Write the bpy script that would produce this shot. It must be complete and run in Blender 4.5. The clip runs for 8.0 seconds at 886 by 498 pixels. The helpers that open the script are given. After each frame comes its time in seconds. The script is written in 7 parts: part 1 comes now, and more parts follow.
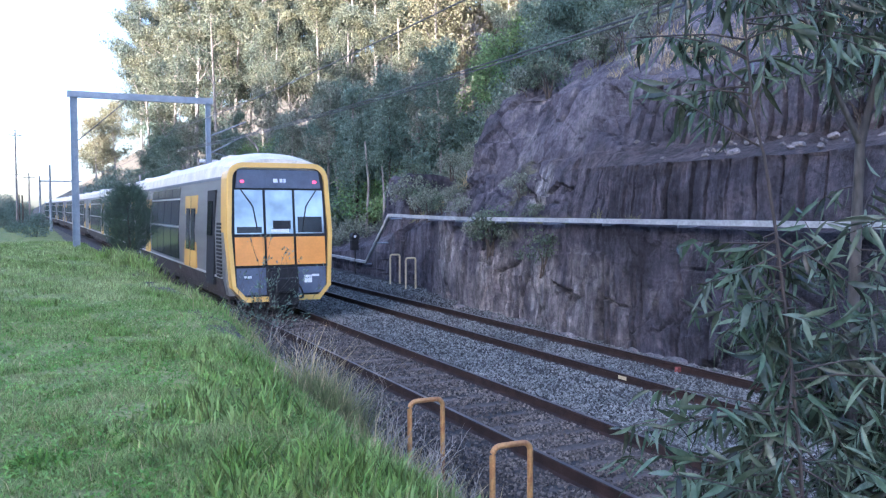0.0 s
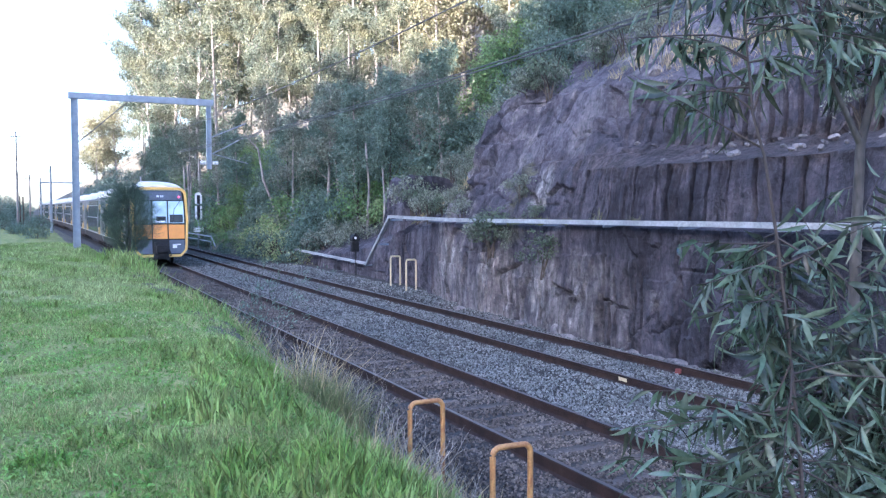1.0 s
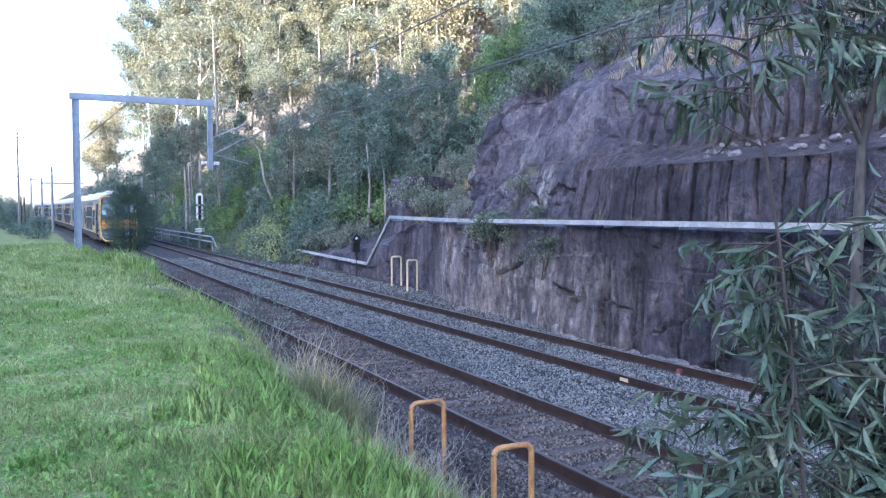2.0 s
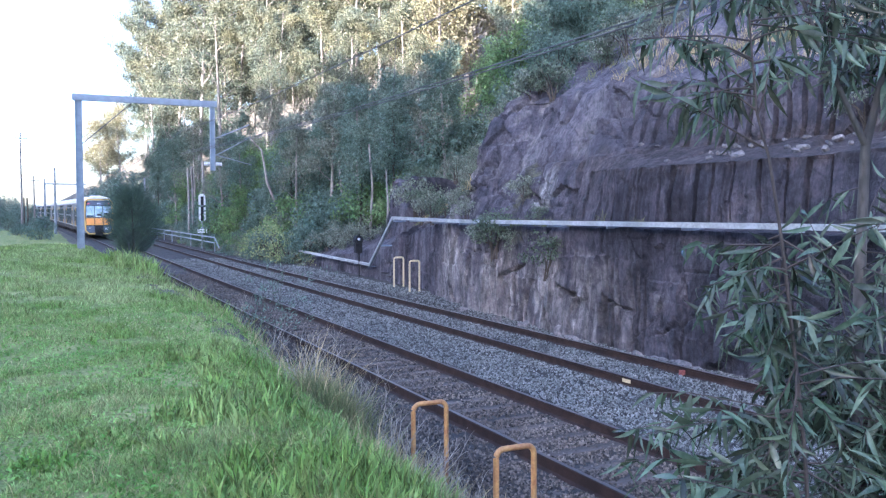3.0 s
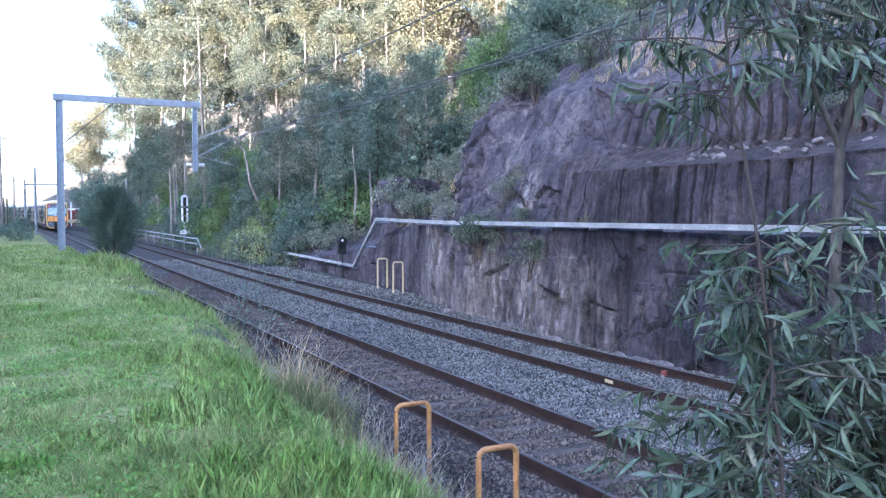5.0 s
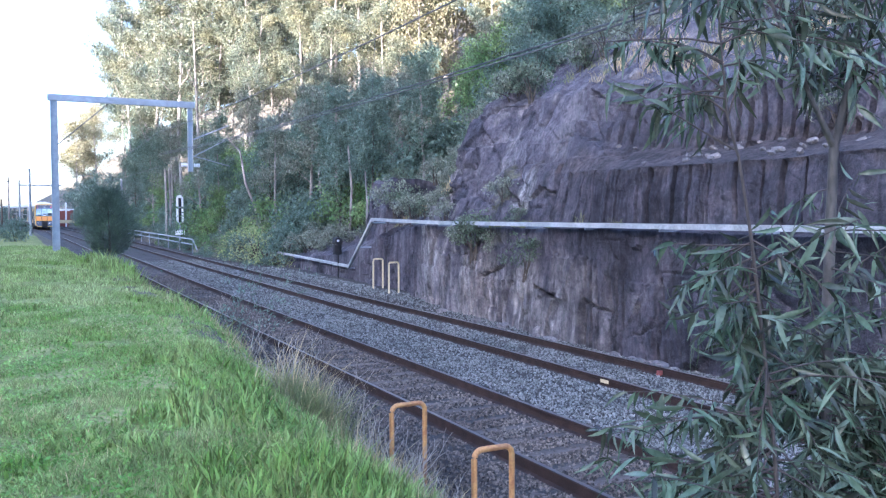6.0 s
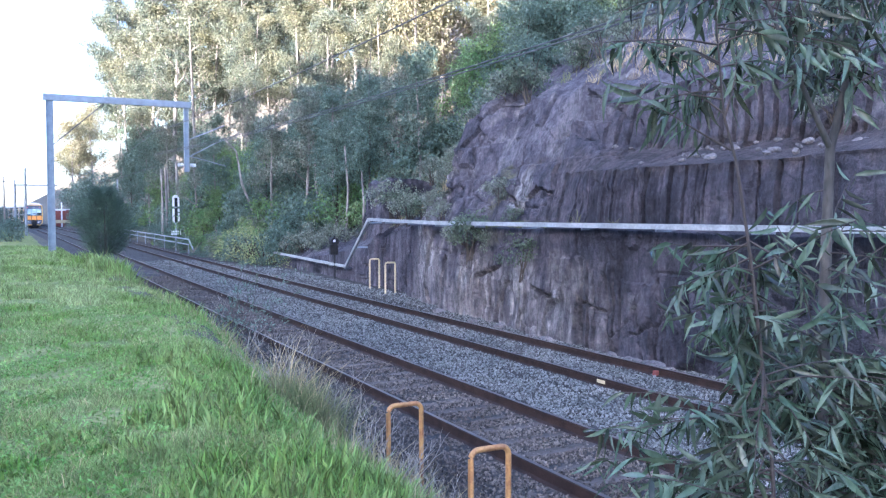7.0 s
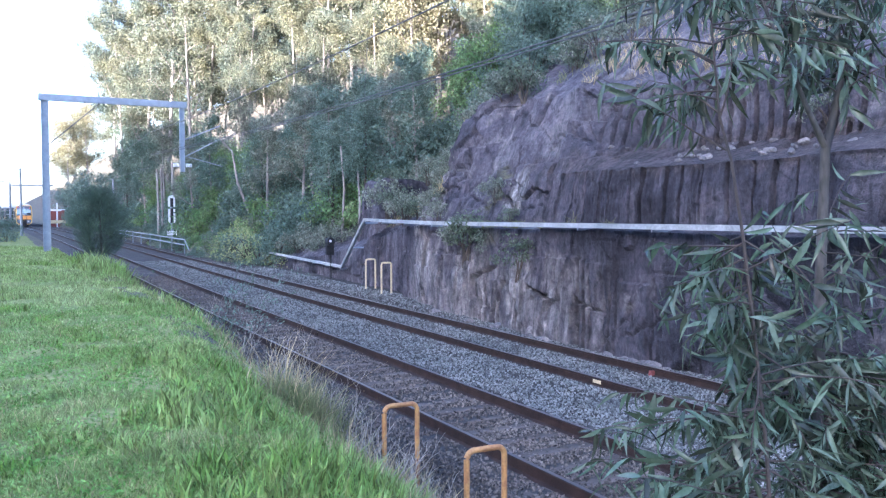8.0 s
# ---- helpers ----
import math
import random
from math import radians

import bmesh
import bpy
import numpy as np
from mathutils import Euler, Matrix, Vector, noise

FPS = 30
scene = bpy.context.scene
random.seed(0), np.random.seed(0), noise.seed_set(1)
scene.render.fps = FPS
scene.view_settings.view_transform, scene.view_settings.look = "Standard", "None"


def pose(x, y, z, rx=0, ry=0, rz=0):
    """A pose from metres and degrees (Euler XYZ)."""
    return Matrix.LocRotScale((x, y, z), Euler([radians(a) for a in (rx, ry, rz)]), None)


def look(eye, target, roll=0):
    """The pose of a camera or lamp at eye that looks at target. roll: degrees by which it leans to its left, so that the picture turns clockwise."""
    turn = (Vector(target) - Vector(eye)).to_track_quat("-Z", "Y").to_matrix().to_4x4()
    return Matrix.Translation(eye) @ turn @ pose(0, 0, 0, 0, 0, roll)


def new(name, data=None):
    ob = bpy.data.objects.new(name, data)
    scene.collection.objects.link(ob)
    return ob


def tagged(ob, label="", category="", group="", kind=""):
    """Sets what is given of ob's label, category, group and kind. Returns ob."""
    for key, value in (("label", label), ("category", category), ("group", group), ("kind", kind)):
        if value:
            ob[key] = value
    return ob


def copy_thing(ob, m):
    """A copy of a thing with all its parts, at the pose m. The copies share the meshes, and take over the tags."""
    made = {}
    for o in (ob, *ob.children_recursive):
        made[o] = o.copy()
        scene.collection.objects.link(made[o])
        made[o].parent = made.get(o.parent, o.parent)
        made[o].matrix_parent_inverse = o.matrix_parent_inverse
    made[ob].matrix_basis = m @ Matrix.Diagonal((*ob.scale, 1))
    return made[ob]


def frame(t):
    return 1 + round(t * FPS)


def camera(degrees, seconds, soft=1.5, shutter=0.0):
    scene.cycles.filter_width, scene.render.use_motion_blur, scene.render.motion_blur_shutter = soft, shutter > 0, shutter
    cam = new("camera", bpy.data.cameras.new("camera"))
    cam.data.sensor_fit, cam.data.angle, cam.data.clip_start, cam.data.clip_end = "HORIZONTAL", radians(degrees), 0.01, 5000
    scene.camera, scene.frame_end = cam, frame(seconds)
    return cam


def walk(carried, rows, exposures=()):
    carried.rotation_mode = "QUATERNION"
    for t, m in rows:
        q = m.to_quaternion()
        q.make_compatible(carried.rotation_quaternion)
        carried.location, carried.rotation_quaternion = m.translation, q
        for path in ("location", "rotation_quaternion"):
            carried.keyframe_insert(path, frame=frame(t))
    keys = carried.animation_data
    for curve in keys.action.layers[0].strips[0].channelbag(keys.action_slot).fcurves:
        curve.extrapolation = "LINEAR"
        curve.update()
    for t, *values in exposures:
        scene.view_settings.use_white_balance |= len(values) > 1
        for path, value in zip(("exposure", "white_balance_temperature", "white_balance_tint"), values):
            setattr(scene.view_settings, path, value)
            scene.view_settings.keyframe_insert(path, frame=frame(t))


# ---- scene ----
LENS = 55.98
EXPOSURE, KELVIN, TINT = 2.75, 5320, 22
cam = camera(LENS, 8.0, soft=1.3)


def turned(yaw, pitch, roll):
    """Camera turn: yaw to the right of +y, pitch up, roll."""
    return (Matrix.Rotation(radians(-yaw), 4, "Z") @ Matrix.Rotation(radians(90 + pitch), 4, "X")
            @ Matrix.Rotation(radians(roll), 4, "Z"))


PATH = [
    (0, pose(-5.979, -0.006, 2.806) @ turned(26.039, -2.600, -0.118)),
    (0.5, pose(-5.974, -0.002, 2.805) @ turned(26.004, -2.547, -0.091)),
    (1, pose(-5.976, -0.005, 2.802) @ turned(26.005, -2.485, -0.090)),
    (1.5, pose(-5.975, -0.004, 2.802) @ turned(26.004, -2.484, -0.110)),
    (3, pose(-5.974, -0.000, 2.803) @ turned(25.774, -2.405, -0.106)),
    (3.5, pose(-5.967, 0.000, 2.800) @ turned(26.268, -2.381, -0.048)),
    (4, pose(-5.964, 0.000, 2.802) @ turned(26.539, -2.385, -0.099)),
    (4.5, pose(-5.968, -0.009, 2.799) @ turned(26.711, -2.344, -0.056)),
    (6, pose(-5.965, -0.017, 2.800) @ turned(27.167, -2.297, -0.097)),
    (6.5, pose(-5.967, -0.016, 2.799) @ turned(27.304, -2.289, -0.078)),
    (7, pose(-5.965, -0.014, 2.802) @ turned(27.410, -2.294, -0.086)),
    (7.5, pose(-5.965, -0.010, 2.802) @ turned(27.562, -2.278, -0.118)),
    (8, pose(-5.958, -0.009, 2.801) @ turned(27.671, -2.278, -0.091)),
]
walk(cam, PATH, [(t, EXPOSURE + e, KELVIN, TINT) for t, e in ((0, 0.0), (0.5, 0.15), (1, 0.28), (4.5, 0.3), (6, 0.42), (8, 0.45))])

# ---- light ----
SUN_DIR = Vector((-0.86, -0.42, 0.27)).normalized()   # towards the sun
world = bpy.data.worlds.new("world")
scene.world = world
world.use_nodes = True
wn = world.node_tree.nodes
sky = wn.new("ShaderNodeTexSky")
sky.sky_type = "NISHITA"
sky.sun_disc = False
sky.sun_elevation = math.asin(SUN_DIR.z)
sky.sun_rotation = math.atan2(SUN_DIR.x, SUN_DIR.y)
sky.air_density, sky.dust_density, sky.ozone_density = 1.0, 2.0, 1.5
wn["Background"].inputs["Strength"].default_value = 0.12
world.node_tree.links.new(sky.outputs["Color"], wn["Background"].inputs["Color"])
sun = new("sun", bpy.data.lights.new("sun", "SUN"))
sun.data.energy, sun.data.angle, sun.data.color = 5.0, radians(0.6), (1.0, 0.84, 0.62)
sun.matrix_world = look((0, 0, 80), Vector((0, 0, 80)) - SUN_DIR)

# ---- materials ----
def material(name, base, rough=0.6, metal=0.0, vary=0.25, scale=6.0, fine=60.0, bump=0.2, dist=0.01, second=None, mix=0.5,
             stretch=(1, 1, 1), island=0.0, hue=0.0, translucent=0.0, coat=0.0, spec=None, objrand=0.0):
    """A procedural surface: two noises vary the base colour and a bump gives relief."""
    m = bpy.data.materials.new(name)
    m.use_nodes = True
    n, l = m.node_tree.nodes, m.node_tree.links
    b = n["Principled BSDF"]
    b.inputs["Roughness"].default_value = rough
    b.inputs["Metallic"].default_value = metal
    if spec is not None:
        b.inputs["Specular IOR Level"].default_value = spec
    if coat:
        b.inputs["Coat Weight"].default_value = coat
    tc = n.new("ShaderNodeTexCoord")
    mp = n.new("ShaderNodeMapping")
    mp.inputs["Scale"].default_value = stretch
    l.new(tc.outputs["Object"], mp.inputs["Vector"])
    big = n.new("ShaderNodeTexNoise")
    big.inputs["Scale"].default_value, big.inputs["Detail"].default_value = scale, 6
    small = n.new("ShaderNodeTexNoise")
    small.inputs["Scale"].default_value, small.inputs["Detail"].default_value = fine, 4
    l.new(mp.outputs["Vector"], big.inputs["Vector"])
    l.new(mp.outputs["Vector"], small.inputs["Vector"])
    ramp = n.new("ShaderNodeValToRGB")
    ramp.color_ramp.elements[0].position, ramp.color_ramp.elements[1].position = 0.36, 0.66
    c0 = tuple(base)
    c1 = tuple(second) if second else tuple(min(1, c * (1 + vary)) for c in base)
    if not second:
        c0 = tuple(c * (1 - vary) for c in base)
    ramp.color_ramp.elements[0].color, ramp.color_ramp.elements[1].color = (*c0, 1), (*c1, 1)
    l.new(big.outputs["Fac"], ramp.inputs["Fac"])
    hsv = n.new("ShaderNodeHueSaturation")
    l.new(ramp.outputs["Color"], hsv.inputs["Color"])
    mr = n.new("ShaderNodeMapRange")
    mr.inputs["To Min"].default_value, mr.inputs["To Max"].default_value = 1 - vary, 1 + vary
    mr.inputs["From Min"].default_value, mr.inputs["From Max"].default_value = 0.3, 0.7
    l.new(small.outputs["Fac"], mr.inputs["Value"])
    value = mr.outputs["Result"]
    if island or objrand:
        if island:
            g = n.new("ShaderNodeNewGeometry")
            src = g.outputs["Random Per Island"]
        else:
            g = n.new("ShaderNodeObjectInfo")
            src = g.outputs["Random"]
        amount = island or objrand
        r2 = n.new("ShaderNodeMapRange")
        r2.inputs["To Min"].default_value, r2.inputs["To Max"].default_value = 1 - amount, 1 + amount
        l.new(src, r2.inputs["Value"])
        mul = n.new("ShaderNodeMath")
        mul.operation = "MULTIPLY"
        l.new(value, mul.inputs[0])
        l.new(r2.outputs["Result"], mul.inputs[1])
        value = mul.outputs["Value"]
        if hue:
            r3 = n.new("ShaderNodeMapRange")
            r3.inputs["To Min"].default_value, r3.inputs["To Max"].default_value = 0.5 - hue, 0.5 + hue
            l.new(src, r3.inputs["Value"])
            l.new(r3.outputs["Result"], hsv.inputs["Hue"])
    l.new(value, hsv.inputs["Value"])
    l.new(hsv.outputs["Color"], b.inputs["Base Color"])
    if bump:
        bp = n.new("ShaderNodeBump")
        bp.inputs["Strength"].default_value, bp.inputs["Distance"].default_value = bump, dist
        l.new(small.outputs["Fac"], bp.inputs["Height"])
        l.new(bp.outputs["Normal"], b.inputs["Normal"])
    if translucent:
        tr = n.new("ShaderNodeBsdfTranslucent")
        mx = n.new("ShaderNodeMixShader")
        mx.inputs["Fac"].default_value = translucent
        l.new(hsv.outputs["Color"], tr.inputs["Color"])
        l.new(b.outputs["BSDF"], mx.inputs[1])
        l.new(tr.outputs["BSDF"], mx.inputs[2])
        l.new(mx.outputs["Shader"], n["Material Output"].inputs["Surface"])
    return m


def glowing(name, colour, strength):
    m = bpy.data.materials.new(name)
    m.use_nodes = True
    b = m.node_tree.nodes["Principled BSDF"]
    b.inputs["Base Color"].default_value = (*colour, 1)
    b.inputs["Emission Color"].default_value = (*colour, 1)
    b.inputs["Emission Strength"].default_value = strength
    return m


M_GROUND = material("ground_soil", (0.075, 0.062, 0.048), 0.95, vary=0.4, scale=0.8, fine=14, bump=0.5, dist=0.05, second=(0.13, 0.115, 0.075))
# darker than the stones above it: shade in their gaps is in this colour
M_BALLAST = material("ballast_bed", (0.026, 0.024, 0.024), 0.95, vary=0.45, scale=1.2, fine=24, bump=1.0, dist=0.04, second=(0.052, 0.047, 0.045))
M_STONE_BLUE = material("crushed_stone", (0.118, 0.124, 0.120), 0.88, vary=0.25, scale=0.9, fine=60, bump=0.3, island=0.85, second=(0.175, 0.178, 0.168))
M_STONE_BROWN = material("dirty_crushed_stone", (0.078, 0.063, 0.053), 0.9, vary=0.3, scale=0.8, fine=60, bump=0.3, island=0.85, second=(0.14, 0.118, 0.10))
# rust, made darker so the shade under the rail head is in the colour
M_RAIL = material("shade_dark_rusty_rail", (0.024, 0.015, 0.013), 0.8, 0.0, vary=0.35, scale=5, fine=90, bump=0.3, second=(0.044, 0.026, 0.021), spec=0.25)
M_RAILTOP = material("dull_rail_head", (0.125, 0.105, 0.098), 0.42, 0.6, vary=0.2, scale=3, fine=70, bump=0.04, stretch=(1, 0.05, 1))
M_SLEEPER = material("weathered_sleeper_timber", (0.10, 0.080, 0.068), 0.9, vary=0.35, scale=4, fine=40, bump=0.6, stretch=(0.2, 1, 1), objrand=0.35)
M_GALV = material("galvanised_steel", (0.30, 0.33, 0.37), 0.5, 0.4, vary=0.12, scale=3, fine=30, bump=0.05)
M_PIPE = material("grey_cable_trough", (0.43, 0.45, 0.45), 0.6, 0.2, vary=0.18, scale=2.5, fine=20, bump=0.15, dist=0.01)
M_HOOP = material("chipped_yellow_paint", (0.50, 0.28, 0.10), 0.55, 0.0, vary=0.2, scale=9, fine=50, bump=0.25, second=(0.33, 0.15, 0.06))
M_HOOP_RUST = material("rusty_hoop_leg", (0.30, 0.15, 0.07), 0.75, 0.0, vary=0.3, scale=11, fine=60, bump=0.4, second=(0.17, 0.075, 0.045))
M_HOOP_PALE = material("faded_yellow_paint", (0.60, 0.50, 0.30), 0.6, vary=0.12, scale=8, fine=40, bump=0.1)
M_WIRE = material("weathered_wire", (0.10, 0.102, 0.108), 0.55, 0.2, bump=0)
M_INSUL = material("white_porcelain", (0.7, 0.7, 0.72), 0.25, bump=0, vary=0.05)
M_BARK_PALE = material("pale_gum_bark", (0.21, 0.19, 0.17), 0.85, vary=0.3, scale=3, fine=18, bump=0.4, stretch=(1, 1, 0.3), second=(0.36, 0.33, 0.30))
M_BARK_DARK = material("dark_bark", (0.08, 0.065, 0.05), 0.9, vary=0.35, scale=4, fine=22, bump=0.6, stretch=(1, 1, 0.3))
M_BARK_SAP = material("grey_sapling_bark", (0.050, 0.045, 0.042), 0.8, vary=0.3, scale=14, fine=70, bump=0.4, stretch=(1, 1, 0.3), second=(0.105, 0.095, 0.085))
# timber lightened: haze and sky glare round the far poles are in the colour
M_POLE = material("glare_paled_pole_timber", (0.22, 0.19, 0.17), 0.85, vary=0.25, scale=3, fine=22, bump=0.3, stretch=(1, 1, 0.2), second=(0.34, 0.30, 0.27))
M_TWIG = material("brown_twig", (0.062, 0.048, 0.042), 0.7, vary=0.2, scale=10, fine=60, bump=0.1)
# blue-grey and gold patches paint shaded and sunlit leaf clumps into the colour
M_LEAF_GUM = material("gum_leaves", (0.072, 0.105, 0.088), 0.5, vary=0.3, scale=0.25, fine=3, bump=0, island=0.5, hue=0.03, translucent=0.22, second=(0.19, 0.185, 0.105))
M_LEAF_DARK = material("dark_forest_leaves", (0.105, 0.168, 0.125), 0.48, vary=0.25, scale=0.3, fine=3, bump=0, island=0.55, hue=0.03, translucent=0.3, second=(0.185, 0.24, 0.175))
M_LEAF_FRESH = material("fresh_green_leaves", (0.12, 0.215, 0.08), 0.5, vary=0.25, scale=0.5, fine=3, bump=0, island=0.5, hue=0.025, translucent=0.3, second=(0.22, 0.30, 0.115))
M_LEAF_PALE = material("grey_green_shrub_leaves", (0.17, 0.20, 0.14), 0.5, vary=0.25, scale=0.6, fine=3, bump=0, island=0.6, hue=0.03, translucent=0.25, second=(0.24, 0.25, 0.19))
# low sunlight on the green leaves is put into this golden colour
M_LEAF_GOLD = material("sun_gold_foliage", (0.185, 0.19, 0.115), 0.6, vary=0.25, scale=0.3, fine=3, bump=0, island=0.45, hue=0.03, translucent=0.3, second=(0.25, 0.225, 0.14))
M_LEAF_SAP = material("eucalyptus_sapling_leaf", (0.066, 0.102, 0.062), 0.26, vary=0.2, scale=5, fine=40, bump=0.05, objrand=0.75, hue=0.045, translucent=0.25, second=(0.15, 0.18, 0.13))
M_LEAF_SAP2 = material("eucalyptus_sapling_leaves", (0.066, 0.102, 0.062), 0.26, vary=0.2, scale=5, fine=40, bump=0.05, island=0.75, hue=0.045, translucent=0.25, second=(0.15, 0.18, 0.13))
M_LEAF_CLIFF = material("dull_green_cliff_leaves", (0.085, 0.118, 0.072), 0.6, vary=0.25, scale=1.5, fine=6, bump=0, island=0.6, hue=0.03, translucent=0.25, second=(0.15, 0.175, 0.11))
M_NEEDLE = material("dark_needle_foliage", (0.080, 0.122, 0.085), 0.6, vary=0.2, scale=1, fine=5, bump=0, island=0.4, translucent=0.15)
M_GRASS = material("lush_grass", (0.215, 0.30, 0.080), 0.65, vary=0.25, scale=0.9, fine=5, bump=0, island=0.6, hue=0.018, translucent=0.4, second=(0.39, 0.435, 0.19), spec=0.2)
M_TURF = material("short_turf", (0.155, 0.21, 0.06), 0.9, vary=0.4, scale=1.6, fine=30, bump=0.8, dist=0.03, second=(0.31, 0.30, 0.13), spec=0.1)
M_WEED = material("weed_leaves", (0.15, 0.27, 0.06), 0.7, vary=0.25, scale=2, fine=9, bump=0, island=0.45, hue=0.02, translucent=0.3, second=(0.29, 0.40, 0.13), spec=0.15)
M_GRASS_TALL = material("broad_grass", (0.19, 0.305, 0.06), 0.42, vary=0.2, scale=0.9, fine=5, bump=0, island=0.6, hue=0.02, translucent=0.4, second=(0.37, 0.42, 0.16), spec=0.3)
M_SEED = material("pale_seed_heads", (0.36, 0.42, 0.17), 0.8, vary=0.2, scale=2, fine=9, bump=0, island=0.3, translucent=0.3, second=(0.46, 0.48, 0.25), spec=0.1)
M_OLIVE = material("olive_grass", (0.17, 0.20, 0.07), 0.6, vary=0.2, scale=1, fine=5, bump=0, island=0.4, translucent=0.3, second=(0.28, 0.27, 0.13))
M_GREY_STALK = material("grey_dead_stalks", (0.30, 0.26, 0.22), 0.85, vary=0.25, scale=6, fine=30, bump=0.1, second=(0.46, 0.41, 0.35))
M_STRAW = material("dry_grass_stalks", (0.50, 0.39, 0.21), 0.8, vary=0.2, scale=2, fine=9, bump=0, island=0.4, translucent=0.2)
M_CAST = material("cast_metal", (0.022, 0.022, 0.024), 0.7, 0.3, vary=0.3, bump=0.1)
M_WHITE = material("white_enamel", (0.72, 0.73, 0.75), 0.5, vary=0.08, scale=6, bump=0.05)
M_REDBOX = material("red_painted_wall", (0.20, 0.055, 0.045), 0.75, vary=0.2, bump=0.05)
M_CONCRETE = material("grey_concrete", (0.30, 0.29, 0.28), 0.85, vary=0.2, scale=3, fine=30, bump=0.2)
# train
M_STEEL = material("brushed_stainless_side", (0.25, 0.245, 0.235), 0.45, 0.4, vary=0.10, scale=1.5, fine=30, bump=0.05, stretch=(1, 0.2, 3))
M_ROOF = material("dusty_cream_roof", (0.72, 0.68, 0.60), 0.55, vary=0.12, scale=1.5, fine=16, bump=0.05)
M_YELLOW = material("yellow_train_paint", (0.76, 0.46, 0.11), 0.4, vary=0.04, scale=3, fine=30, bump=0.03, coat=0.2)
M_ORANGE = material("orange_train_panel", (0.84, 0.34, 0.06), 0.42, vary=0.05, scale=2, fine=20, bump=0.03, coat=0.2)
M_SLATE = material("slate_blue_panel", (0.095, 0.115, 0.16), 0.4, vary=0.12, scale=4, fine=30, bump=0.03)
M_BLACK = material("black_rubber_and_grime", (0.018, 0.018, 0.02), 0.7, vary=0.3, bump=0.1)
M_UNDER = material("dusty_brown_underframe", (0.055, 0.045, 0.04), 0.85, vary=0.3, scale=3, fine=30, bump=0.3)
M_GLASS = material("tinted_window_glass", (0.016, 0.018, 0.022), 0.12, 0.0, vary=0.1, bump=0, spec=0.4)
# the uneven pale blue paints the sky's reflection into the glass colour
M_SCREEN = material("windscreen_glass", (0.20, 0.25, 0.29), 0.06, 0.35, vary=0.1, scale=0.9, fine=3, bump=0, spec=1.0, coat=1.0, second=(0.42, 0.49, 0.54))
M_LINE = material("pale_trim_strip", (0.6, 0.6, 0.58), 0.4, 0.3, vary=0.05, bump=0)
M_TAIL = glowing("red_tail_light", (0.9, 0.04, 0.08), 0.9)
M_SIGN = glowing("lit_indicator_figures", (0.5, 0.55, 0.65), 0.08)


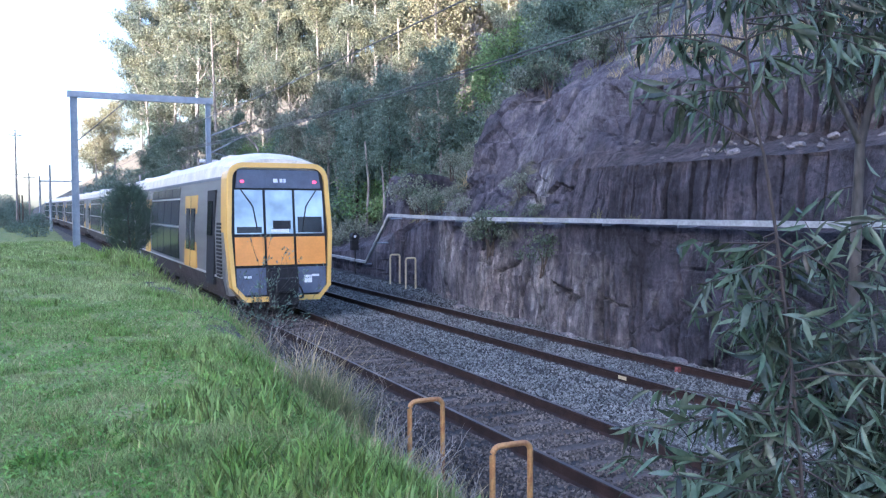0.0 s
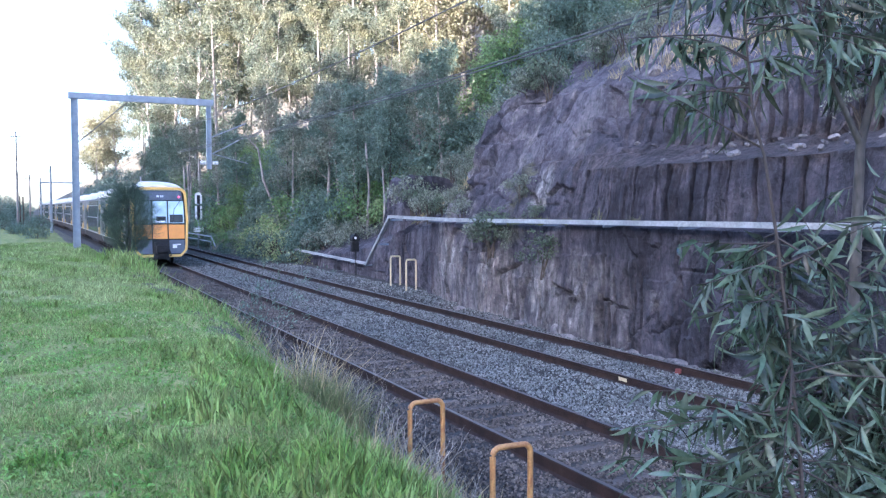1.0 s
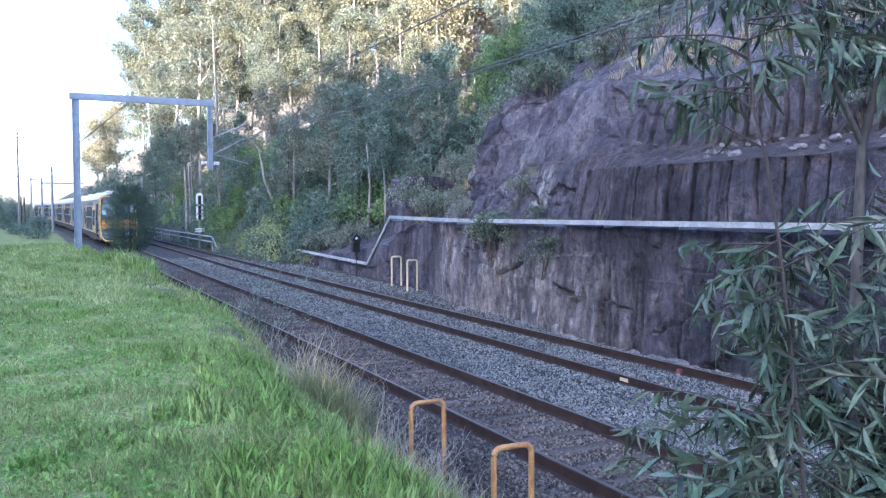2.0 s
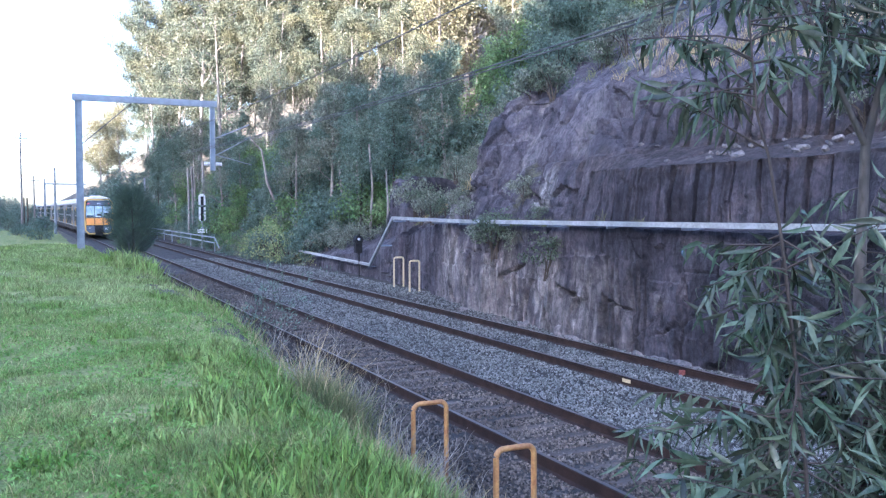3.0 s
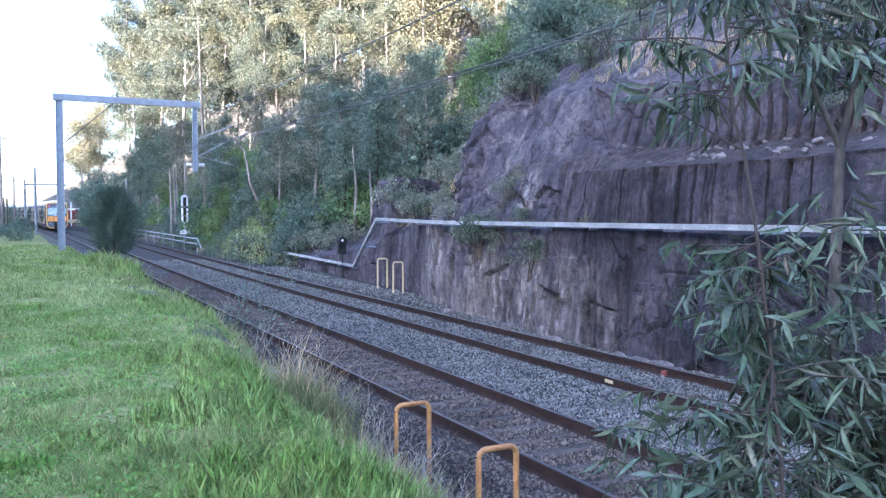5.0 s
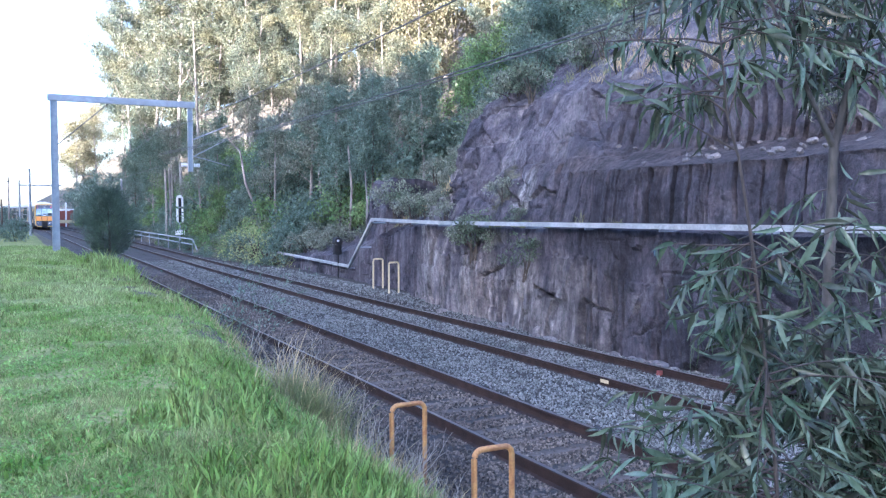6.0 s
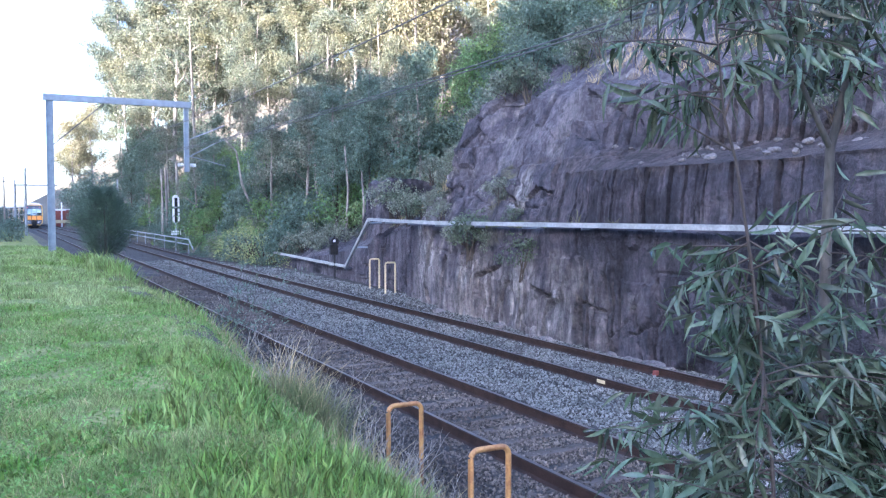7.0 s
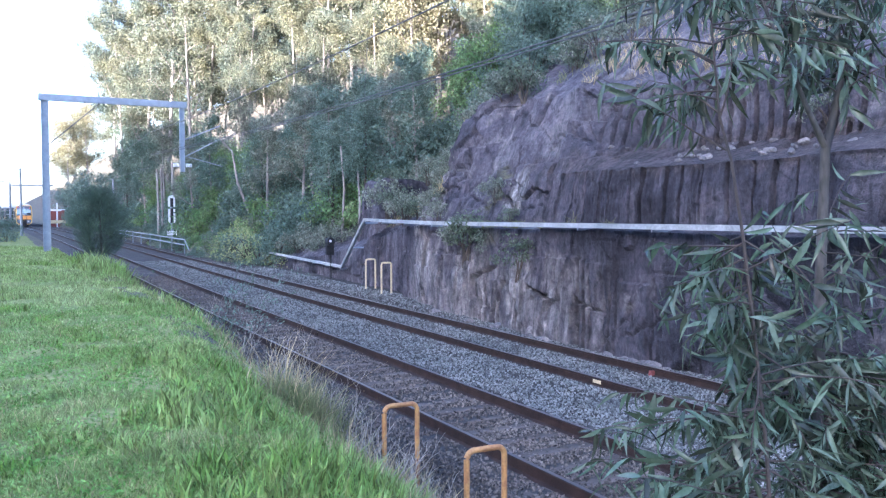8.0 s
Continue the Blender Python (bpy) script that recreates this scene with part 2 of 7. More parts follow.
def rock_material():
    """Sandstone cutting: pale buff rock under dark purple-grey weathering that runs down in streaks."""
    m = bpy.data.materials.new("weathered_sandstone")
    m.use_nodes = True
    n, l = m.node_tree.nodes, m.node_tree.links
    b = n["Principled BSDF"]
    b.inputs["Roughness"].default_value = 0.88
    tc = n.new("ShaderNodeTexCoord")

    def noise_at(scale, stretch, detail=6, rough=0.6):
        mp = n.new("ShaderNodeMapping")
        mp.inputs["Scale"].default_value = stretch
        l.new(tc.outputs["Object"], mp.inputs["Vector"])
        t = n.new("ShaderNodeTexNoise")
        t.inputs["Scale"].default_value, t.inputs["Detail"].default_value, t.inputs["Roughness"].default_value = scale, detail, rough
        l.new(mp.outputs["Vector"], t.inputs["Vector"])
        return t.outputs["Fac"]

    def ramp(fac, stops):
        r = n.new("ShaderNodeValToRGB")
        e = r.color_ramp.elements
        while len(e) < len(stops):
            e.new(0.5)
        for k, (pos, col) in enumerate(stops):
            e[k].position, e[k].color = pos, (*col, 1)
        l.new(fac, r.inputs["Fac"])
        return r.outputs["Color"]

    def mixed(kind, fac, a, c):
        x = n.new("ShaderNodeMix")
        x.data_type, x.blend_type = "RGBA", kind
        if isinstance(fac, float):
            x.inputs["Factor"].default_value = fac
        else:
            l.new(fac, x.inputs["Factor"])
        l.new(a, x.inputs["A"])
        l.new(c, x.inputs["B"])
        return x.outputs["Result"]

    base = ramp(noise_at(0.7, (1, 1, 0.9), 9, 0.62), [(0.3, (0.048, 0.047, 0.061)), (0.45, (0.103, 0.095, 0.115)), (0.58, (0.150, 0.137, 0.157)), (0.74, (0.215, 0.198, 0.208))])
    streak = ramp(noise_at(2.6, (0.8, 1, 0.08), 8, 0.68), [(0.38, (0.12, 0.12, 0.15)), (0.50, (0.8, 0.8, 0.82)), (0.60, (1.1, 1.1, 1.1)), (0.72, (2.0, 1.9, 1.8))])
    grain = ramp(noise_at(9.0, (1, 1, 0.7), 8, 0.7), [(0.3, (0.45, 0.45, 0.48)), (0.6, (1.1, 1.1, 1.1))])
    pale = ramp(noise_at(0.55, (1, 1, 0.7), 3), [(0.62, (0, 0, 0)), (0.74, (1, 1, 1))])
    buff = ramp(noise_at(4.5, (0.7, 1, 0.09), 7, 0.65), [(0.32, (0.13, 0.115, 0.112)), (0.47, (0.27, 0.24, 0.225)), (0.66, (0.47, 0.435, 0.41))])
    xyz = n.new("ShaderNodeSeparateXYZ")
    l.new(tc.outputs["Object"], xyz.inputs["Vector"])

    def span(out, a, b):
        r = n.new("ShaderNodeMapRange")
        r.inputs["From Min"].default_value, r.inputs["From Max"].default_value = a, b
        l.new(out, r.inputs["Value"])
        return r.outputs["Result"]

    def times(a, b):
        q = n.new("ShaderNodeMath")
        q.operation = "MULTIPLY"
        l.new(a, q.inputs[0])
        l.new(b, q.inputs[1])
        return q.outputs["Value"]

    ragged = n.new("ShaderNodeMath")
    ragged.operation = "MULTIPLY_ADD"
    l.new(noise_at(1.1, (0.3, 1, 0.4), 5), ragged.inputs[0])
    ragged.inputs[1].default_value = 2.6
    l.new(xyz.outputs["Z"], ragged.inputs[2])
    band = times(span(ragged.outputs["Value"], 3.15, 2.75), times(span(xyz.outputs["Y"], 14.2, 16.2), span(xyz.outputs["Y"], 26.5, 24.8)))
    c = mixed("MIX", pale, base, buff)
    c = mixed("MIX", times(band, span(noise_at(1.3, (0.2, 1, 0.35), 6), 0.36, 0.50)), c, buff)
    c = mixed("MULTIPLY", times(span(xyz.outputs["Z"], 5.2, 2.6), span(xyz.outputs["X"], 0.0, 12.0)), c, streak)
    # black seepage that hangs from the ledges, white lime runs and moss
    seep = ramp(times(span(noise_at(1.5, (0.2, 1, 0.16), 6), 0.50, 0.60), times(span(xyz.outputs["Z"], 0.2, 1.9), span(xyz.outputs["Z"], 4.6, 3.9))), [(0.0, (1, 1, 1)), (1.0, (0.36, 0.36, 0.40))])
    c = mixed("MULTIPLY", 0.85, c, seep)
    lime = ramp(noise_at(5.0, (0.8, 1, 0.12), 7, 0.7), [(0.44, (0.16, 0.145, 0.14)), (0.62, (0.58, 0.56, 0.53))])
    moss = ramp(noise_at(6.0, (1, 1, 1), 6, 0.7), [(0.40, (0.055, 0.06, 0.035)), (0.62, (0.15, 0.145, 0.07))])

    def spot(y, z, ry, rz, fac, under, over):
        mq = n.new("ShaderNodeMapping")
        mq.inputs["Location"].default_value = (0, -y / ry, -z / rz)
        mq.inputs["Scale"].default_value = (0, 1 / ry, 1 / rz)
        l.new(tc.outputs["Object"], mq.inputs["Vector"])
        ln = n.new("ShaderNodeVectorMath")
        ln.operation = "LENGTH"
        l.new(mq.outputs["Vector"], ln.inputs[0])
        w = n.new("ShaderNodeMath")
        w.operation = "MULTIPLY_ADD"
        l.new(noise_at(2.6, (0.5, 1, 0.6), 6, 0.65), w.inputs[0])
        w.inputs[1].default_value = 1.7
        l.new(ln.outputs["Value"], w.inputs[2])
        k = n.new("ShaderNodeMath")
        k.operation = "MULTIPLY"
        k.inputs[1].default_value = fac
        l.new(span(w.outputs["Value"], 1.95, 1.55), k.inputs[0])
        return mixed("MIX", k.outputs["Value"], under, over)

    for y, z, ry, rz, fac in ((24.4, 1.2, 0.7, 0.9, 0.75), (19.9, 3.4, 0.6, 0.7, 0.7), (22.0, 4.5, 0.5, 1.0, 0.15), (18.6, 0.7, 0.6, 1.0, 0.6), (25.4, 3.6, 0.9, 1.8, 0.85),
                              (20.3, 7.9, 0.7, 0.7, 0.7), (19.0, 5.6, 0.8, 0.7, 0.15), (21.6, 1.0, 0.4, 0.5, 0.5), (16.9, 0.5, 0.35, 0.7, 0.4)):
        c = spot(y, z, ry, rz, fac, c, lime)
    soil = ramp(noise_at(7.0, (1, 1, 1), 8, 0.75), [(0.38, (0.05, 0.04, 0.042)), (0.62, (0.15, 0.122, 0.118))])
    c = spot(13.0, 4.15, 7.0, 0.5, 0.85, c, soil)
    for y, z, ry, rz, fac in ((21.4, 3.5, 0.6, 0.8, 0.75), (28.5, 4.2, 1.2, 0.6, 0.7), (27.5, 3.0, 1.0, 0.6, 0.6), (30.5, 3.4, 1.5, 0.9, 0.7), (20.4, 2.3, 0.8, 0.4, 0.5)):
        c = spot(y, z, ry, rz, fac, c, moss)
    film = ramp(times(span(noise_at(0.8, (1, 1, 0.8), 6), 0.30, 0.55), times(span(xyz.outputs["Y"], 20.5, 15.5), span(xyz.outputs["Z"], 5.6, 3.6))), [(0.0, (1.08, 1.08, 1.08)), (1.0, (0.5, 0.5, 0.53))])
    c = mixed("MULTIPLY", 1.0, c, film)
    patch = ramp(noise_at(1.7, (1, 1, 0.8), 9, 0.72), [(0.33, (0.3, 0.3, 0.34)), (0.5, (0.95, 0.95, 0.95)), (0.68, (1.55, 1.5, 1.45))])
    c = mixed("MULTIPLY", 0.75, c, patch)
    c = mixed("MULTIPLY", 0.8, c, grain)
    lines = ramp(noise_at(9.0, (0.4, 1, 0.035), 3), [(0.36, (0.25, 0.25, 0.28)), (0.46, (1, 1, 1))])
    c = mixed("MULTIPLY", times(span(xyz.outputs["Z"], 5.0, 3.0), span(xyz.outputs["X"], 0.0, 18.0)), c, lines)
    speck = ramp(noise_at(4.2, (1, 1, 1), 9, 0.78), [(0.36, (0.55, 0.55, 0.58)), (0.5, (1.0, 1.0, 1.0)), (0.66, (1.5, 1.46, 1.42))])
    c = mixed("MULTIPLY", 0.7, c, speck)
    mp = n.new("ShaderNodeMapping")
    mp.inputs["Scale"].default_value = (0.6, 1.0, 0.42)
    l.new(tc.outputs["Object"], mp.inputs["Vector"])
    cracks = n.new("ShaderNodeTexVoronoi")
    cracks.feature = "DISTANCE_TO_EDGE"
    cracks.inputs["Scale"].default_value, cracks.inputs["Randomness"].default_value = 2.1, 0.9
    l.new(mp.outputs["Vector"], cracks.inputs["Vector"])
    joint = ramp(cracks.outputs["Distance"], [(0.0, (0.25, 0.25, 0.28)), (0.035, (1, 1, 1))])
    c = mixed("MULTIPLY", 0.35, c, joint)
    l.new(c, b.inputs["Base Color"])
    bp = n.new("ShaderNodeBump")
    bp.inputs["Strength"].default_value, bp.inputs["Distance"].default_value = 1.0, 0.08
    h = n.new("ShaderNodeMath")
    h.operation = "ADD"
    l.new(noise_at(6.0, (0.8, 1, 0.7), 8, 0.7), h.inputs[0])
    l.new(noise_at(25.0, (1, 1, 0.8), 4), h.inputs[1])
    l.new(h.outputs["Value"], bp.inputs["Height"])
    l.new(bp.outputs["Normal"], b.inputs["Normal"])
    return m


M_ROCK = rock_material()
M_ROCK_LOOSE = material("loose_sandstone", (0.115, 0.105, 0.110), 0.9, vary=0.3, scale=3, fine=25, bump=0.6, dist=0.03, second=(0.23, 0.21, 0.205), objrand=0.25)


# ---- mesh helpers ----
def mesh_object(name, verts, faces, mats, parent=None, label="", smooth=False, index=None):
    me = bpy.data.meshes.new(name)
    me.from_pydata(np.asarray(verts, dtype=float).tolist() if isinstance(verts, np.ndarray) else verts, [],
                   faces.tolist() if isinstance(faces, np.ndarray) else faces)
    for m in (mats if isinstance(mats, (list, tuple)) else [mats]):
        me.materials.append(m)
    if index is not None:
        me.polygons.foreach_set("material_index", np.asarray(index, dtype=np.int32))
    if smooth:
        me.polygons.foreach_set("use_smooth", [True] * len(me.polygons))
    me.update()
    ob = new(name, me)
    if parent is not None:
        ob.parent = parent
    if label:
        tagged(ob, label)
    return ob


def part(name, bm, mat, parent=None, label="", smooth=False):
    me = bpy.data.meshes.new(name)
    bm.to_mesh(me)
    bm.free()
    for m in (mat if isinstance(mat, (list, tuple)) else [mat]):
        me.materials.append(m)
    if smooth:
        me.polygons.foreach_set("use_smooth", [True] * len(me.polygons))
    ob = new(name, me)
    if parent is not None:
        ob.parent = parent
    if label:
        tagged(ob, label)
    return ob


def thing(name, label, category, group="", kind="", at=(0, 0, 0)):
    ob = new(name)
    ob.location = at
    return tagged(ob, label, category, group, kind)


def add_box(bm, lo, hi, bevel=0.0):
    lo, hi = Vector(lo), Vector(hi)
    made = bmesh.ops.create_cube(bm, size=1.0, matrix=Matrix.Translation((lo + hi) / 2) @ Matrix.Diagonal((*(hi - lo), 1)))
    if bevel:
        edges = list({e for v in made["verts"] for e in v.link_edges})
        bmesh.ops.bevel(bm, geom=edges, offset=bevel, segments=2, affect="EDGES", profile=0.6)
    return bm


def box(lo, hi, bevel=0.0):
    return add_box(bmesh.new(), lo, hi, bevel)


def add_tube(bm, pts, radii, sides=8, cap=True):
    """A tapered tube along points."""
    pts = [Vector(q) for q in pts]
    if not isinstance(radii, (list, tuple)):
        radii = [radii] * len(pts)
    rings, up = [], Vector((0.0, 0.0, 1.0))
    for i, q in enumerate(pts):
        d = (pts[min(i + 1, len(pts) - 1)] - pts[max(i - 1, 0)]).normalized()
        a = d.cross(up)
        if a.length < 0.15:
            a = d.cross(Vector((1.0, 0.0, 0.0)))
        a.normalize()
        c = d.cross(a)
        rings.append([bm.verts.new(q + radii[i] * (math.cos(2 * math.pi * k / sides) * a + math.sin(2 * math.pi * k / sides) * c)) for k in range(sides)])
    for r0, r1 in zip(rings, rings[1:]):
        for k in range(sides):
            bm.faces.new((r0[k], r0[(k + 1) % sides], r1[(k + 1) % sides], r1[k]))
    if cap:
        bm.faces.new(list(reversed(rings[0])))
        bm.faces.new(rings[-1])
    return bm


def tube(pts, radii, sides=8):
    return add_tube(bmesh.new(), pts, radii, sides)


def smoothstep(a, b, x):
    t = np.clip((x - a) / (b - a), 0, 1)
    return t * t * (3 - 2 * t)


def ground_noise(x, y, f=1.0):
    """Cheap smooth unevenness from summed sines."""
    x, y = x * f, y * f
    return (np.sin(x * 1.3 + 0.7 * y) + np.sin(2.1 * y - 0.9 * x + 1.3) + 0.6 * np.sin(3.7 * x + 2.9 * y + 0.4)
            + 0.5 * np.sin(5.3 * y - 4.1 * x + 2.2)) / 3.1


# ---- the line of the railway ----
def line_x(y):
    """Sideways drift of the curving line."""
    return -0.000145 * np.maximum(0, y - 45) ** 2


def line_z(y):
    y = np.asarray(y, dtype=float)
    return 0.006 * 0.5 * ((y - 35) + np.sqrt((y - 35) ** 2 + 400)) - 0.016


TRACK2 = 3.81


def hill(x, y):
    """The wooded slope beyond the tracks."""
    return 0.02 + 0.50 * np.maximum(0, x - 7.0) + 0.0018 * np.maximum(0, x - 7.0) ** 2 * (x < 80)


def ground_z(x, y):
    x, y = np.asarray(x, dtype=float), np.asarray(y, dtype=float)
    u = x - line_x(np.minimum(y, 400))
    bed = np.where(u > -1.2, -0.8, -0.36)
    # grassed bank beside the near track
    top = 1.2 - 0.06 * smoothstep(-5.2, -3.4, x) * smoothstep(10, 16, y) + 0.05 * ground_noise(x, y, 0.6) + 0.02 * ground_noise(x, y, 2.3)
    fall = smoothstep(44, 60, y)
    top = top * (1 - fall) + 0.2 * fall
    foot = -1.75
    edge = -3.40 - 0.95 * smoothstep(14, 8.5, y) - 0.55 * smoothstep(25, 38, y) + 0.15 * ground_noise(y, y * 0.5, 0.5)
    s = np.clip((foot - u) / (foot - edge), 0, 1)
    z = bed + (top - bed) * (s * s * (3 - 2 * s) * 0.5 + s * 0.5)
    # high hill far off on the west side, unseen, added to shade the railway
    shade_ridge = 75 * smoothstep(-45, -190, x)
    z = z + shade_ridge
    right = hill(u, y) - 0.9 * smoothstep(44, 36, y) - 0.36
    z = np.where(u > 6.8, right, z)
    z = z + (np.asarray(line_z(np.clip(y, -20, 400)))) * smoothstep(-40, -10, x)
    return z


# ---- ground, ballast, rails ----
def grid_mesh(name, xs, ys, zfun, mat, label, category):
    X, Y = np.meshgrid(xs, ys)
    Z = zfun(X, Y)
    verts = np.stack([X, Y, Z], -1).reshape(-1, 3)
    nx = len(xs)
    i = np.arange(len(ys) - 1)[:, None] * nx + np.arange(nx - 1)[None, :]
    faces = np.stack([i, i + 1, i + nx + 1, i + nx], -1).reshape(-1, 4)
    ob = mesh_object(name, verts, faces, mat, smooth=True)
    return tagged(ob, label, category, kind="structure")


xs = np.concatenate([[-1500, -700, -400], np.arange(-260, -30, 12), np.arange(-30, -9, 2), np.arange(-9, -1.2, 0.14), np.arange(-1.2, 8, 0.9),
                     np.arange(8, 40, 2), np.arange(40, 130, 8), [150, 220, 400, 800, 1500]])
ys = np.concatenate([[-1500, -600, -250, -120, -60, -30], np.arange(-15, 2, 1.5), np.arange(2, 26, 0.25), np.arange(26, 60, 0.8), np.arange(60, 200, 5),
                     np.arange(200, 420, 20), [500, 700, 1000, 1500, 2500]])
def under_turf(x, y):
    """The ground sheet, a little lower where the turf covers it."""
    return ground_z(x, y) - 0.10 * smoothstep(-12.5, -11, x) * smoothstep(-4.0, -4.8, x) * smoothstep(-5, -3, y) * smoothstep(140, 130, y)


grid_mesh("ground", xs, ys, under_turf, M_GROUND, "uneven grassy ground sloping down to the railway", "ground")


turf_x, turf_y = np.concatenate([np.arange(-12, -8, 0.8), np.arange(-8, -3.2, 0.14)]), np.concatenate([np.arange(-4, 2, 1.0), np.arange(2, 26, 0.25), np.arange(26, 60, 0.8), np.arange(60, 140, 4.0)])
grid_mesh("turf", turf_x, turf_y, lambda x, y: ground_z(x, y) + 0.012 - 0.05 * smoothstep(-4.0 - 0.5 * smoothstep(14, 8.5, y), -3.3, x), M_TURF, "short green turf with worn patches on the bank", "turf")


def bed_z(u, y):
    """Ballast surface across the two tracks, u from the near track's centre."""
    def shape(v):
        a = np.abs(v)
        inner = -0.160 + 0.010 * ground_noise(v, y, 1.7)
        out = -0.15
        return np.where(a < 0.7, inner, np.where(a < 1.35, out, out - 0.42 * (a - 1.35)))
    z = np.maximum(shape(u), shape(u - TRACK2))
    mid = (u > 0.8) & (u < TRACK2 - 0.8)
    z = np.where(mid, np.maximum(z, -0.17 + 0.025 * ground_noise(u, y, 0.9)), z)
    # ballast heaped against the foot of the rock wall
    z = np.maximum(z, -0.34 + 0.27 * smoothstep(TRACK2 + 1.3, TRACK2 + 2.2, u) * smoothstep(13, 26, y) * smoothstep(60, 40, y))
    return np.maximum(z, -0.42) + 0.012 * ground_noise(u * 2, y * 2, 2.0)


def bed_sheet():
    us = np.concatenate([np.arange(-3.0, 7.4, 0.11)])
    yy = np.concatenate([np.arange(-12, 1, 1.0), np.arange(1, 30, 0.25), np.arange(30, 120, 1.5), np.arange(120, 460, 8)])
    U, Y = np.meshgrid(us, yy)
    Z = bed_z(U, Y) + line_z(Y)
    verts = np.stack([U + line_x(Y), Y, Z], -1).reshape(-1, 3)
    nx = len(us)
    i = np.arange(len(yy) - 1)[:, None] * nx + np.arange(nx - 1)[None, :]
    faces = np.stack([i, i + 1, i + nx + 1, i + nx], -1).reshape(-1, 4)
    ob = mesh_object("ballast_bed", verts, faces, M_BALLAST, smooth=True)
    tagged(ob, "crushed-stone ballast bed under two railway tracks, darkened as shade between the stones", "ballast", kind="structure")


bed_sheet()


def rail(u0, label):
    """One running rail along the whole line: web and foot, worn head, and bolted joint plates."""
    web = [(-0.07, -0.165), (-0.07, -0.15), (-0.012, -0.135), (-0.010, -0.045), (0.010, -0.045), (0.012, -0.135), (0.07, -0.15), (0.07, -0.165)]
    head = [(-0.010, -0.047), (-0.036, -0.035), (-0.036, -0.006), (-0.028, 0.0), (0.028, 0.0), (0.036, -0.006), (0.036, -0.035), (0.010, -0.047)]
    yy = np.concatenate([np.arange(-14, 50, 4.0), np.arange(50, 460, 8.0)])
    t = thing("rail", label, "rail", group="running rails of the two tracks")
    for name, prof, top in (("rail_web", web, None), ("rail_head", head, 3)):
        verts, faces, idx = [], [], []
        k = len(prof)
        for y in yy:
            x0, z0 = float(line_x(y)), float(line_z(y))
            verts += [(x0 + u0 + px, y, z0 + pz) for px, pz in prof]
        for r in range(len(yy) - 1):
            for j in range(k):
                a, b2 = r * k + j, r * k + (j + 1) % k
                faces.append((a, b2, b2 + k, a + k))
                idx.append(1 if j == top else 0)
        mesh_object(name, verts, faces, [M_RAIL, M_RAILTOP], t, index=idx)
    for y in (5.2 + u0, 18.9 + u0, 32.6 + u0):
        for s in (-1, 1):
            plate = part("joint_plate", box((u0 + s * 0.022 - 0.012, y - 0.28, -0.135), (u0 + s * 0.022 + 0.012, y + 0.28, -0.05), 0.006), M_RAIL, t)
            for dy in (-0.2, -0.07, 0.07, 0.2):
                part("bolt", tube([(u0 + s * 0.034, y + dy, -0.092), (u0 + s * 0.055, y + dy, -0.092)], 0.016, 6), M_RAIL, plate)


for u0 in (-0.755, 0.755):
    rail(u0, "rust-brown steel rail with a worn head on the near track")
for u0 in (TRACK2 - 0.755, TRACK2 + 0.755):
    rail(u0, "reddish rusty steel rail on the track beside the cutting")


def sleepers():
    rng = random.Random(4)
    meshes = []
    for k in range(4):
        bm = box((-1.25, -0.115, -0.16), (1.25, 0.115, 0.0), 0.012)
        for v in bm.verts:
            v.co.x += rng.uniform(-0.02, 0.02)
            v.co.z += rng.uniform(-0.006, 0.004)
        me = bpy.data.meshes.new("sleeper")
        bm.to_mesh(me)
        bm.free()
        me.materials.append(M_SLEEPER)
        meshes.append(me)
    for c, first, last in ((0.0, -2.0, 78.0), (TRACK2, 2.0, 64.0)):
        y = first
        while y < last:
            ob = new("sleeper", rng.choice(meshes))
            ob.location = (c + float(line_x(y)) + rng.uniform(-0.05, 0.05), y, float(line_z(y)) - 0.152 - (0.012 if c else 0) + rng.uniform(-0.008, 0.004))
            ob.rotation_euler = (0, 0, rng.uniform(-0.02, 0.02))
            tagged(ob, "weathered grey timber sleeper bedded in ballast", "sleeper", group="sleepers under the tracks")
            y += 0.62


sleepers()


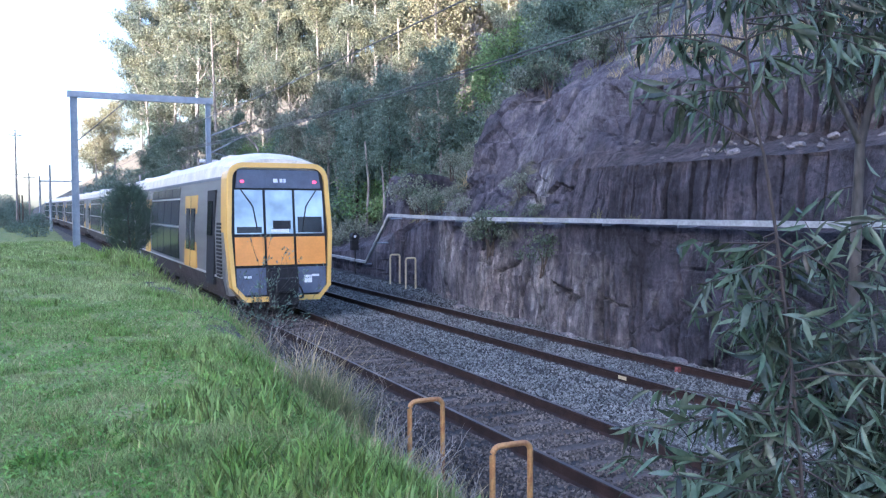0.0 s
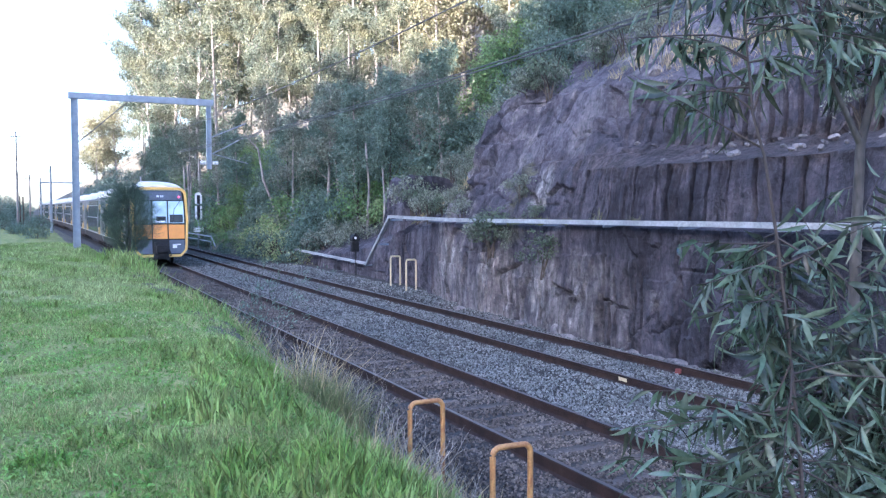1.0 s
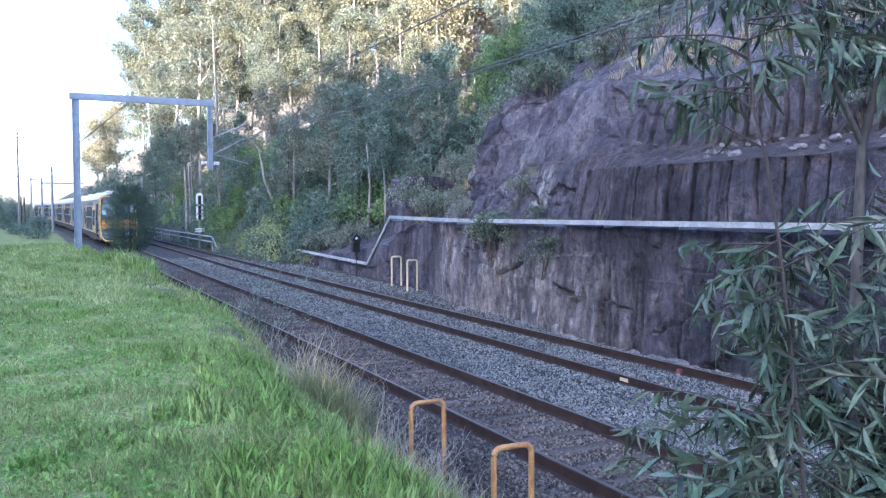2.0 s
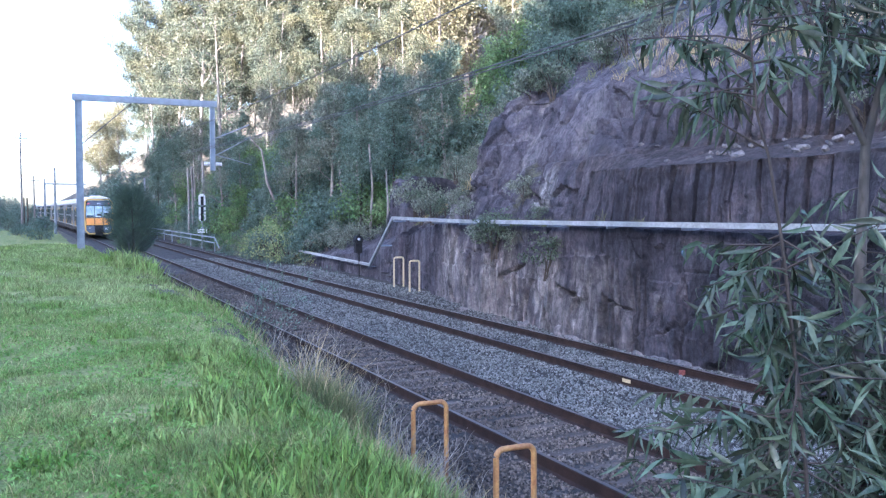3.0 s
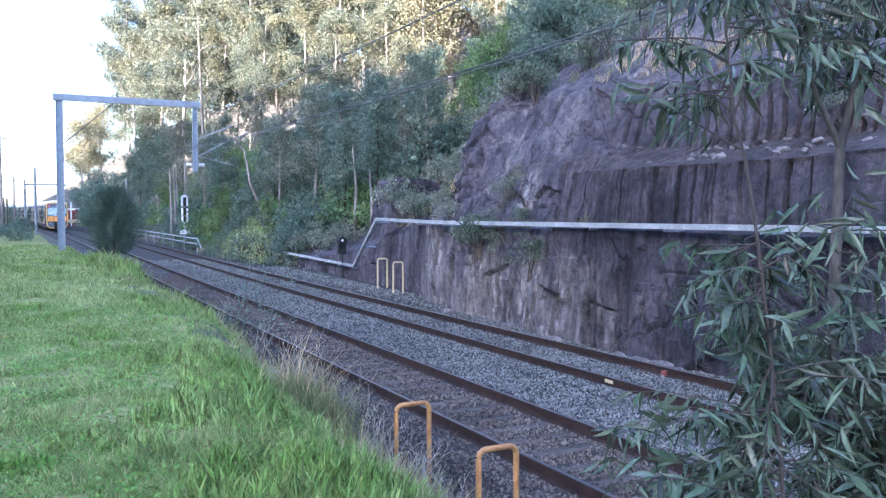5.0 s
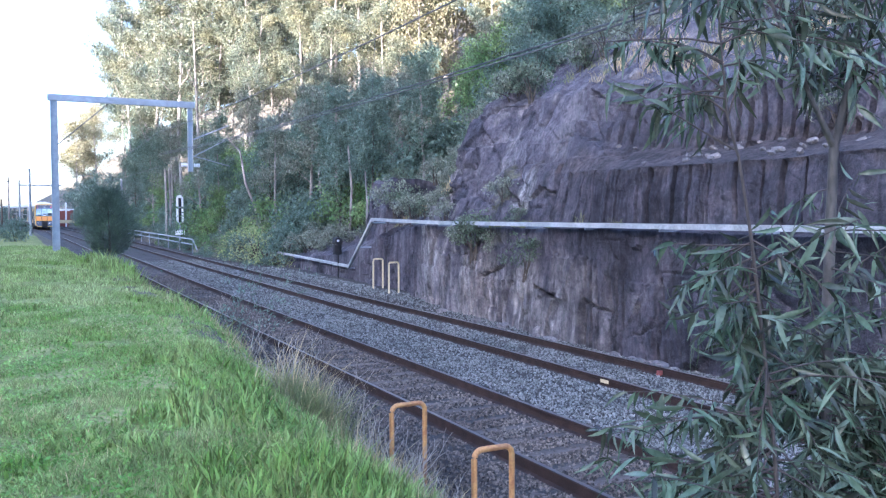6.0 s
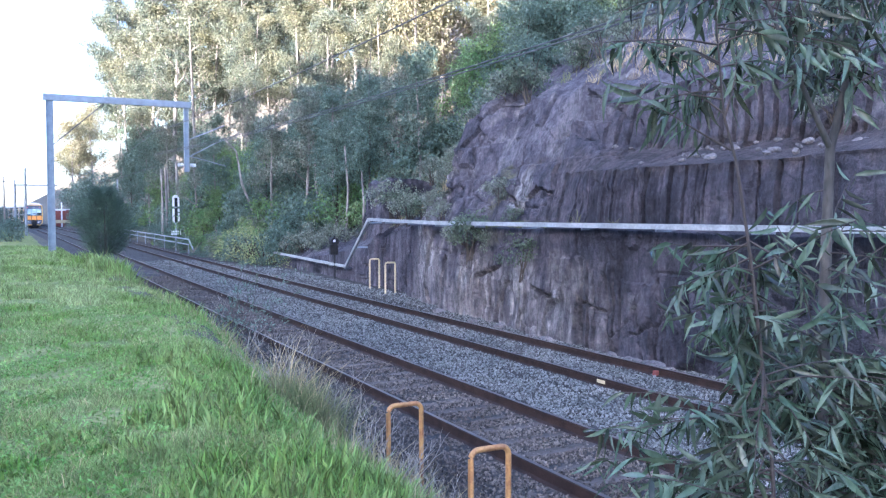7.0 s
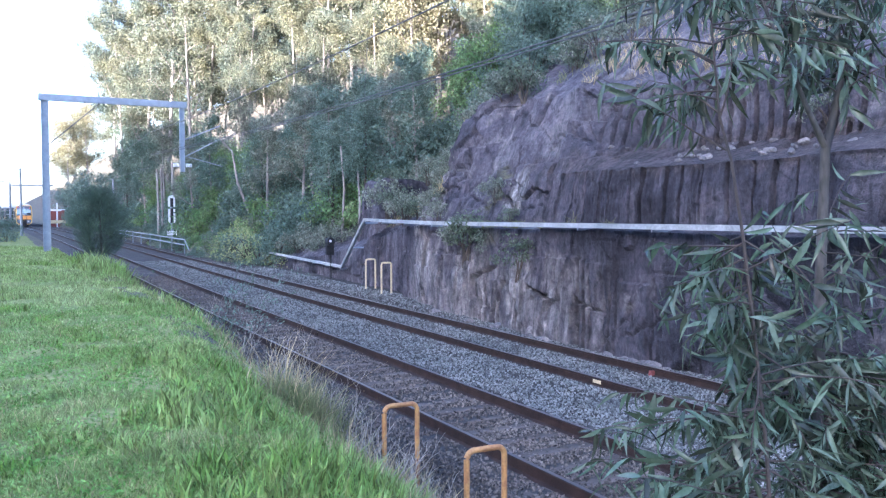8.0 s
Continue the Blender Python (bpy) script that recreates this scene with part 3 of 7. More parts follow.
# ---- the rock cutting ----
PROFILES = [
    (-14, [(6.0, -0.7), (6.05, 2.45), (6.55, 2.52), (6.7, 3.9), (8.3, 4.45), (8.5, 5.9), (10.5, 7.2), (15, 11), (26, 17.5), (60, 37)]),
    (15.5, [(5.95, -0.7), (6.05, 2.45), (6.5, 2.52), (6.65, 3.88), (8.2, 4.4), (8.4, 5.9), (10.4, 7.3), (15, 11), (26, 17.5), (60, 37)]),
    (18.5, [(5.9, -0.7), (6.05, 2.45), (6.45, 2.55), (7.0, 3.9), (7.6, 4.9), (8.3, 6.3), (10.2, 7.6), (15, 11), (26, 17.5), (60, 37)]),
    (22.5, [(5.9, -0.7), (6.05, 2.45), (6.5, 2.55), (7.2, 3.9), (7.8, 5.1), (8.6, 6.4), (10.6, 7.6), (15, 10.6), (26, 17), (60, 37)]),
    (24.7, [(6.1, -0.7), (6.2, 2.45), (6.5, 2.55), (6.95, 3.9), (7.35, 5.1), (8.1, 6.5), (10.6, 7.6), (15, 10.6), (26, 17), (60, 37)]),
    (25.7, [(6.4, -0.7), (6.5, 2.45), (6.9, 2.55), (7.9, 4.1), (8.8, 4.9), (10.0, 5.8), (12, 7.2), (16, 10), (26, 16), (60, 36)]),
    (29, [(6.95, -0.7), (7.05, 2.35), (7.4, 2.5), (8.6, 3.3), (9.8, 3.9), (11.2, 4.8), (13, 6.2), (17, 8.6), (26, 14), (60, 34)]),
    (33, [(7.2, -0.7), (7.3, 1.5), (7.8, 1.8), (8.8, 2.3), (10, 3.0), (11.5, 4.0), (13, 5), (17, 7.6), (26, 13), (60, 33)]),
    (38, [(7.3, -0.7), (7.5, 0.9), (8.2, 1.2), (9.2, 1.7), (10, 2.2), (11.5, 3.1), (13, 4), (17, 6.4), (26, 11.5), (60, 31)]),
    (46, [(7.3, -0.7), (7.5, 0.3), (8.2, 0.7), (9.2, 1.2), (10, 1.5), (11.5, 2.3), (13, 3.1), (17, 5.2), (26, 10.2), (60, 30)]),
]


def fractal(x, y, z, octaves=4):
    return noise.fractal(Vector((x, y, z)), 0.9, 2.1, octaves)


def cliff_point(y, s):
    """Profile point at y; s runs 0 to 9 along the profile's nodes."""
    yy = [q[0] for q in PROFILES]
    k = max(0, min(len(yy) - 2, int(np.searchsorted(yy, y)) - 1))
    f = min(1.0, max(0.0, (y - yy[k]) / (yy[k + 1] - yy[k])))
    a = min(8, int(s))
    g = s - a
    p, q = PROFILES[k][1], PROFILES[k + 1][1]
    x0 = p[a][0] + (p[a + 1][0] - p[a][0]) * g
    z0 = p[a][1] + (p[a + 1][1] - p[a][1]) * g
    x1 = q[a][0] + (q[a + 1][0] - q[a][0]) * g
    z1 = q[a][1] + (q[a + 1][1] - q[a][1]) * g
    return x0 + (x1 - x0) * f, z0 + (z1 - z0) * f


def facet(u, v, seed, tilt):
    """Height of a tilted flat block in a field of irregular blocks, and the distance to its edge."""
    dist, pts = noise.voronoi(Vector((u, v, seed)))
    c = pts[0]
    key = Vector((math.floor(c.x * 64) + 0.5, math.floor(c.y * 64) + 0.5, seed + 0.5))
    h, a, b = noise.cell(key), noise.cell(key + Vector((0, 0, 1))), noise.cell(key + Vector((0, 0, 2)))
    return h + tilt * ((u - c.x) * a + (v - c.y) * b), dist[1] - dist[0], 0.5 + 0.5 * a


def hash_cell(k, row=0.0):
    return 0.5 + 0.5 * noise.cell(Vector((k + 0.5, row + 0.5, 5.0)))


# open cracks of the face: from (y, z) to (y, z), half width, depth
CRACKS = [(20.7, -0.3, 20.75, 0.95, 0.11, 0.36), (20.75, 0.95, 19.6, 1.42, 0.07, 0.26), (19.6, 1.42, 19.5, 1.9, 0.04, 0.12), (17.9, 0.86, 17.1, 0.80, 0.06, 0.25),
          (15.95, -0.3, 16.0, 0.75, 0.10, 0.34), (16.0, 0.75, 14.6, 0.62, 0.04, 0.16), (23.1, 0.2, 23.0, 1.5, 0.07, 0.2), (18.5, -0.3, 18.5, 1.3, 0.07, 0.2), (17.3, -0.3, 17.2, 0.8, 0.06, 0.2),
          (24.2, 1.75, 19.8, 1.62, 0.03, 0.07), (14.2, 0.2, 12.4, 1.0, 0.05, 0.12), (13.2, -0.3, 13.3, 1.5, 0.06, 0.2),
          (21.2, 5.8, 20.6, 3.6, 0.05, 0.14), (23.9, 5.6, 23.0, 2.9, 0.05, 0.14), (25.2, 3.6, 23.6, 3.75, 0.05, 0.2), (19.4, 6.6, 16.2, 5.0, 0.04, 0.12)]


def crack_depth(y, z):
    """How far the open cracks cut in at a point of the face."""
    deep = 0.0
    for y0, z0, y1, z1, w, h in CRACKS:
        dy, dz = y1 - y0, z1 - z0
        t = max(0.0, min(1.0, ((y - y0) * dy + (z - z0) * dz) / (dy * dy + dz * dz)))
        d = math.hypot(y - y0 - t * dy, z - z0 - t * dz)
        if d < w:
            deep = max(deep, h * min(1.0, 1.6 * (1 - d / w)))
    return deep


def cliff_surface():
    steps = [52, 4, 24, 10, 22, 14, 14, 10, 6]
    svals = [0.0]
    for k, c in enumerate(steps):
        svals += [k + (j + 1) / c for j in range(c)]
    yvals = list(np.concatenate([np.arange(-14, 6, 1.0), np.arange(6, 10, 0.12), np.arange(10, 27, 0.036), np.arange(27, 31, 0.1), np.arange(31, 46.1, 0.5)]))
    verts = []
    for y in yvals:
        for s in svals:
            x, z = cliff_point(y, s)
            band = int(s)
            d = 0.16 * fractal(y * 0.3, z * 0.35, 3.1) + 0.035 * fractal(y * 2.0, z * 1.4, 7.7) + 0.015 * fractal(y * 7.0, z * 5.0, 1.7)
            wy, wz = y + 0.10 * fractal(y, z * 0.8, 9.0), z + 0.10 * fractal(y * 0.8, z, 4.0)
            if band <= 1:
                # lower face: large quarried blocks, a broken crack line, drilled half-barrels below it
                h, e, r = facet(wy * 0.62, wz * 0.5, 1.0, 0.6)
                d += 0.09 * h
                if e < 0.05 and r > 0.55:
                    d -= 0.10 * (1 - e / 0.05)
                g, e2, r2 = facet(wy * 1.9, wz * 1.5, 8.0, 0.8)
                d += 0.045 * g * max(0.0, min(1.0, 0.5 + 2.0 * fractal(y * 0.4, z * 0.4, 31.0)))
                crack = 0.9 + 1.2 * hash_cell(math.floor(y * 0.55)) + 0.12 * fractal(y * 1.1, 0.0, 6.0)
                if 13.4 < y < 28:
                    if z < crack:
                        d += 0.07
                        pitch = y / 0.235
                        k = math.floor(pitch)
                        if hash_cell(math.floor(y * 0.5), 21.0) > 0.35 and hash_cell(k, 22.0) > 0.25:
                            d -= 0.15 * max(0.0, 1 - abs(pitch - k - 0.5) / 0.22) ** 0.7
                else:
                    pitch = y / 0.33
                    k = math.floor(pitch)
                    if hash_cell(k, 7.0) > 0.6:
                        d -= 0.06 * max(0.0, 1 - abs(pitch - k - 0.5) / 0.16)
            elif band == 2 and y < 18.2:
                # second tier: upright slabs with straight open joints
                pitch = y / 0.56
                k = math.floor(pitch)
                mid = 0.5 + 0.5 * (hash_cell(k, 11.0) - 0.5)
                d += 0.07 * (hash_cell(k + (1 if pitch - k > mid else 0), 12.0) - 0.5)
                w = abs(pitch - k - mid) * 0.56
                if hash_cell(k, 13.0) > 0.1 and w < 0.036:
                    d -= 0.3 * min(1.0, (0.036 - w) / 0.010)
                # shallow drill marks down the slabs
                fine = y / 0.14
                if hash_cell(math.floor(y * 1.3), 41.0) > 0.4:
                    d -= 0.045 * max(0.0, 1 - abs(fine - math.floor(fine) - 0.5) / 0.25)
                h, e, r = facet(wy * 1.1, wz * 0.9, 2.0, 0.7)
                d += 0.03 * h
            elif band == 4 and y < 17.5:
                pitch = y / 0.36
                k = math.floor(pitch)
                w = abs(pitch - k - 0.5) * 0.36
                if hash_cell(k, 17.0) > 0.2 and w < 0.05:
                    d -= 0.3 * min(1.0, (0.05 - w) / 0.02)
                h, e, r = facet(wy * 0.8, wz * 0.7, 3.0, 0.8)
                d += 0.09 * h
            else:
                before = d
                # weathered slope: long slanting slabs and smaller broken edges
                tilted = wz * 0.62 - 0.35 * wy
                h, e, r = facet(wy * 0.42 + 0.25 * wz, tilted, 4.0, 1.0)
                g, e2, r2 = facet(wy * 1.3 + 0.6 * wz, tilted * 2.1, 6.0, 0.9)
                d += 0.13 * h + 0.04 * g
                if e < 0.05 and r > 0.3:
                    d -= 0.08 * (1 - e / 0.05)
                d += 0.06 * fractal(y * 1.2, z * 1.2, 8.0)
                bed = z * 0.95 + 0.05 * y + 0.16 * fractal(y * 0.5, z * 0.3, 12.0)
                d += 0.20 * (bed - math.floor(bed) - 0.5) * max(0.0, min(1.0, 0.6 + 1.5 * fractal(y * 0.25, z * 0.5, 15.0)))
                if 23.6 < y < 25.4 and 2 <= band <= 3:
                    d += 0.12 * g + 0.12 * fractal(y * 3.0, z * 2.2, 2.5)
                if band == 3 and y < 18.4:
                    d = before + (d - before) * min(1.0, 1.4 * (s - 3.0))
            if 12 < y < 27 and s < 6:
                d -= crack_depth(y + 0.14 * fractal(y * 1.7, z * 1.7, 21.0), z + 0.14 * fractal(y * 1.7, z * 1.7, 23.0))
            if 26.8 < y < 31:
                d -= 0.2
            if band >= 7:
                d *= 1.8
            # push out towards the railway, and up a little on the benches
            if band >= 5:
                x -= d * 0.55
                z += d * 0.6
            else:
                x -= d
                z += 0.25 * d * (0.0 if s <= 0.1 else 1.0)
            verts.append((x, y, z))
    n = len(svals)
    i = np.arange(len(yvals) - 1)[:, None] * n + np.arange(n - 1)[None, :]
    faces = np.stack([i, i + n, i + n + 1, i + 1], -1).reshape(-1, 4)
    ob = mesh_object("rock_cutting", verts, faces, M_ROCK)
    tagged(ob, "dark weathered sandstone cutting with drill grooves and ledges", "rock wall", kind="structure")


cliff_surface()


# ---- overhead line ----
def overhead_mast(x, y, height, reach, label):
    z0 = float(ground_z(x, y))
    t = thing("overhead_mast", label, "overhead mast", group="overhead line masts", at=(x, y, z0 - 0.3))
    h = height - z0 + 0.3
    bm = bmesh.new()   # H-section column
    add_box(bm, (-0.15, -0.14, 0), (-0.13, 0.14, h), 0.004)
    add_box(bm, (0.13, -0.14, 0), (0.15, 0.14, h), 0.004)
    add_box(bm, (-0.13, -0.012, 0), (0.13, 0.012, h))
    part("column", bm, M_GALV, t)
    bm = bmesh.new()
    add_box(bm, (-0.25, -0.13, h - 0.28), (reach, -0.11, h), 0.004)
    add_box(bm, (-0.25, 0.11, h - 0.28), (reach, 0.13, h), 0.004)
    add_box(bm, (-0.25, -0.11, h - 0.02), (reach, 0.11, h - 0.003))
    part("beam", bm, M_GALV, t)
    bm = bmesh.new()
    add_box(bm, (reach - 0.32, -0.1, h - 3.25), (reach - 0.30, 0.1, h - 0.28))
    add_box(bm, (reach - 0.12, -0.1, h - 3.25), (reach - 0.10, 0.1, h - 0.28))
    add_box(bm, (reach - 0.30, -0.01, h - 3.25), (reach - 0.12, 0.01, h - 0.28))
    part("drop_post", bm, M_GALV, t)
    # brace from the column to the beam
    part("brace", tube([(0.12, 0, h - 2.2), (2.2, 0, h - 0.3)], 0.026, 6), M_WIRE, t)
    for s in (-1, 1):
        bm = bmesh.new()
        for k in range(4):
            add_tube(bm, [(reach - 0.21 + s * (0.16 + 0.07 * k), 0, h - 2.95), (reach - 0.21 + s * (0.20 + 0.07 * k), 0, h - 2.95)], 0.09, 10)
        part("insulator", bm, M_INSUL, t, "white porcelain insulator")
    part("bracket_arm", tube([(reach - 0.1, 0, h - 1.75), (reach + 1.5, -0.2, h - 1.05)], 0.035, 6), M_GALV, t)
    part("bracket_arm", tube([(reach - 0.1, 0, h - 2.55), (reach + 1.35, -0.2, h - 1.75)], 0.028, 6), M_GALV, t)
    part("registration_arm", tube([(reach - 0.12, 0, h - 2.5), (reach + 1.6, -0.1, h - 2.95)], 0.022, 6), M_GALV, t)
    return t


overhead_mast(-4.36, 40.35, 8.13, 6.0, "grey galvanised steel cantilever mast reaching over the near track")


# ---- the train ----
def outline(hw_b, hw_m, hw_t, z0, z1, cb, ct, n=4):
    """Closed outline of a cab end, counter-clockwise: bottom corners cut, top corners rounded."""
    pts = [(-hw_b + cb, z0), (hw_b - cb, z0), (hw_b, z0 + cb * 1.1)]
    pts += [(hw_m, 0.5 * (z0 + z1))]
    for k in range(n + 1):
        a = 0.5 * math.pi * k / n
        pts.append((hw_t - ct + ct * math.cos(a), z1 - ct + ct * math.sin(a)))
    for k in range(n + 1):
        a = 0.5 * math.pi * (1 + k / n)
        pts.append((-hw_t + ct + ct * math.cos(a), z1 - ct + ct * math.sin(a)))
    pts += [(-hw_m, 0.5 * (z0 + z1)), (-hw_b, z0 + cb * 1.1)]
    return pts


def rake(z):
    return 0.105 * (z - 0.45)


def front_plate(name, x0, x1, z0, z1, depth, mat, parent, label="", inset=0.0, taper=0.0):
    """A raked panel in the cab end, standing off by -inset."""
    bm = bmesh.new()
    vs = []
    for d in (0.0, depth):
        for x, z in ((x0, z0), (x1, z0), (x1 - taper * (1 if x1 > 0 else 0), z1), (x0 + taper * (1 if x0 < 0 else 0), z1)):
            vs.append(bm.verts.new((x, rake(z) + inset + d, z)))
    for f in ((0, 1, 2, 3), (7, 6, 5, 4), (0, 4, 5, 1), (1, 5, 6, 2), (2, 6, 7, 3), (3, 7, 4, 0)):
        bm.faces.new([vs[k] for k in f])
    bmesh.ops.recalc_face_normals(bm, faces=bm.faces)
    return part(name, bm, mat, parent, label)


CAR = 20.2


def side_x(z):
    """Half width of the body at height z: it leans in above the waist."""
    return 1.50 if z < 2.2 else 1.50 - 0.075 * (z - 2.2)


def side_plate(name, y0, y1, z0, z1, mat, parent, side, proud=0.012, label=""):
    bm = bmesh.new()
    vs = []
    for off in (proud, -0.03):
        for y, z in ((y0, z0), (y1, z0), (y1, z1), (y0, z1)):
            vs.append(bm.verts.new((side * (side_x(z) + off), y, z)))
    for f in ((0, 1, 2, 3), (7, 6, 5, 4), (0, 4, 5, 1), (1, 5, 6, 2), (2, 6, 7, 3), (3, 7, 4, 0)):
        bm.faces.new([vs[k] for k in f])
    bmesh.ops.recalc_face_normals(bm, faces=bm.faces)
    return part(name, bm, mat, parent, label)


def rail_car(cab, label):
    t = thing("rail_car", label, "train car", group="cars of the double-deck train")
    start = 0.34 if cab else 0.12
    # body shell
    bm = bmesh.new()
    prof = [(-1.40, 0.55), (-1.48, 0.95), (-1.50, 2.2), (-1.385, 3.70), (1.385, 3.70), (1.50, 2.2), (1.48, 0.95), (1.40, 0.55)]
    rings = []
    for y in (start, CAR - 0.12):
        rings.append([bm.verts.new((x, y + (rake(z) if cab and y < 1 else 0), z)) for x, z in prof])
    k = len(prof)
    for j in range(k):
        bm.faces.new((rings[0][j], rings[0][(j + 1) % k], rings[1][(j + 1) % k], rings[1][j]))
    bm.faces.new(rings[0])
    bm.faces.new(list(reversed(rings[1])))
    bmesh.ops.recalc_face_normals(bm, faces=bm.faces)
    part("body", bm, M_STEEL, t)
    # roof
    bm = bmesh.new()
    rings = []
    for y, drop in ((start - (0.22 if cab else 0), 0.22 if cab else 0.0), (start + (0.9 if cab else 0.05), 0.0), (CAR - 0.12, 0.0)):
        r = []
        for j in range(13):
            a = math.pi * j / 12
            x = -1.40 * math.cos(a)
            z = 3.68 + (0.70 - drop) * math.sin(a) ** 0.55
            r.append(bm.verts.new((x, y + (0.34 if cab and y < 1.5 else 0), z)))
        rings.append(r)
    for a, b2 in zip(rings, rings[1:]):
        for j in range(12):
            bm.faces.new((a[j], a[j + 1], b2[j + 1], b2[j]))
    bm.faces.new(rings[0])
    bm.faces.new(list(reversed(rings[-1])))
    bmesh.ops.recalc_face_normals(bm, faces=bm.faces)
    part("roof", bm, M_ROOF, t, "dusty cream ribbed roof", smooth=False)
    for y in (4.0, 15.0):
        part("roof_vent", box((-0.55, y, 4.30), (0.55, y + 1.5, 4.46), 0.05), M_ROOF, t)
    # underframe
    bm = bmesh.new()
    add_box(bm, (-1.36, 0.6, 0.42), (1.36, CAR - 0.5, 0.62), 0.02)
    for y in (6.2, 8.0, 10.4, 12.4):
        add_box(bm, (-1.33, y, 0.25), (1.33, y + 1.3, 0.5), 0.03)
    part("underframe", bm, M_UNDER, t, "dusty brown underframe with equipment boxes")
    for y in (2.9, CAR - 2.9):
        bogie = part("bogie", add_box(box((-1.12, y - 1.6, 0.38), (-0.98, y + 1.6, 0.66), 0.04), (0.98, y - 1.6, 0.38), (1.12, y + 1.6, 0.66), 0.04), M_UNDER, t)
        for dy in (-1.2, 1.2):
            bm = bmesh.new()
            for s in (-1, 1):
                add_tube(bm, [(s * 0.70, y + dy, 0.46), (s * 0.83, y + dy, 0.46)], 0.46, 20)
            add_tube(bm, [(-0.7, y + dy, 0.46), (0.7, y + dy, 0.46)], 0.08, 8)
            part("wheelset", bm, M_CAST, bogie)
    for s in (-1, 1):
        # lower skirt line and gutter line
        side_plate("trim_line", start + 0.5, CAR - 0.3, 0.98, 1.03, M_LINE, t, s, 0.018)
        side_plate("gutter", start + 0.3, CAR - 0.2, 3.62, 3.70, M_SLATE, t, s, 0.02)
        bm = bmesh.new()
        vs = [bm.verts.new((s * (x + o), y, z)) for o in (0.008, -0.04) for x, y, z in ((1.41, start + 0.4, 0.56), (1.41, CAR - 0.2, 0.56), (1.485, CAR - 0.2, 0.97), (1.485, start + 0.4, 0.97))]
        for f in ((0, 1, 2, 3), (7, 6, 5, 4), (0, 4, 5, 1), (1, 5, 6, 2), (2, 6, 7, 3), (3, 7, 4, 0)):
            bm.faces.new([vs[q] for q in f])
        bmesh.ops.recalc_face_normals(bm, faces=bm.faces)
        part("skirt", bm, M_UNDER, t, "grimy brown lower skirt")
        # passenger doors, yellow with dark panes
        for y in ((4.7, 16.2) if cab else (2.2, 16.2)):
            w = 2.3 if y == 4.7 else 1.5
            door = side_plate("door", y, y + w, 1.0, 3.25, M_YELLOW, t, s, 0.022, "yellow double-leaf sliding door")
            for k2 in range(2):
                side_plate("door_window", y + w * (0.14 + 0.42 * k2), y + w * (0.42 + 0.42 * k2), 1.55, 2.85, M_GLASS, door, s, 0.032)
            side_plate("door_gap", y + w / 2 - 0.015, y + w / 2 + 0.015, 1.02, 3.22, M_BLACK, door, s, 0.030)
        if cab:
            side_plate("crew_door", 1.75, 2.85, 0.75, 3.35, M_BLACK, t, s, 0.06, "dark crew door")
            side_plate("crew_window", 2.0, 2.6, 2.1, 3.05, M_GLASS, t, s, 0.07)
            for k2 in range(15):
                side_plate("vent_slat", 0.85, 1.45, 1.0 + 0.1 * k2, 1.06 + 0.1 * k2, M_BLACK, t, s, 0.02)
        # two decks of tinted windows
        y0, y1 = (8.2 if cab else 4.75), 15.7
        panes = 4 if cab else 6
        step = (y1 - y0) / panes
        for k2 in range(panes):
            a = y0 + step * k2
            side_plate("side_window", a + 0.04, a + step - 0.04, 2.27, 3.14, M_GLASS, t, s, 0.014)
            side_plate("side_window", a + 0.04, a + step - 0.04, 1.12, 2.17, M_GLASS, t, s, 0.014)
            side_plate("side_window", a + 0.04, a + step - 0.04, 3.21, 3.56, M_GLASS, t, s, 0.014)
        side_plate("trim_line", y0, y1, 3.16, 3.195, M_LINE, t, s, 0.02)
        side_plate("trim_line", y0, y1, 2.20, 2.24, M_LINE, t, s, 0.02)
        side_plate("end_window", 18.2, 19.3, 2.0, 3.0, M_GLASS, t, s, 0.014)
    if not cab:
        part("gangway", box((-0.75, -0.32, 0.9), (0.75, 0.14, 3.5), 0.06), M_BLACK, t, "black rubber gangway bellows")
        return t
    # cab end
    outer = outline(1.40, 1.50, 1.43, 0.40, 4.05, 0.34, 0.42, 5)
    inner = outline(1.28, 1.36, 1.29, 0.53, 3.92, 0.26, 0.33, 5)
    bm = bmesh.new()
    loops = []
    for pts, dy in ((outer, 0.75), (outer, 0.05), ([(x * 0.985, z) for x, z in outer], 0.0), (inner, 0.0), (inner, 0.10)):
        loops.append([bm.verts.new((x, rake(z) + dy, z)) for x, z in pts])
    k = len(outer)
    for a, b2 in zip(loops, loops[1:]):
        for j in range(k):
            bm.faces.new((a[j], a[(j + 1) % k], b2[(j + 1) % k], b2[j]))
    bmesh.ops.recalc_face_normals(bm, faces=bm.faces)
    part("front_frame", bm, M_YELLOW, t, "rounded yellow surround of the cab end")
    bm = bmesh.new()
    vs = [bm.verts.new((x, rake(z) + 0.10, z)) for x, z in inner]
    bm.faces.new(vs)
    bmesh.ops.recalc_face_normals(bm, faces=bm.faces)
    part("front_backing", bm, M_BLACK, t)
    front_plate("visor", -1.20, 1.20, 3.38, 3.86, 0.04, M_SLATE, t, "dark blue visor with indicator and tail lamps", 0.045, 0.06)
    sign = front_plate("indicator", -0.36, 0.36, 3.46, 3.72, 0.02, M_SLATE, t, "unreadable lit destination indicator", 0.03)
    for x0, x1 in ((-0.16, -0.04), (0.02, 0.10), (0.13, 0.19)):
        front_plate("figure_bar", x0, x1, 3.53, 3.63, 0.01, M_SIGN, sign, "", 0.018)
    for x in (-1.02, 1.02):
        front_plate("tail_light", x - 0.045, x + 0.045, 3.52, 3.585, 0.03, M_TAIL, t, "lit red tail light", 0.025)
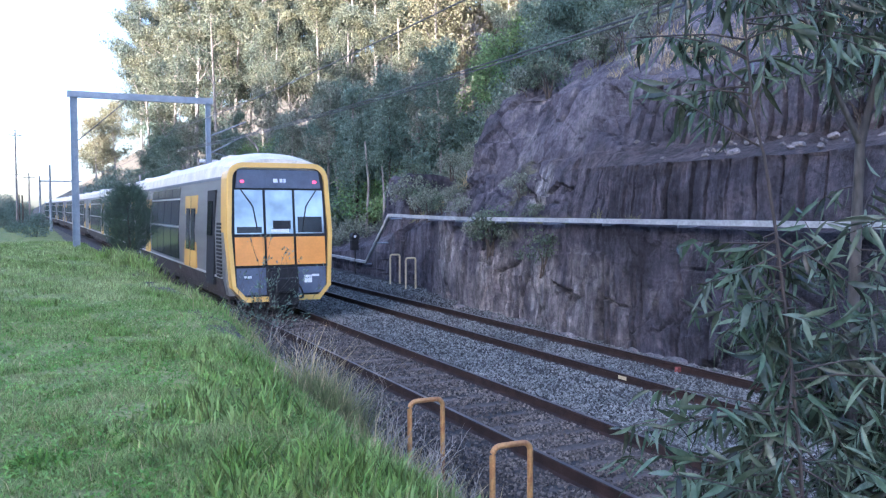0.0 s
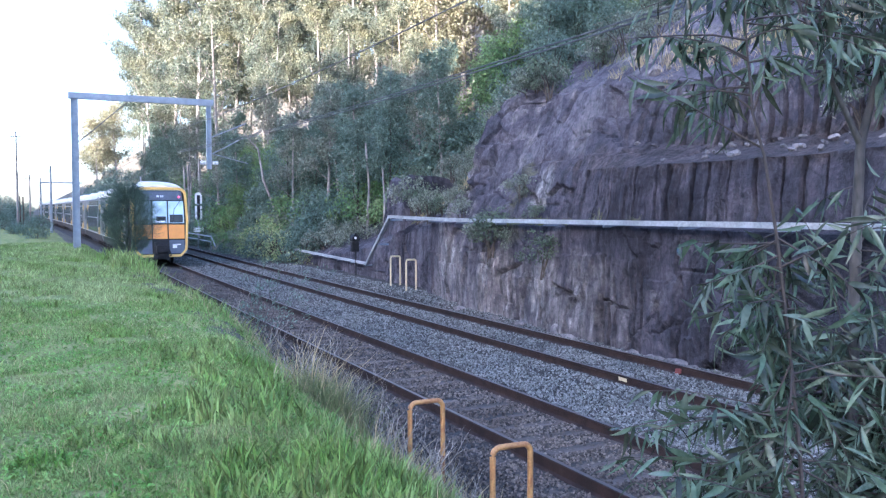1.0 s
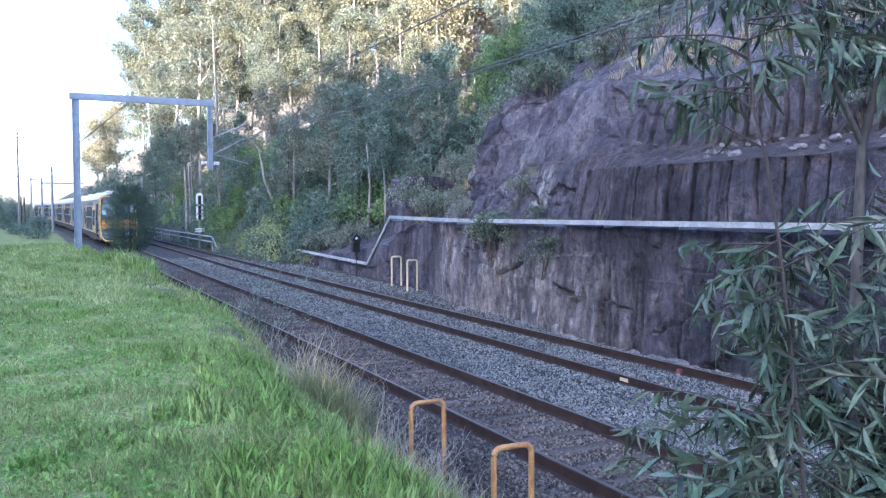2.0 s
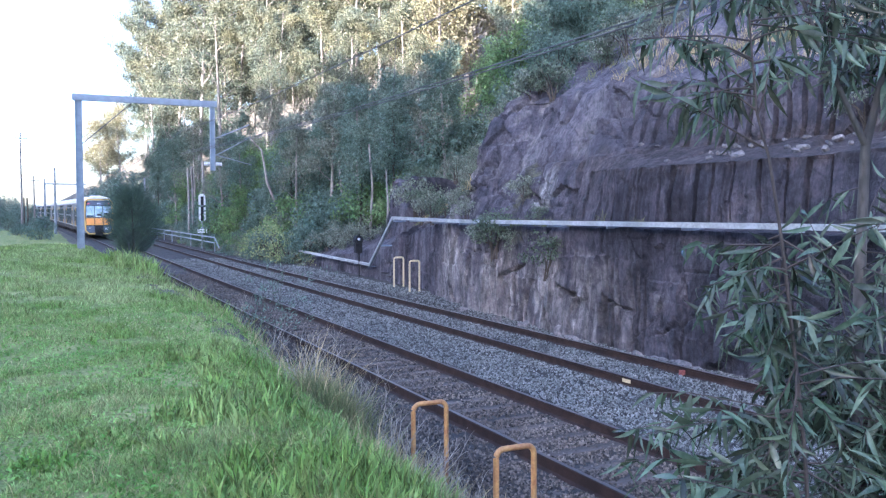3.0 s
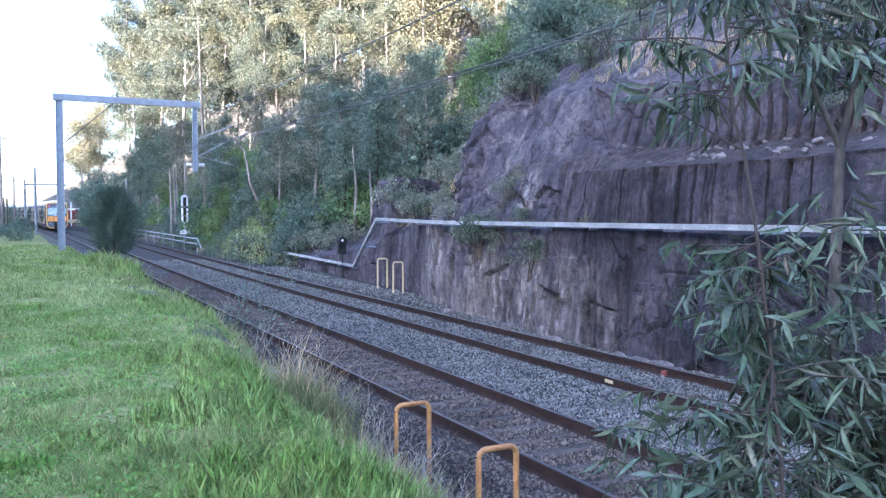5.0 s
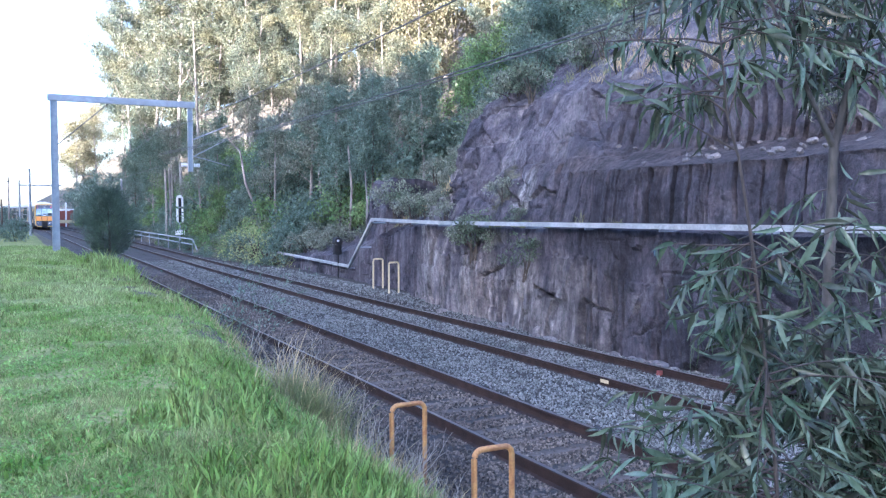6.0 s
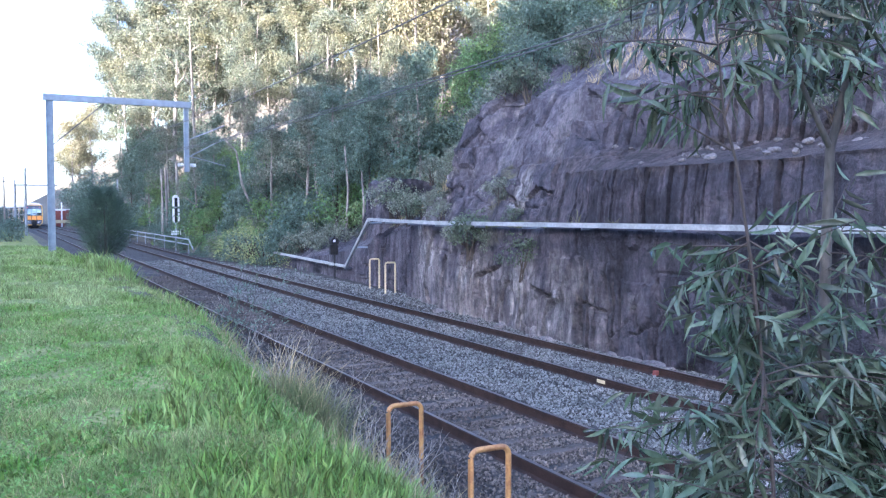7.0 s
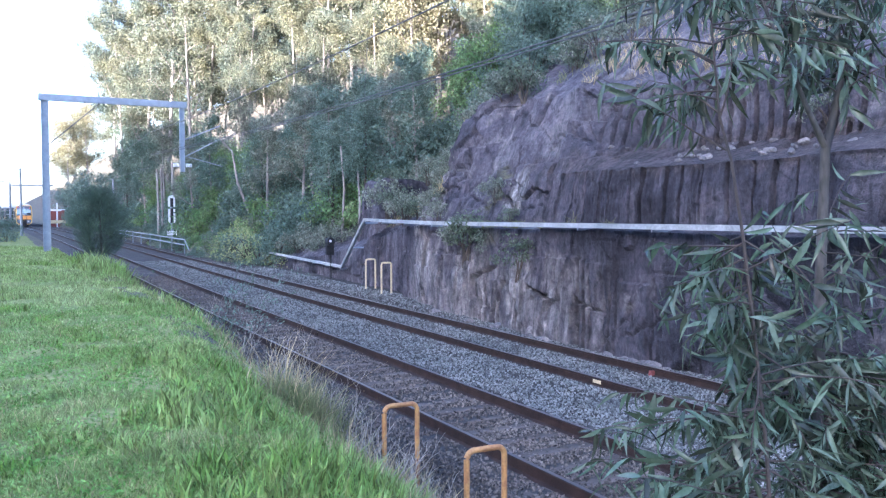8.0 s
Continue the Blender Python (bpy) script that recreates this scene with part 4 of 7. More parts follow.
    cuts = (-1.30, -0.43, 0.40, 1.30)
    for k2 in range(3):
        a, b2 = cuts[k2] + 0.035, cuts[k2 + 1] - 0.035
        pane = front_plate("windscreen_pane", a, b2, 2.17, 3.33, 0.02, M_SCREEN, t, "windscreen glass with the sky's pale blue reflection put into its colour", 0.06, 0.03 if k2 != 1 else 0.0)
        front_plate("orange_panel", a, b2, 1.35, 2.09, 0.05, M_ORANGE, t, "orange painted front panel", 0.035, 0.0)
        if k2 != 1:
            xw = a + 0.62 if k2 == 0 else b2 - 0.62
            s = 1 if k2 == 0 else -1
            part("wiper", tube([(xw - s * 0.42, rake(3.34) + 0.03, 3.34), (xw - s * 0.1, rake(2.9) + 0.03, 2.9), (xw, rake(2.3) + 0.03, 2.3)], 0.014, 6), M_BLACK, t)
    # dark plates on the glass paint the dim cab interior; one white paper sheet
    front_plate("dim_cab_patch", 0.50, 1.20, 2.20, 2.62, 0.01, M_GLASS, t, "", 0.052)
    front_plate("dim_cab_patch", -1.2, -0.52, 2.20, 2.36, 0.01, M_GLASS, t, "", 0.052)
    front_plate("paper_sheet", -0.26, 0.24, 2.21, 2.29, 0.01, M_WHITE, t, "", 0.054)
    front_plate("dim_cab_patch", -0.20, 0.30, 2.30, 2.52, 0.01, M_BLACK, t, "", 0.052)
    for s in (-1, 1):
        front_plate("lower_panel", min(s * 0.45, s * 1.25), max(s * 0.45, s * 1.25), 0.58, 1.28, 0.05, M_SLATE, t, "slate blue lower front panel", 0.03)
        front_plate("head_light", s * 0.95 - 0.10, s * 0.95 + 0.10, 1.02, 1.08, 0.02, M_WHITE, t, "unlit white lamp lens", 0.015)
    front_plate("white_mark", 0.62, 0.84, 0.86, 1.06, 0.01, M_WHITE, t, "small worn white marking", 0.018)
    coupler = part("coupler", add_box(add_box(box((-0.16, -0.42, 0.72), (0.16, 0.3, 0.98), 0.03), (-0.3, -0.5, 0.66), (0.3, -0.34, 1.04), 0.04), (-0.24, -0.2, 0.36), (0.24, 0.2, 0.7), 0.03), M_CAST, t, "dark cast automatic coupler")
    part("hose", tube([(0.3, -0.2, 0.95), (0.42, -0.36, 0.7), (0.5, -0.2, 0.5), (0.46, 0.1, 0.45)], 0.025, 6), M_BLACK, coupler)
    # solid black plate: shade inside the coupler opening is its colour
    part("recess_shade_plate", box((-0.43, 0.02, 0.45), (0.43, 0.09, 1.26)), M_BLACK, t)
    # added black box hides the yellow lower bar, where the end is open
    part("sill_blackout", add_box(box((-0.40, -0.16, 0.30), (0.40, 0.05, 0.62), 0.03), (-0.34, -0.12, 0.62), (-0.24, 0.05, 1.2), 0.02), M_BLACK, t)
    return t


CARS = [rail_car(True, "double-deck electric train car with a yellow and orange cab end")]
middle = rail_car(False, "grey double-deck train car with yellow doors")
CARS.append(middle)
for k in range(6):
    CARS.append(copy_thing(middle, pose(0, 0, 0)))

# slightly slimmer, taller bodies
for car in CARS:
    for piece in car.children:
        piece.matrix_basis = Matrix.Diagonal((0.968, 1, 1.01, 1)) @ piece.matrix_basis

TRAIN = [(0.0, 21.8), (0.5, 34.0), (1.0, 46.0), (1.5, 58.4), (2.0, 70.8), (2.5, 82.7), (3.0, 94.2), (3.5, 104.8), (4.0, 114.8), (4.5, 124.2),
         (5.0, 133.1), (5.5, 141.7), (6.0, 150.0), (6.5, 158.2), (7.0, 166.1), (7.5, 173.8), (8.0, 181.2)]


def motions():
    for k, car in enumerate(CARS):
        rows = []
        for t, y in TRAIN:
            a, b2 = y + k * (CAR + 0.25), y + k * (CAR + 0.25) + CAR
            pa = Vector((float(line_x(a)) - 0.07, a, float(line_z(a))))
            pb = Vector((float(line_x(b2)) - 0.07, b2, float(line_z(b2))))
            d = pb - pa
            rows.append((t, pose(*pa, math.degrees(math.atan2(d.z, d.y)), 0, -math.degrees(math.atan2(d.x, d.y)))))
        walk(car, rows)


# ---- trackside furniture ----
def hoop(name, x0, y0, x1, y1, z_top, z_foot, r, mat, legmat, label, group):
    """A bent tube guard hoop with rounded shoulders."""
    t = thing(name, label, "guard hoop", group=group, at=(x0, y0, z_foot))
    d = Vector((x1 - x0, y1 - y0, 0))
    h = z_top - z_foot
    w, c = d.length, 0.2 * d.length
    e = d.normalized()
    pts = [e * 0 + Vector((0, 0, h * 0.45))]
    for k in range(7):
        a = math.pi / 2 * k / 6
        pts.append(e * (c - c * math.cos(a)) + Vector((0, 0, h - c + c * math.sin(a))))
    for k in range(7):
        a = math.pi / 2 * (1 - k / 6)
        pts.append(e * (w - c + c * math.cos(a)) + Vector((0, 0, h - c + c * math.sin(a))))
    pts.append(e * w + Vector((0, 0, h * 0.45)))
    part("hoop_bar", add_tube(bmesh.new(), pts, r, 12, cap=False), mat, t, smooth=True)
    for q in (e * 0, e * w):
        part("leg", add_tube(bmesh.new(), [q - Vector((0, 0, 0.25)), q + Vector((0, 0, h * 0.2)), q + Vector((0, 0, h * 0.45))], r, 12, cap=False), legmat, t, "flaking rust-stained leg", smooth=True)
    return t


hoop("guard_hoop", -2.34, 8.28, -1.94, 8.28, 0.72, -0.42, 0.027, M_HOOP, M_HOOP_RUST, "chipped yellow steel guard hoop with rusty legs beside the rail", "guard hoops by the near track")
hoop("guard_hoop", -2.39, 6.35, -2.00, 6.35, 0.72, -0.42, 0.027, M_HOOP, M_HOOP_RUST, "chipped yellow steel guard hoop with rusty legs beside the rail", "guard hoops by the near track")
hoop("guard_hoop", 6.35, 29.9, 6.75, 29.9, 1.12, -0.42, 0.035, M_HOOP_PALE, M_HOOP_PALE, "faded cream-yellow guard hoop in front of the rock wall", "guard hoops by the cutting")
hoop("guard_hoop", 6.14, 27.9, 6.53, 27.9, 1.09, -0.42, 0.035, M_HOOP_PALE, M_HOOP_PALE, "faded cream-yellow guard hoop in front of the rock wall", "guard hoops by the cutting")


def trough_run():
    """The cable trough on the ledge of the rock wall, in lengths on brackets."""
    t = thing("cable_trough", "pale grey cable trough along the ledge of the rock wall", "cable trough")
    pts = [(5.78, -4.0, 2.58), (5.78, 3.0, 2.56), (5.78, 23.0, 2.57), (6.35, 28.2, 2.62), (6.62, 30.6, 2.65), (7.0, 34.2, 0.58), (7.2, 40.5, 0.64), (7.25, 47.0, 0.75)]
    for a, b in zip(pts, pts[1:]):
        a, b = Vector(a), Vector(b)
        n = max(1, round((b - a).length / 2.4))
        d = (b - a) / n
        rot = d.to_track_quat("Y", "Z").to_matrix().to_4x4()
        for k in range(n):
            bm = bmesh.new()
            ln = d.length
            add_box(bm, (-0.06, 0.006, -0.05), (0.06, ln - 0.006, 0.04), 0.008)
            add_box(bm, (-0.072, 0.004, 0.04), (0.072, ln - 0.004, 0.06), 0.006)
            bmesh.ops.transform(bm, matrix=Matrix.Translation(a + d * k) @ rot, verts=bm.verts)
            part("trough_length", bm, M_PIPE, t)
            bm = box((-0.03, 0.1, -0.11), (0.55, 0.15, -0.05), 0.008)
            bmesh.ops.transform(bm, matrix=Matrix.Translation(a + d * k) @ rot, verts=bm.verts)
            part("bracket", bm, M_GALV, t)


trough_run()


def wall_telephone():
    t = thing("line_telephone", "small dark round-headed device with a white dial on a post", "telephone", at=(7.0, 35.6, -0.3))
    part("post", tube([(0, 0, 0), (0, 0, 2.2)], 0.035, 8), M_CAST, t)
    bm = bmesh.new()
    add_tube(bm, [(-0.05, -0.2, 1.95), (-0.05, 0.15, 1.95)], [0.18, 0.18], 18)
    add_box(bm, (-0.22, -0.12, 1.35), (0.12, 0.12, 1.8), 0.03)
    part("case", bm, M_CAST, t)
    part("dial", tube([(-0.09, -0.215, 1.98), (-0.09, -0.23, 1.98)], 0.06, 12), M_WHITE, t, "white dial")


wall_telephone()


def rail_tag():
    t = tagged(part("rail_tag", box((-0.004, -0.11, -0.03), (0.0, 0.11, 0.03), 0.0015), M_HOOP_PALE), "small pale tag fixed to the web of a rusty rail", "rail tag")
    t.location = (TRACK2 - 0.755 - 0.037, 11.4, -0.06)
    t2 = tagged(part("rail_clamp", add_box(box((-0.07, -0.04, -0.16), (0.07, 0.04, -0.05), 0.01), (-0.1, -0.02, -0.14), (0.1, 0.02, -0.09), 0.01), M_REDBOX), "red painted clamp on a rusty rail", "rail clamp")
    t2.location = (TRACK2 + 0.755 - 0.02, 11.7, 0.0)


rail_tag()


def signal():
    y = 76.5
    z0 = float(line_z(y)) - 0.35
    t = thing("railway_signal", "grey post signal with white-rimmed backing boards", "signal", at=(7.05, y, z0))
    part("post", tube([(0, 0, 0), (0, 0, 4.2)], 0.09, 10), M_GALV, t)

    def board(z, h, hood, name):
        bm = bmesh.new()
        outer = [(-0.3, z), (-0.3, z + h)] + [(0.3 * math.cos(math.pi - math.pi * k / 10), z + h + 0.3 * math.sin(math.pi * k / 10)) for k in range(1, 10)] + [(0.3, z + h), (0.3, z)]
        if hood:
            outer = [(-0.3, z), (-0.3, z + h), (0.3, z + h), (0.3, z)]
        vs = [bm.verts.new((x, -0.16, q)) for x, q in outer]
        back = [bm.verts.new((x, -0.10, q)) for x, q in outer]
        bm.faces.new(vs)
        bm.faces.new(list(reversed(back)))
        for k in range(len(vs)):
            bm.faces.new((vs[k], back[k], back[(k + 1) % len(vs)], vs[(k + 1) % len(vs)]))
        bmesh.ops.recalc_face_normals(bm, faces=bm.faces)
        b = part(name, bm, M_WHITE, t, "white-rimmed signal backing board")
        part("face", box((-0.13, -0.19, z - 0.02), (0.13, -0.165, z + h + 0.06), 0.01), M_BLACK, b)
    board(3.75, 0.7, False, "backing_board")
    board(2.35, 1.2, True, "backing_board")
    part("plate", box((-0.42, -0.12, 1.25), (0.42, -0.08, 1.62), 0.01), M_WHITE, t, "pale number plate, unreadable")


signal()


def guard_rail():
    t = thing("trackside_handrail", "grey tube handrail running beside the far track", "handrail")
    top, low = [], []
    for k in range(9):
        y = 67 + 5.5 * k
        x = 6.45 + float(line_x(y))
        z = float(line_z(y)) - 0.35
        part("post", tube([(x, y, z - 0.2), (x, y, z + 1.15)], 0.05, 6), M_GALV, t)
        top.append((x, y, z + 1.13))
        low.append((x, y, z + 0.72))
    part("rail_bar", tube([(top[0][0], 65.2, top[0][2] - 0.75)] + top, 0.05, 6), M_GALV, t)
    part("rail_bar", tube(low, 0.045, 6), M_GALV, t)


guard_rail()


def wires():
    def run(name, pts, r, label):
        t = tagged(part(name, tube(pts, r, 5), M_WIRE), label, "overhead wire", group="overhead line wires")
        return t
    y0, y1 = -22.0, 40.35
    mess, con1, con2 = [], [], []
    for k in range(25):
        q = k / 24
        y = y0 + (y1 - y0) * q
        mess.append((0.15 * (q - 0.5), y, 6.70 - 4 * 0.66 * q * (1 - q)))
        con1.append((-0.07 + 0.2 * (q - 0.5), y, 4.87 + 0.00062 * (y - 5.0) ** 2))
        con2.append((0.12 + 0.2 * (q - 0.5), y, 4.985 + 0.00062 * (y - 5.0) ** 2))
    run("messenger_wire", mess, 0.013, "dark catenary wire sagging over the near track")
    run("contact_wire", con1, 0.012, "taut contact wire over the near track")
    run("contact_wire", con2, 0.012, "taut contact wire over the near track")
    far_m, far_c = [], []
    for k in range(30):
        y = 40.35 + 5.5 * k
        q = (k * 5.5 % 55) / 55
        far_m.append((float(line_x(y)), y, 6.62 + float(line_z(y)) - 4 * 0.5 * q * (1 - q)))
        far_c.append((float(line_x(y)), y, 5.02 + float(line_z(y))))
    run("messenger_wire", far_m, 0.012, "dark catenary wire sagging over the near track")
    run("contact_wire", far_c, 0.011, "taut contact wire over the near track")
    for k in (2, 5, 8, 11, 14, 17, 20, 22):
        run("dropper", [mess[k], con1[k]], 0.005, "thin dropper wire between catenary and contact wire")


wires()


def line_pole(x, y, h, label, arms=True):
    z = float(ground_z(x, y))
    t = thing("line_pole", label, "pole", group="poles along the line", at=(x, y, z - 0.3))
    part("pole", tube([(0, 0, 0), (0, 0, h + 0.3)], [0.16, 0.11], 8), M_POLE if arms else M_GALV, t)
    if arms:
        part("cross_arm", box((-1.0, -0.06, h - 0.6), (1.0, 0.06, h - 0.45), 0.01), M_POLE, t)


line_pole(-8.6, 150, 15.0, "tall timber pole with a cross-arm beside the line, its colour paled for glare")
line_pole(-4.4, 105, 7.6, "grey overhead-line post far along the track", False)
line_pole(-5.3, 140, 7.4, "grey overhead-line post far along the track", False)
line_pole(-6.9, 172, 9.0, "timber pole with a cross-arm beside the line, its colour paled for glare")
line_pole(-9.6, 215, 11.0, "timber pole with a cross-arm beside the line, its colour paled for glare")
line_pole(6.05, 112, 7.8, "grey overhead-line post far along the track", False)
for x, y in ((-7.6, 132.0), (-8.4, 158.0)):
    z = float(ground_z(x, y))
    t = tagged(part("stump_post", tube([(0, 0, -0.3), (0.05, 0, 2.2), (0, 0.05, 3.6 + (x * 7 % 1.5))], [0.12, 0.11, 0.1], 8), M_BARK_DARK), "brown weathered timber post beside the line", "post", group="timber posts by the line")
    t.location = (x, y, z)
for y in (150.0,):
    u = float(line_x(y))
    t = thing("overhead_mast", "distant grey cantilever post over the near track", "overhead mast", group="overhead line masts", at=(u, y, float(line_z(y)) - 0.4))
    for x in (-3.6,):
        part("column", box((x - 0.12, -0.12, 0), (x + 0.12, 0.12, 7.6), 0.01), M_GALV, t)
    part("beam", box((-3.6, -0.1, 7.4), (2.6, 0.1, 7.65), 0.01), M_GALV, t)


def crossing_shed():
    y = 192.0
    x = 1.4
    z = float(line_z(y)) + 0.1
    t = thing("trackside_shed", "small red-walled shed with a pale roof beside the line", "shed", at=(x + 2.0, y, z))
    part("wall", box((-1.3, 0, -0.8), (1.6, 3, 3.1), 0.02), M_REDBOX, t)
    part("roof", box((-1.5, -0.2, 3.1), (1.8, 3.2, 3.28), 0.02), M_WHITE, t)
    c = thing("crossing_sign", "white cross-armed post in front of the red shed", "sign", at=(x + 2.1, y - 2, z))
    part("post", box((-0.14, -0.05, -0.8), (0.14, 0.05, 4.6), 0.01), M_WHITE, c)
    part("arm", box((-1.5, -0.11, 2.9), (0.8, -0.055, 3.2), 0.01), M_WHITE, c)
    b = thing("yellow_barrier", "low yellow barrier beside the distant track", "barrier", at=(x + 1.4, y - 6, z))
    part("board", box((-1.9, -0.05, 0.35), (2.2, 0.05, 1.0), 0.02), M_HOOP_PALE, b)
    for q in (-1.6, 1.9):
        part("post", box((q - 0.06, 0.055, -0.2), (q + 0.06, 0.15, 0.95), 0.01), M_GALV, b)


crossing_shed()


# ---- plants ----
def unit(v):
    return v / np.maximum(1e-9, np.linalg.norm(v, axis=-1, keepdims=True))


def leaf_cloud(rng, centres, radii, per, size, flat=0.75, droop=0.35):
    """Many small rhombic leaves in clumps round the centres; arrays of vertices and faces."""
    C = np.repeat(np.asarray(centres), per, axis=0)
    R = np.repeat(np.asarray(radii), per)[:, None]
    n = len(C)
    d = unit(rng.normal(size=(n, 3)))
    rad = rng.uniform(0.25, 1.0, (n, 1)) ** 0.6
    P = C + d * rad * R * np.array([1, 1, flat])
    a = unit(rng.normal(size=(n, 3)) + np.array([0, 0, -droop * 2]) + 0.5 * d)
    b = unit(np.cross(a, rng.normal(size=(n, 3))))
    L = size * rng.uniform(0.6, 1.35, (n, 1))
    Wd = L * rng.uniform(0.28, 0.5, (n, 1))
    V = np.stack([P - a * L * 0.5, P + b * Wd * 0.5 - a * L * 0.05, P + a * L * 0.5, P - b * Wd * 0.5 - a * L * 0.05], 1).reshape(-1, 3)
    F = np.arange(4 * n).reshape(-1, 4)
    return V, F


def add_limb(bm, rng, start, direction, length, r0, tips, depth, sides=5, bend=0.35, lift=0.25):
    """A limb that bends and forks; the ends are kept in tips."""
    pts, radii = [Vector(start)], [r0]
    d = Vector(direction).normalized()
    n = 4
    for k in range(n):
        d = (d + Vector((rng.uniform(-bend, bend), rng.uniform(-bend, bend), rng.uniform(-bend * 0.3, bend) + lift * 0.3))).normalized()
        pts.append(pts[-1] + d * length / n)
        radii.append(r0 * (1 - 0.75 * (k + 1) / n))
    add_tube(bm, pts, radii, sides, cap=False)
    tips.append((pts[-1], length))
    tips.append((pts[2].lerp(pts[3], 0.6), length))
    if depth:
        for k in (2, 3):
            d2 = (d + Vector((rng.uniform(-1, 1), rng.uniform(-1, 1), rng.uniform(-0.2, 0.6)))).normalized()
            add_limb(bm, rng, pts[k], d2, length * 0.6, radii[k] * 0.7, tips, depth - 1, 4, bend, lift)


def tree(name, label, height, bare, spread, seed, bark, leaf, clump, per, size, lean=0.0, limbs=11, category="tree", group="", r=None, flat=0.75):
    """A tree on its base point: trunk with limbs, and a crown of leaf clumps at the limb ends."""
    rng = random.Random(seed)
    nr = np.random.default_rng(seed)
    t = thing(name, label, category, group=group)
    bm = bmesh.new()
    r = r or height * 0.011
    pts, radii = [], []
    for k in range(9):
        q = k / 8
        pts.append((lean * q * height + 0.25 * math.sin(3 * q + seed) * q, 0.25 * math.sin(2.3 * q + 2 * seed) * q, height * 0.92 * q - 0.4))
        radii.append(r * (1.15 - 0.9 * q) if k else r * 1.5)
    add_tube(bm, pts, radii, 8, cap=False)
    tips = []
    for k in range(limbs):
        q = bare + (0.97 - bare) * (k + rng.uniform(0, 0.8)) / limbs
        j = min(7, int(q * 8))
        base = Vector(pts[j]).lerp(Vector(pts[j + 1]), q * 8 - j)
        a = 2.4 * k + rng.uniform(-0.6, 0.6)
        ln = spread * (1.05 - 0.55 * (q - bare) / (1 - bare)) * rng.uniform(0.7, 1.15)
        add_limb(bm, rng, base, (math.cos(a), math.sin(a), rng.uniform(0.2, 0.8)), ln, r * 0.42 * (1.2 - q), tips, 1)
    tips.append((Vector(pts[-1]), spread))
    part("trunk", bm, bark, t, "bare pale trunk with forking limbs" if bark is M_BARK_PALE else "slender dark trunk with limbs", smooth=True)
    centres = [tuple(p) for p, _ in tips]
    rad = [clump * rng.uniform(0.6, 1.25) for _ in tips]
    V, F = leaf_cloud(nr, centres, rad, per, size, flat)
    mesh_object("crown", V, F, leaf, t, "uneven open crown of small leaves")
    return t


def bush(name, label, rx, rz, seed, leaf, count, per, size, clump, category="bush", group="", stems=6, droop=0.2):
    """A shrub: stems from the ground and clumps of leaves of uneven outline."""
    rng = random.Random(seed)
    nr = np.random.default_rng(seed + 50)
    t = thing(name, label, category, group=group)
    bm = bmesh.new()
    centres, rad = [], []
    for k in range(count):
        a, q = rng.uniform(0, 2 * math.pi), rng.uniform(0.1, 1) ** 0.5
        h = rng.uniform(0.12, 1.0)
        w = rx * q * (1.0 - 0.45 * h ** 2)
        centres.append((w * math.cos(a), w * math.sin(a), rz * h * (1.0 - 0.25 * q)))
        rad.append(clump * rng.uniform(0.6, 1.3))
    for k in range(stems):
        c = centres[k % count]
        add_tube(bm, [(0.08 * math.cos(k), 0.08 * math.sin(k), -0.35), (c[0] * 0.4, c[1] * 0.4, c[2] * 0.5), c], [0.035 * rz / 2 + 0.01, 0.02 * rz / 2 + 0.006, 0.006], 5, cap=False)
    part("branchwork", bm, M_BARK_DARK, t)
    V, F = leaf_cloud(nr, centres, rad, per, size, 0.85, droop)
    mesh_object("foliage", V, F, leaf, t)
    return t


def surface(x, y):
    """Top of the slope at a plan point, rock cutting included."""
    if y < 46 and x > 6.5:
        lo, hi = 0.0, 9.0
        for _ in range(24):
            m = 0.5 * (lo + hi)
            if cliff_point(y, m)[0] < x:
                lo = m
            else:
                hi = m
        return cliff_point(y, lo)[1]
    return ground_z(x, y)


def scatter(makers, spots, seed):
    """Builds each kind once and sets copies of it about."""
    rng = random.Random(seed)
    used = set()
    for x, y, k, s in spots:
        proto = makers[k]
        sc = s * rng.uniform(0.9, 1.1)
        z = float(surface(x, y))
        m = pose(x, y, z - 0.1, rng.uniform(-3, 3), rng.uniform(-3, 3), rng.uniform(0, 360))
        if k not in used:
            used.add(k)
            proto.scale = (sc, sc, sc)
            proto.matrix_basis = m @ Matrix.Diagonal((sc, sc, sc, 1))
        else:
            c = copy_thing(proto, m)
            c.scale = (sc, sc, sc)


GUMS = "gum trees on the slope"
gums = [tree("gum_tree", "tall pale-trunked gum tree with an open sunlit crown", 30 + 2 * k, 0.30 + 0.05 * k, 6.3, 20 + k, M_BARK_PALE, M_LEAF_GUM, 1.65, 330, 0.27, group=GUMS, limbs=14, r=0.25, flat=0.6) for k in range(4)]
# these crowns carry the sun's gold in their leaf colour
golds = [tree("gum_tree", "gum tree with the sun's gold put into its green leaf colour on the slope", 17 + 2 * k, 0.3, 4.2, 40 + k, M_BARK_PALE, M_LEAF_GOLD, 1.6, 190, 0.30, group=GUMS, limbs=11) for k in range(2)]
darks = [tree("forest_tree", "slender dark green tree in the shade of the slope", 13 + 2 * k, 0.32, 3.1, 60 + k, (M_BARK_DARK, M_BARK_PALE, M_BARK_PALE)[k], (M_LEAF_DARK, M_LEAF_DARK, M_LEAF_PALE)[k], 1.15, 130, 0.24, group="trees at the foot of the slope", limbs=12) for k in range(3)]

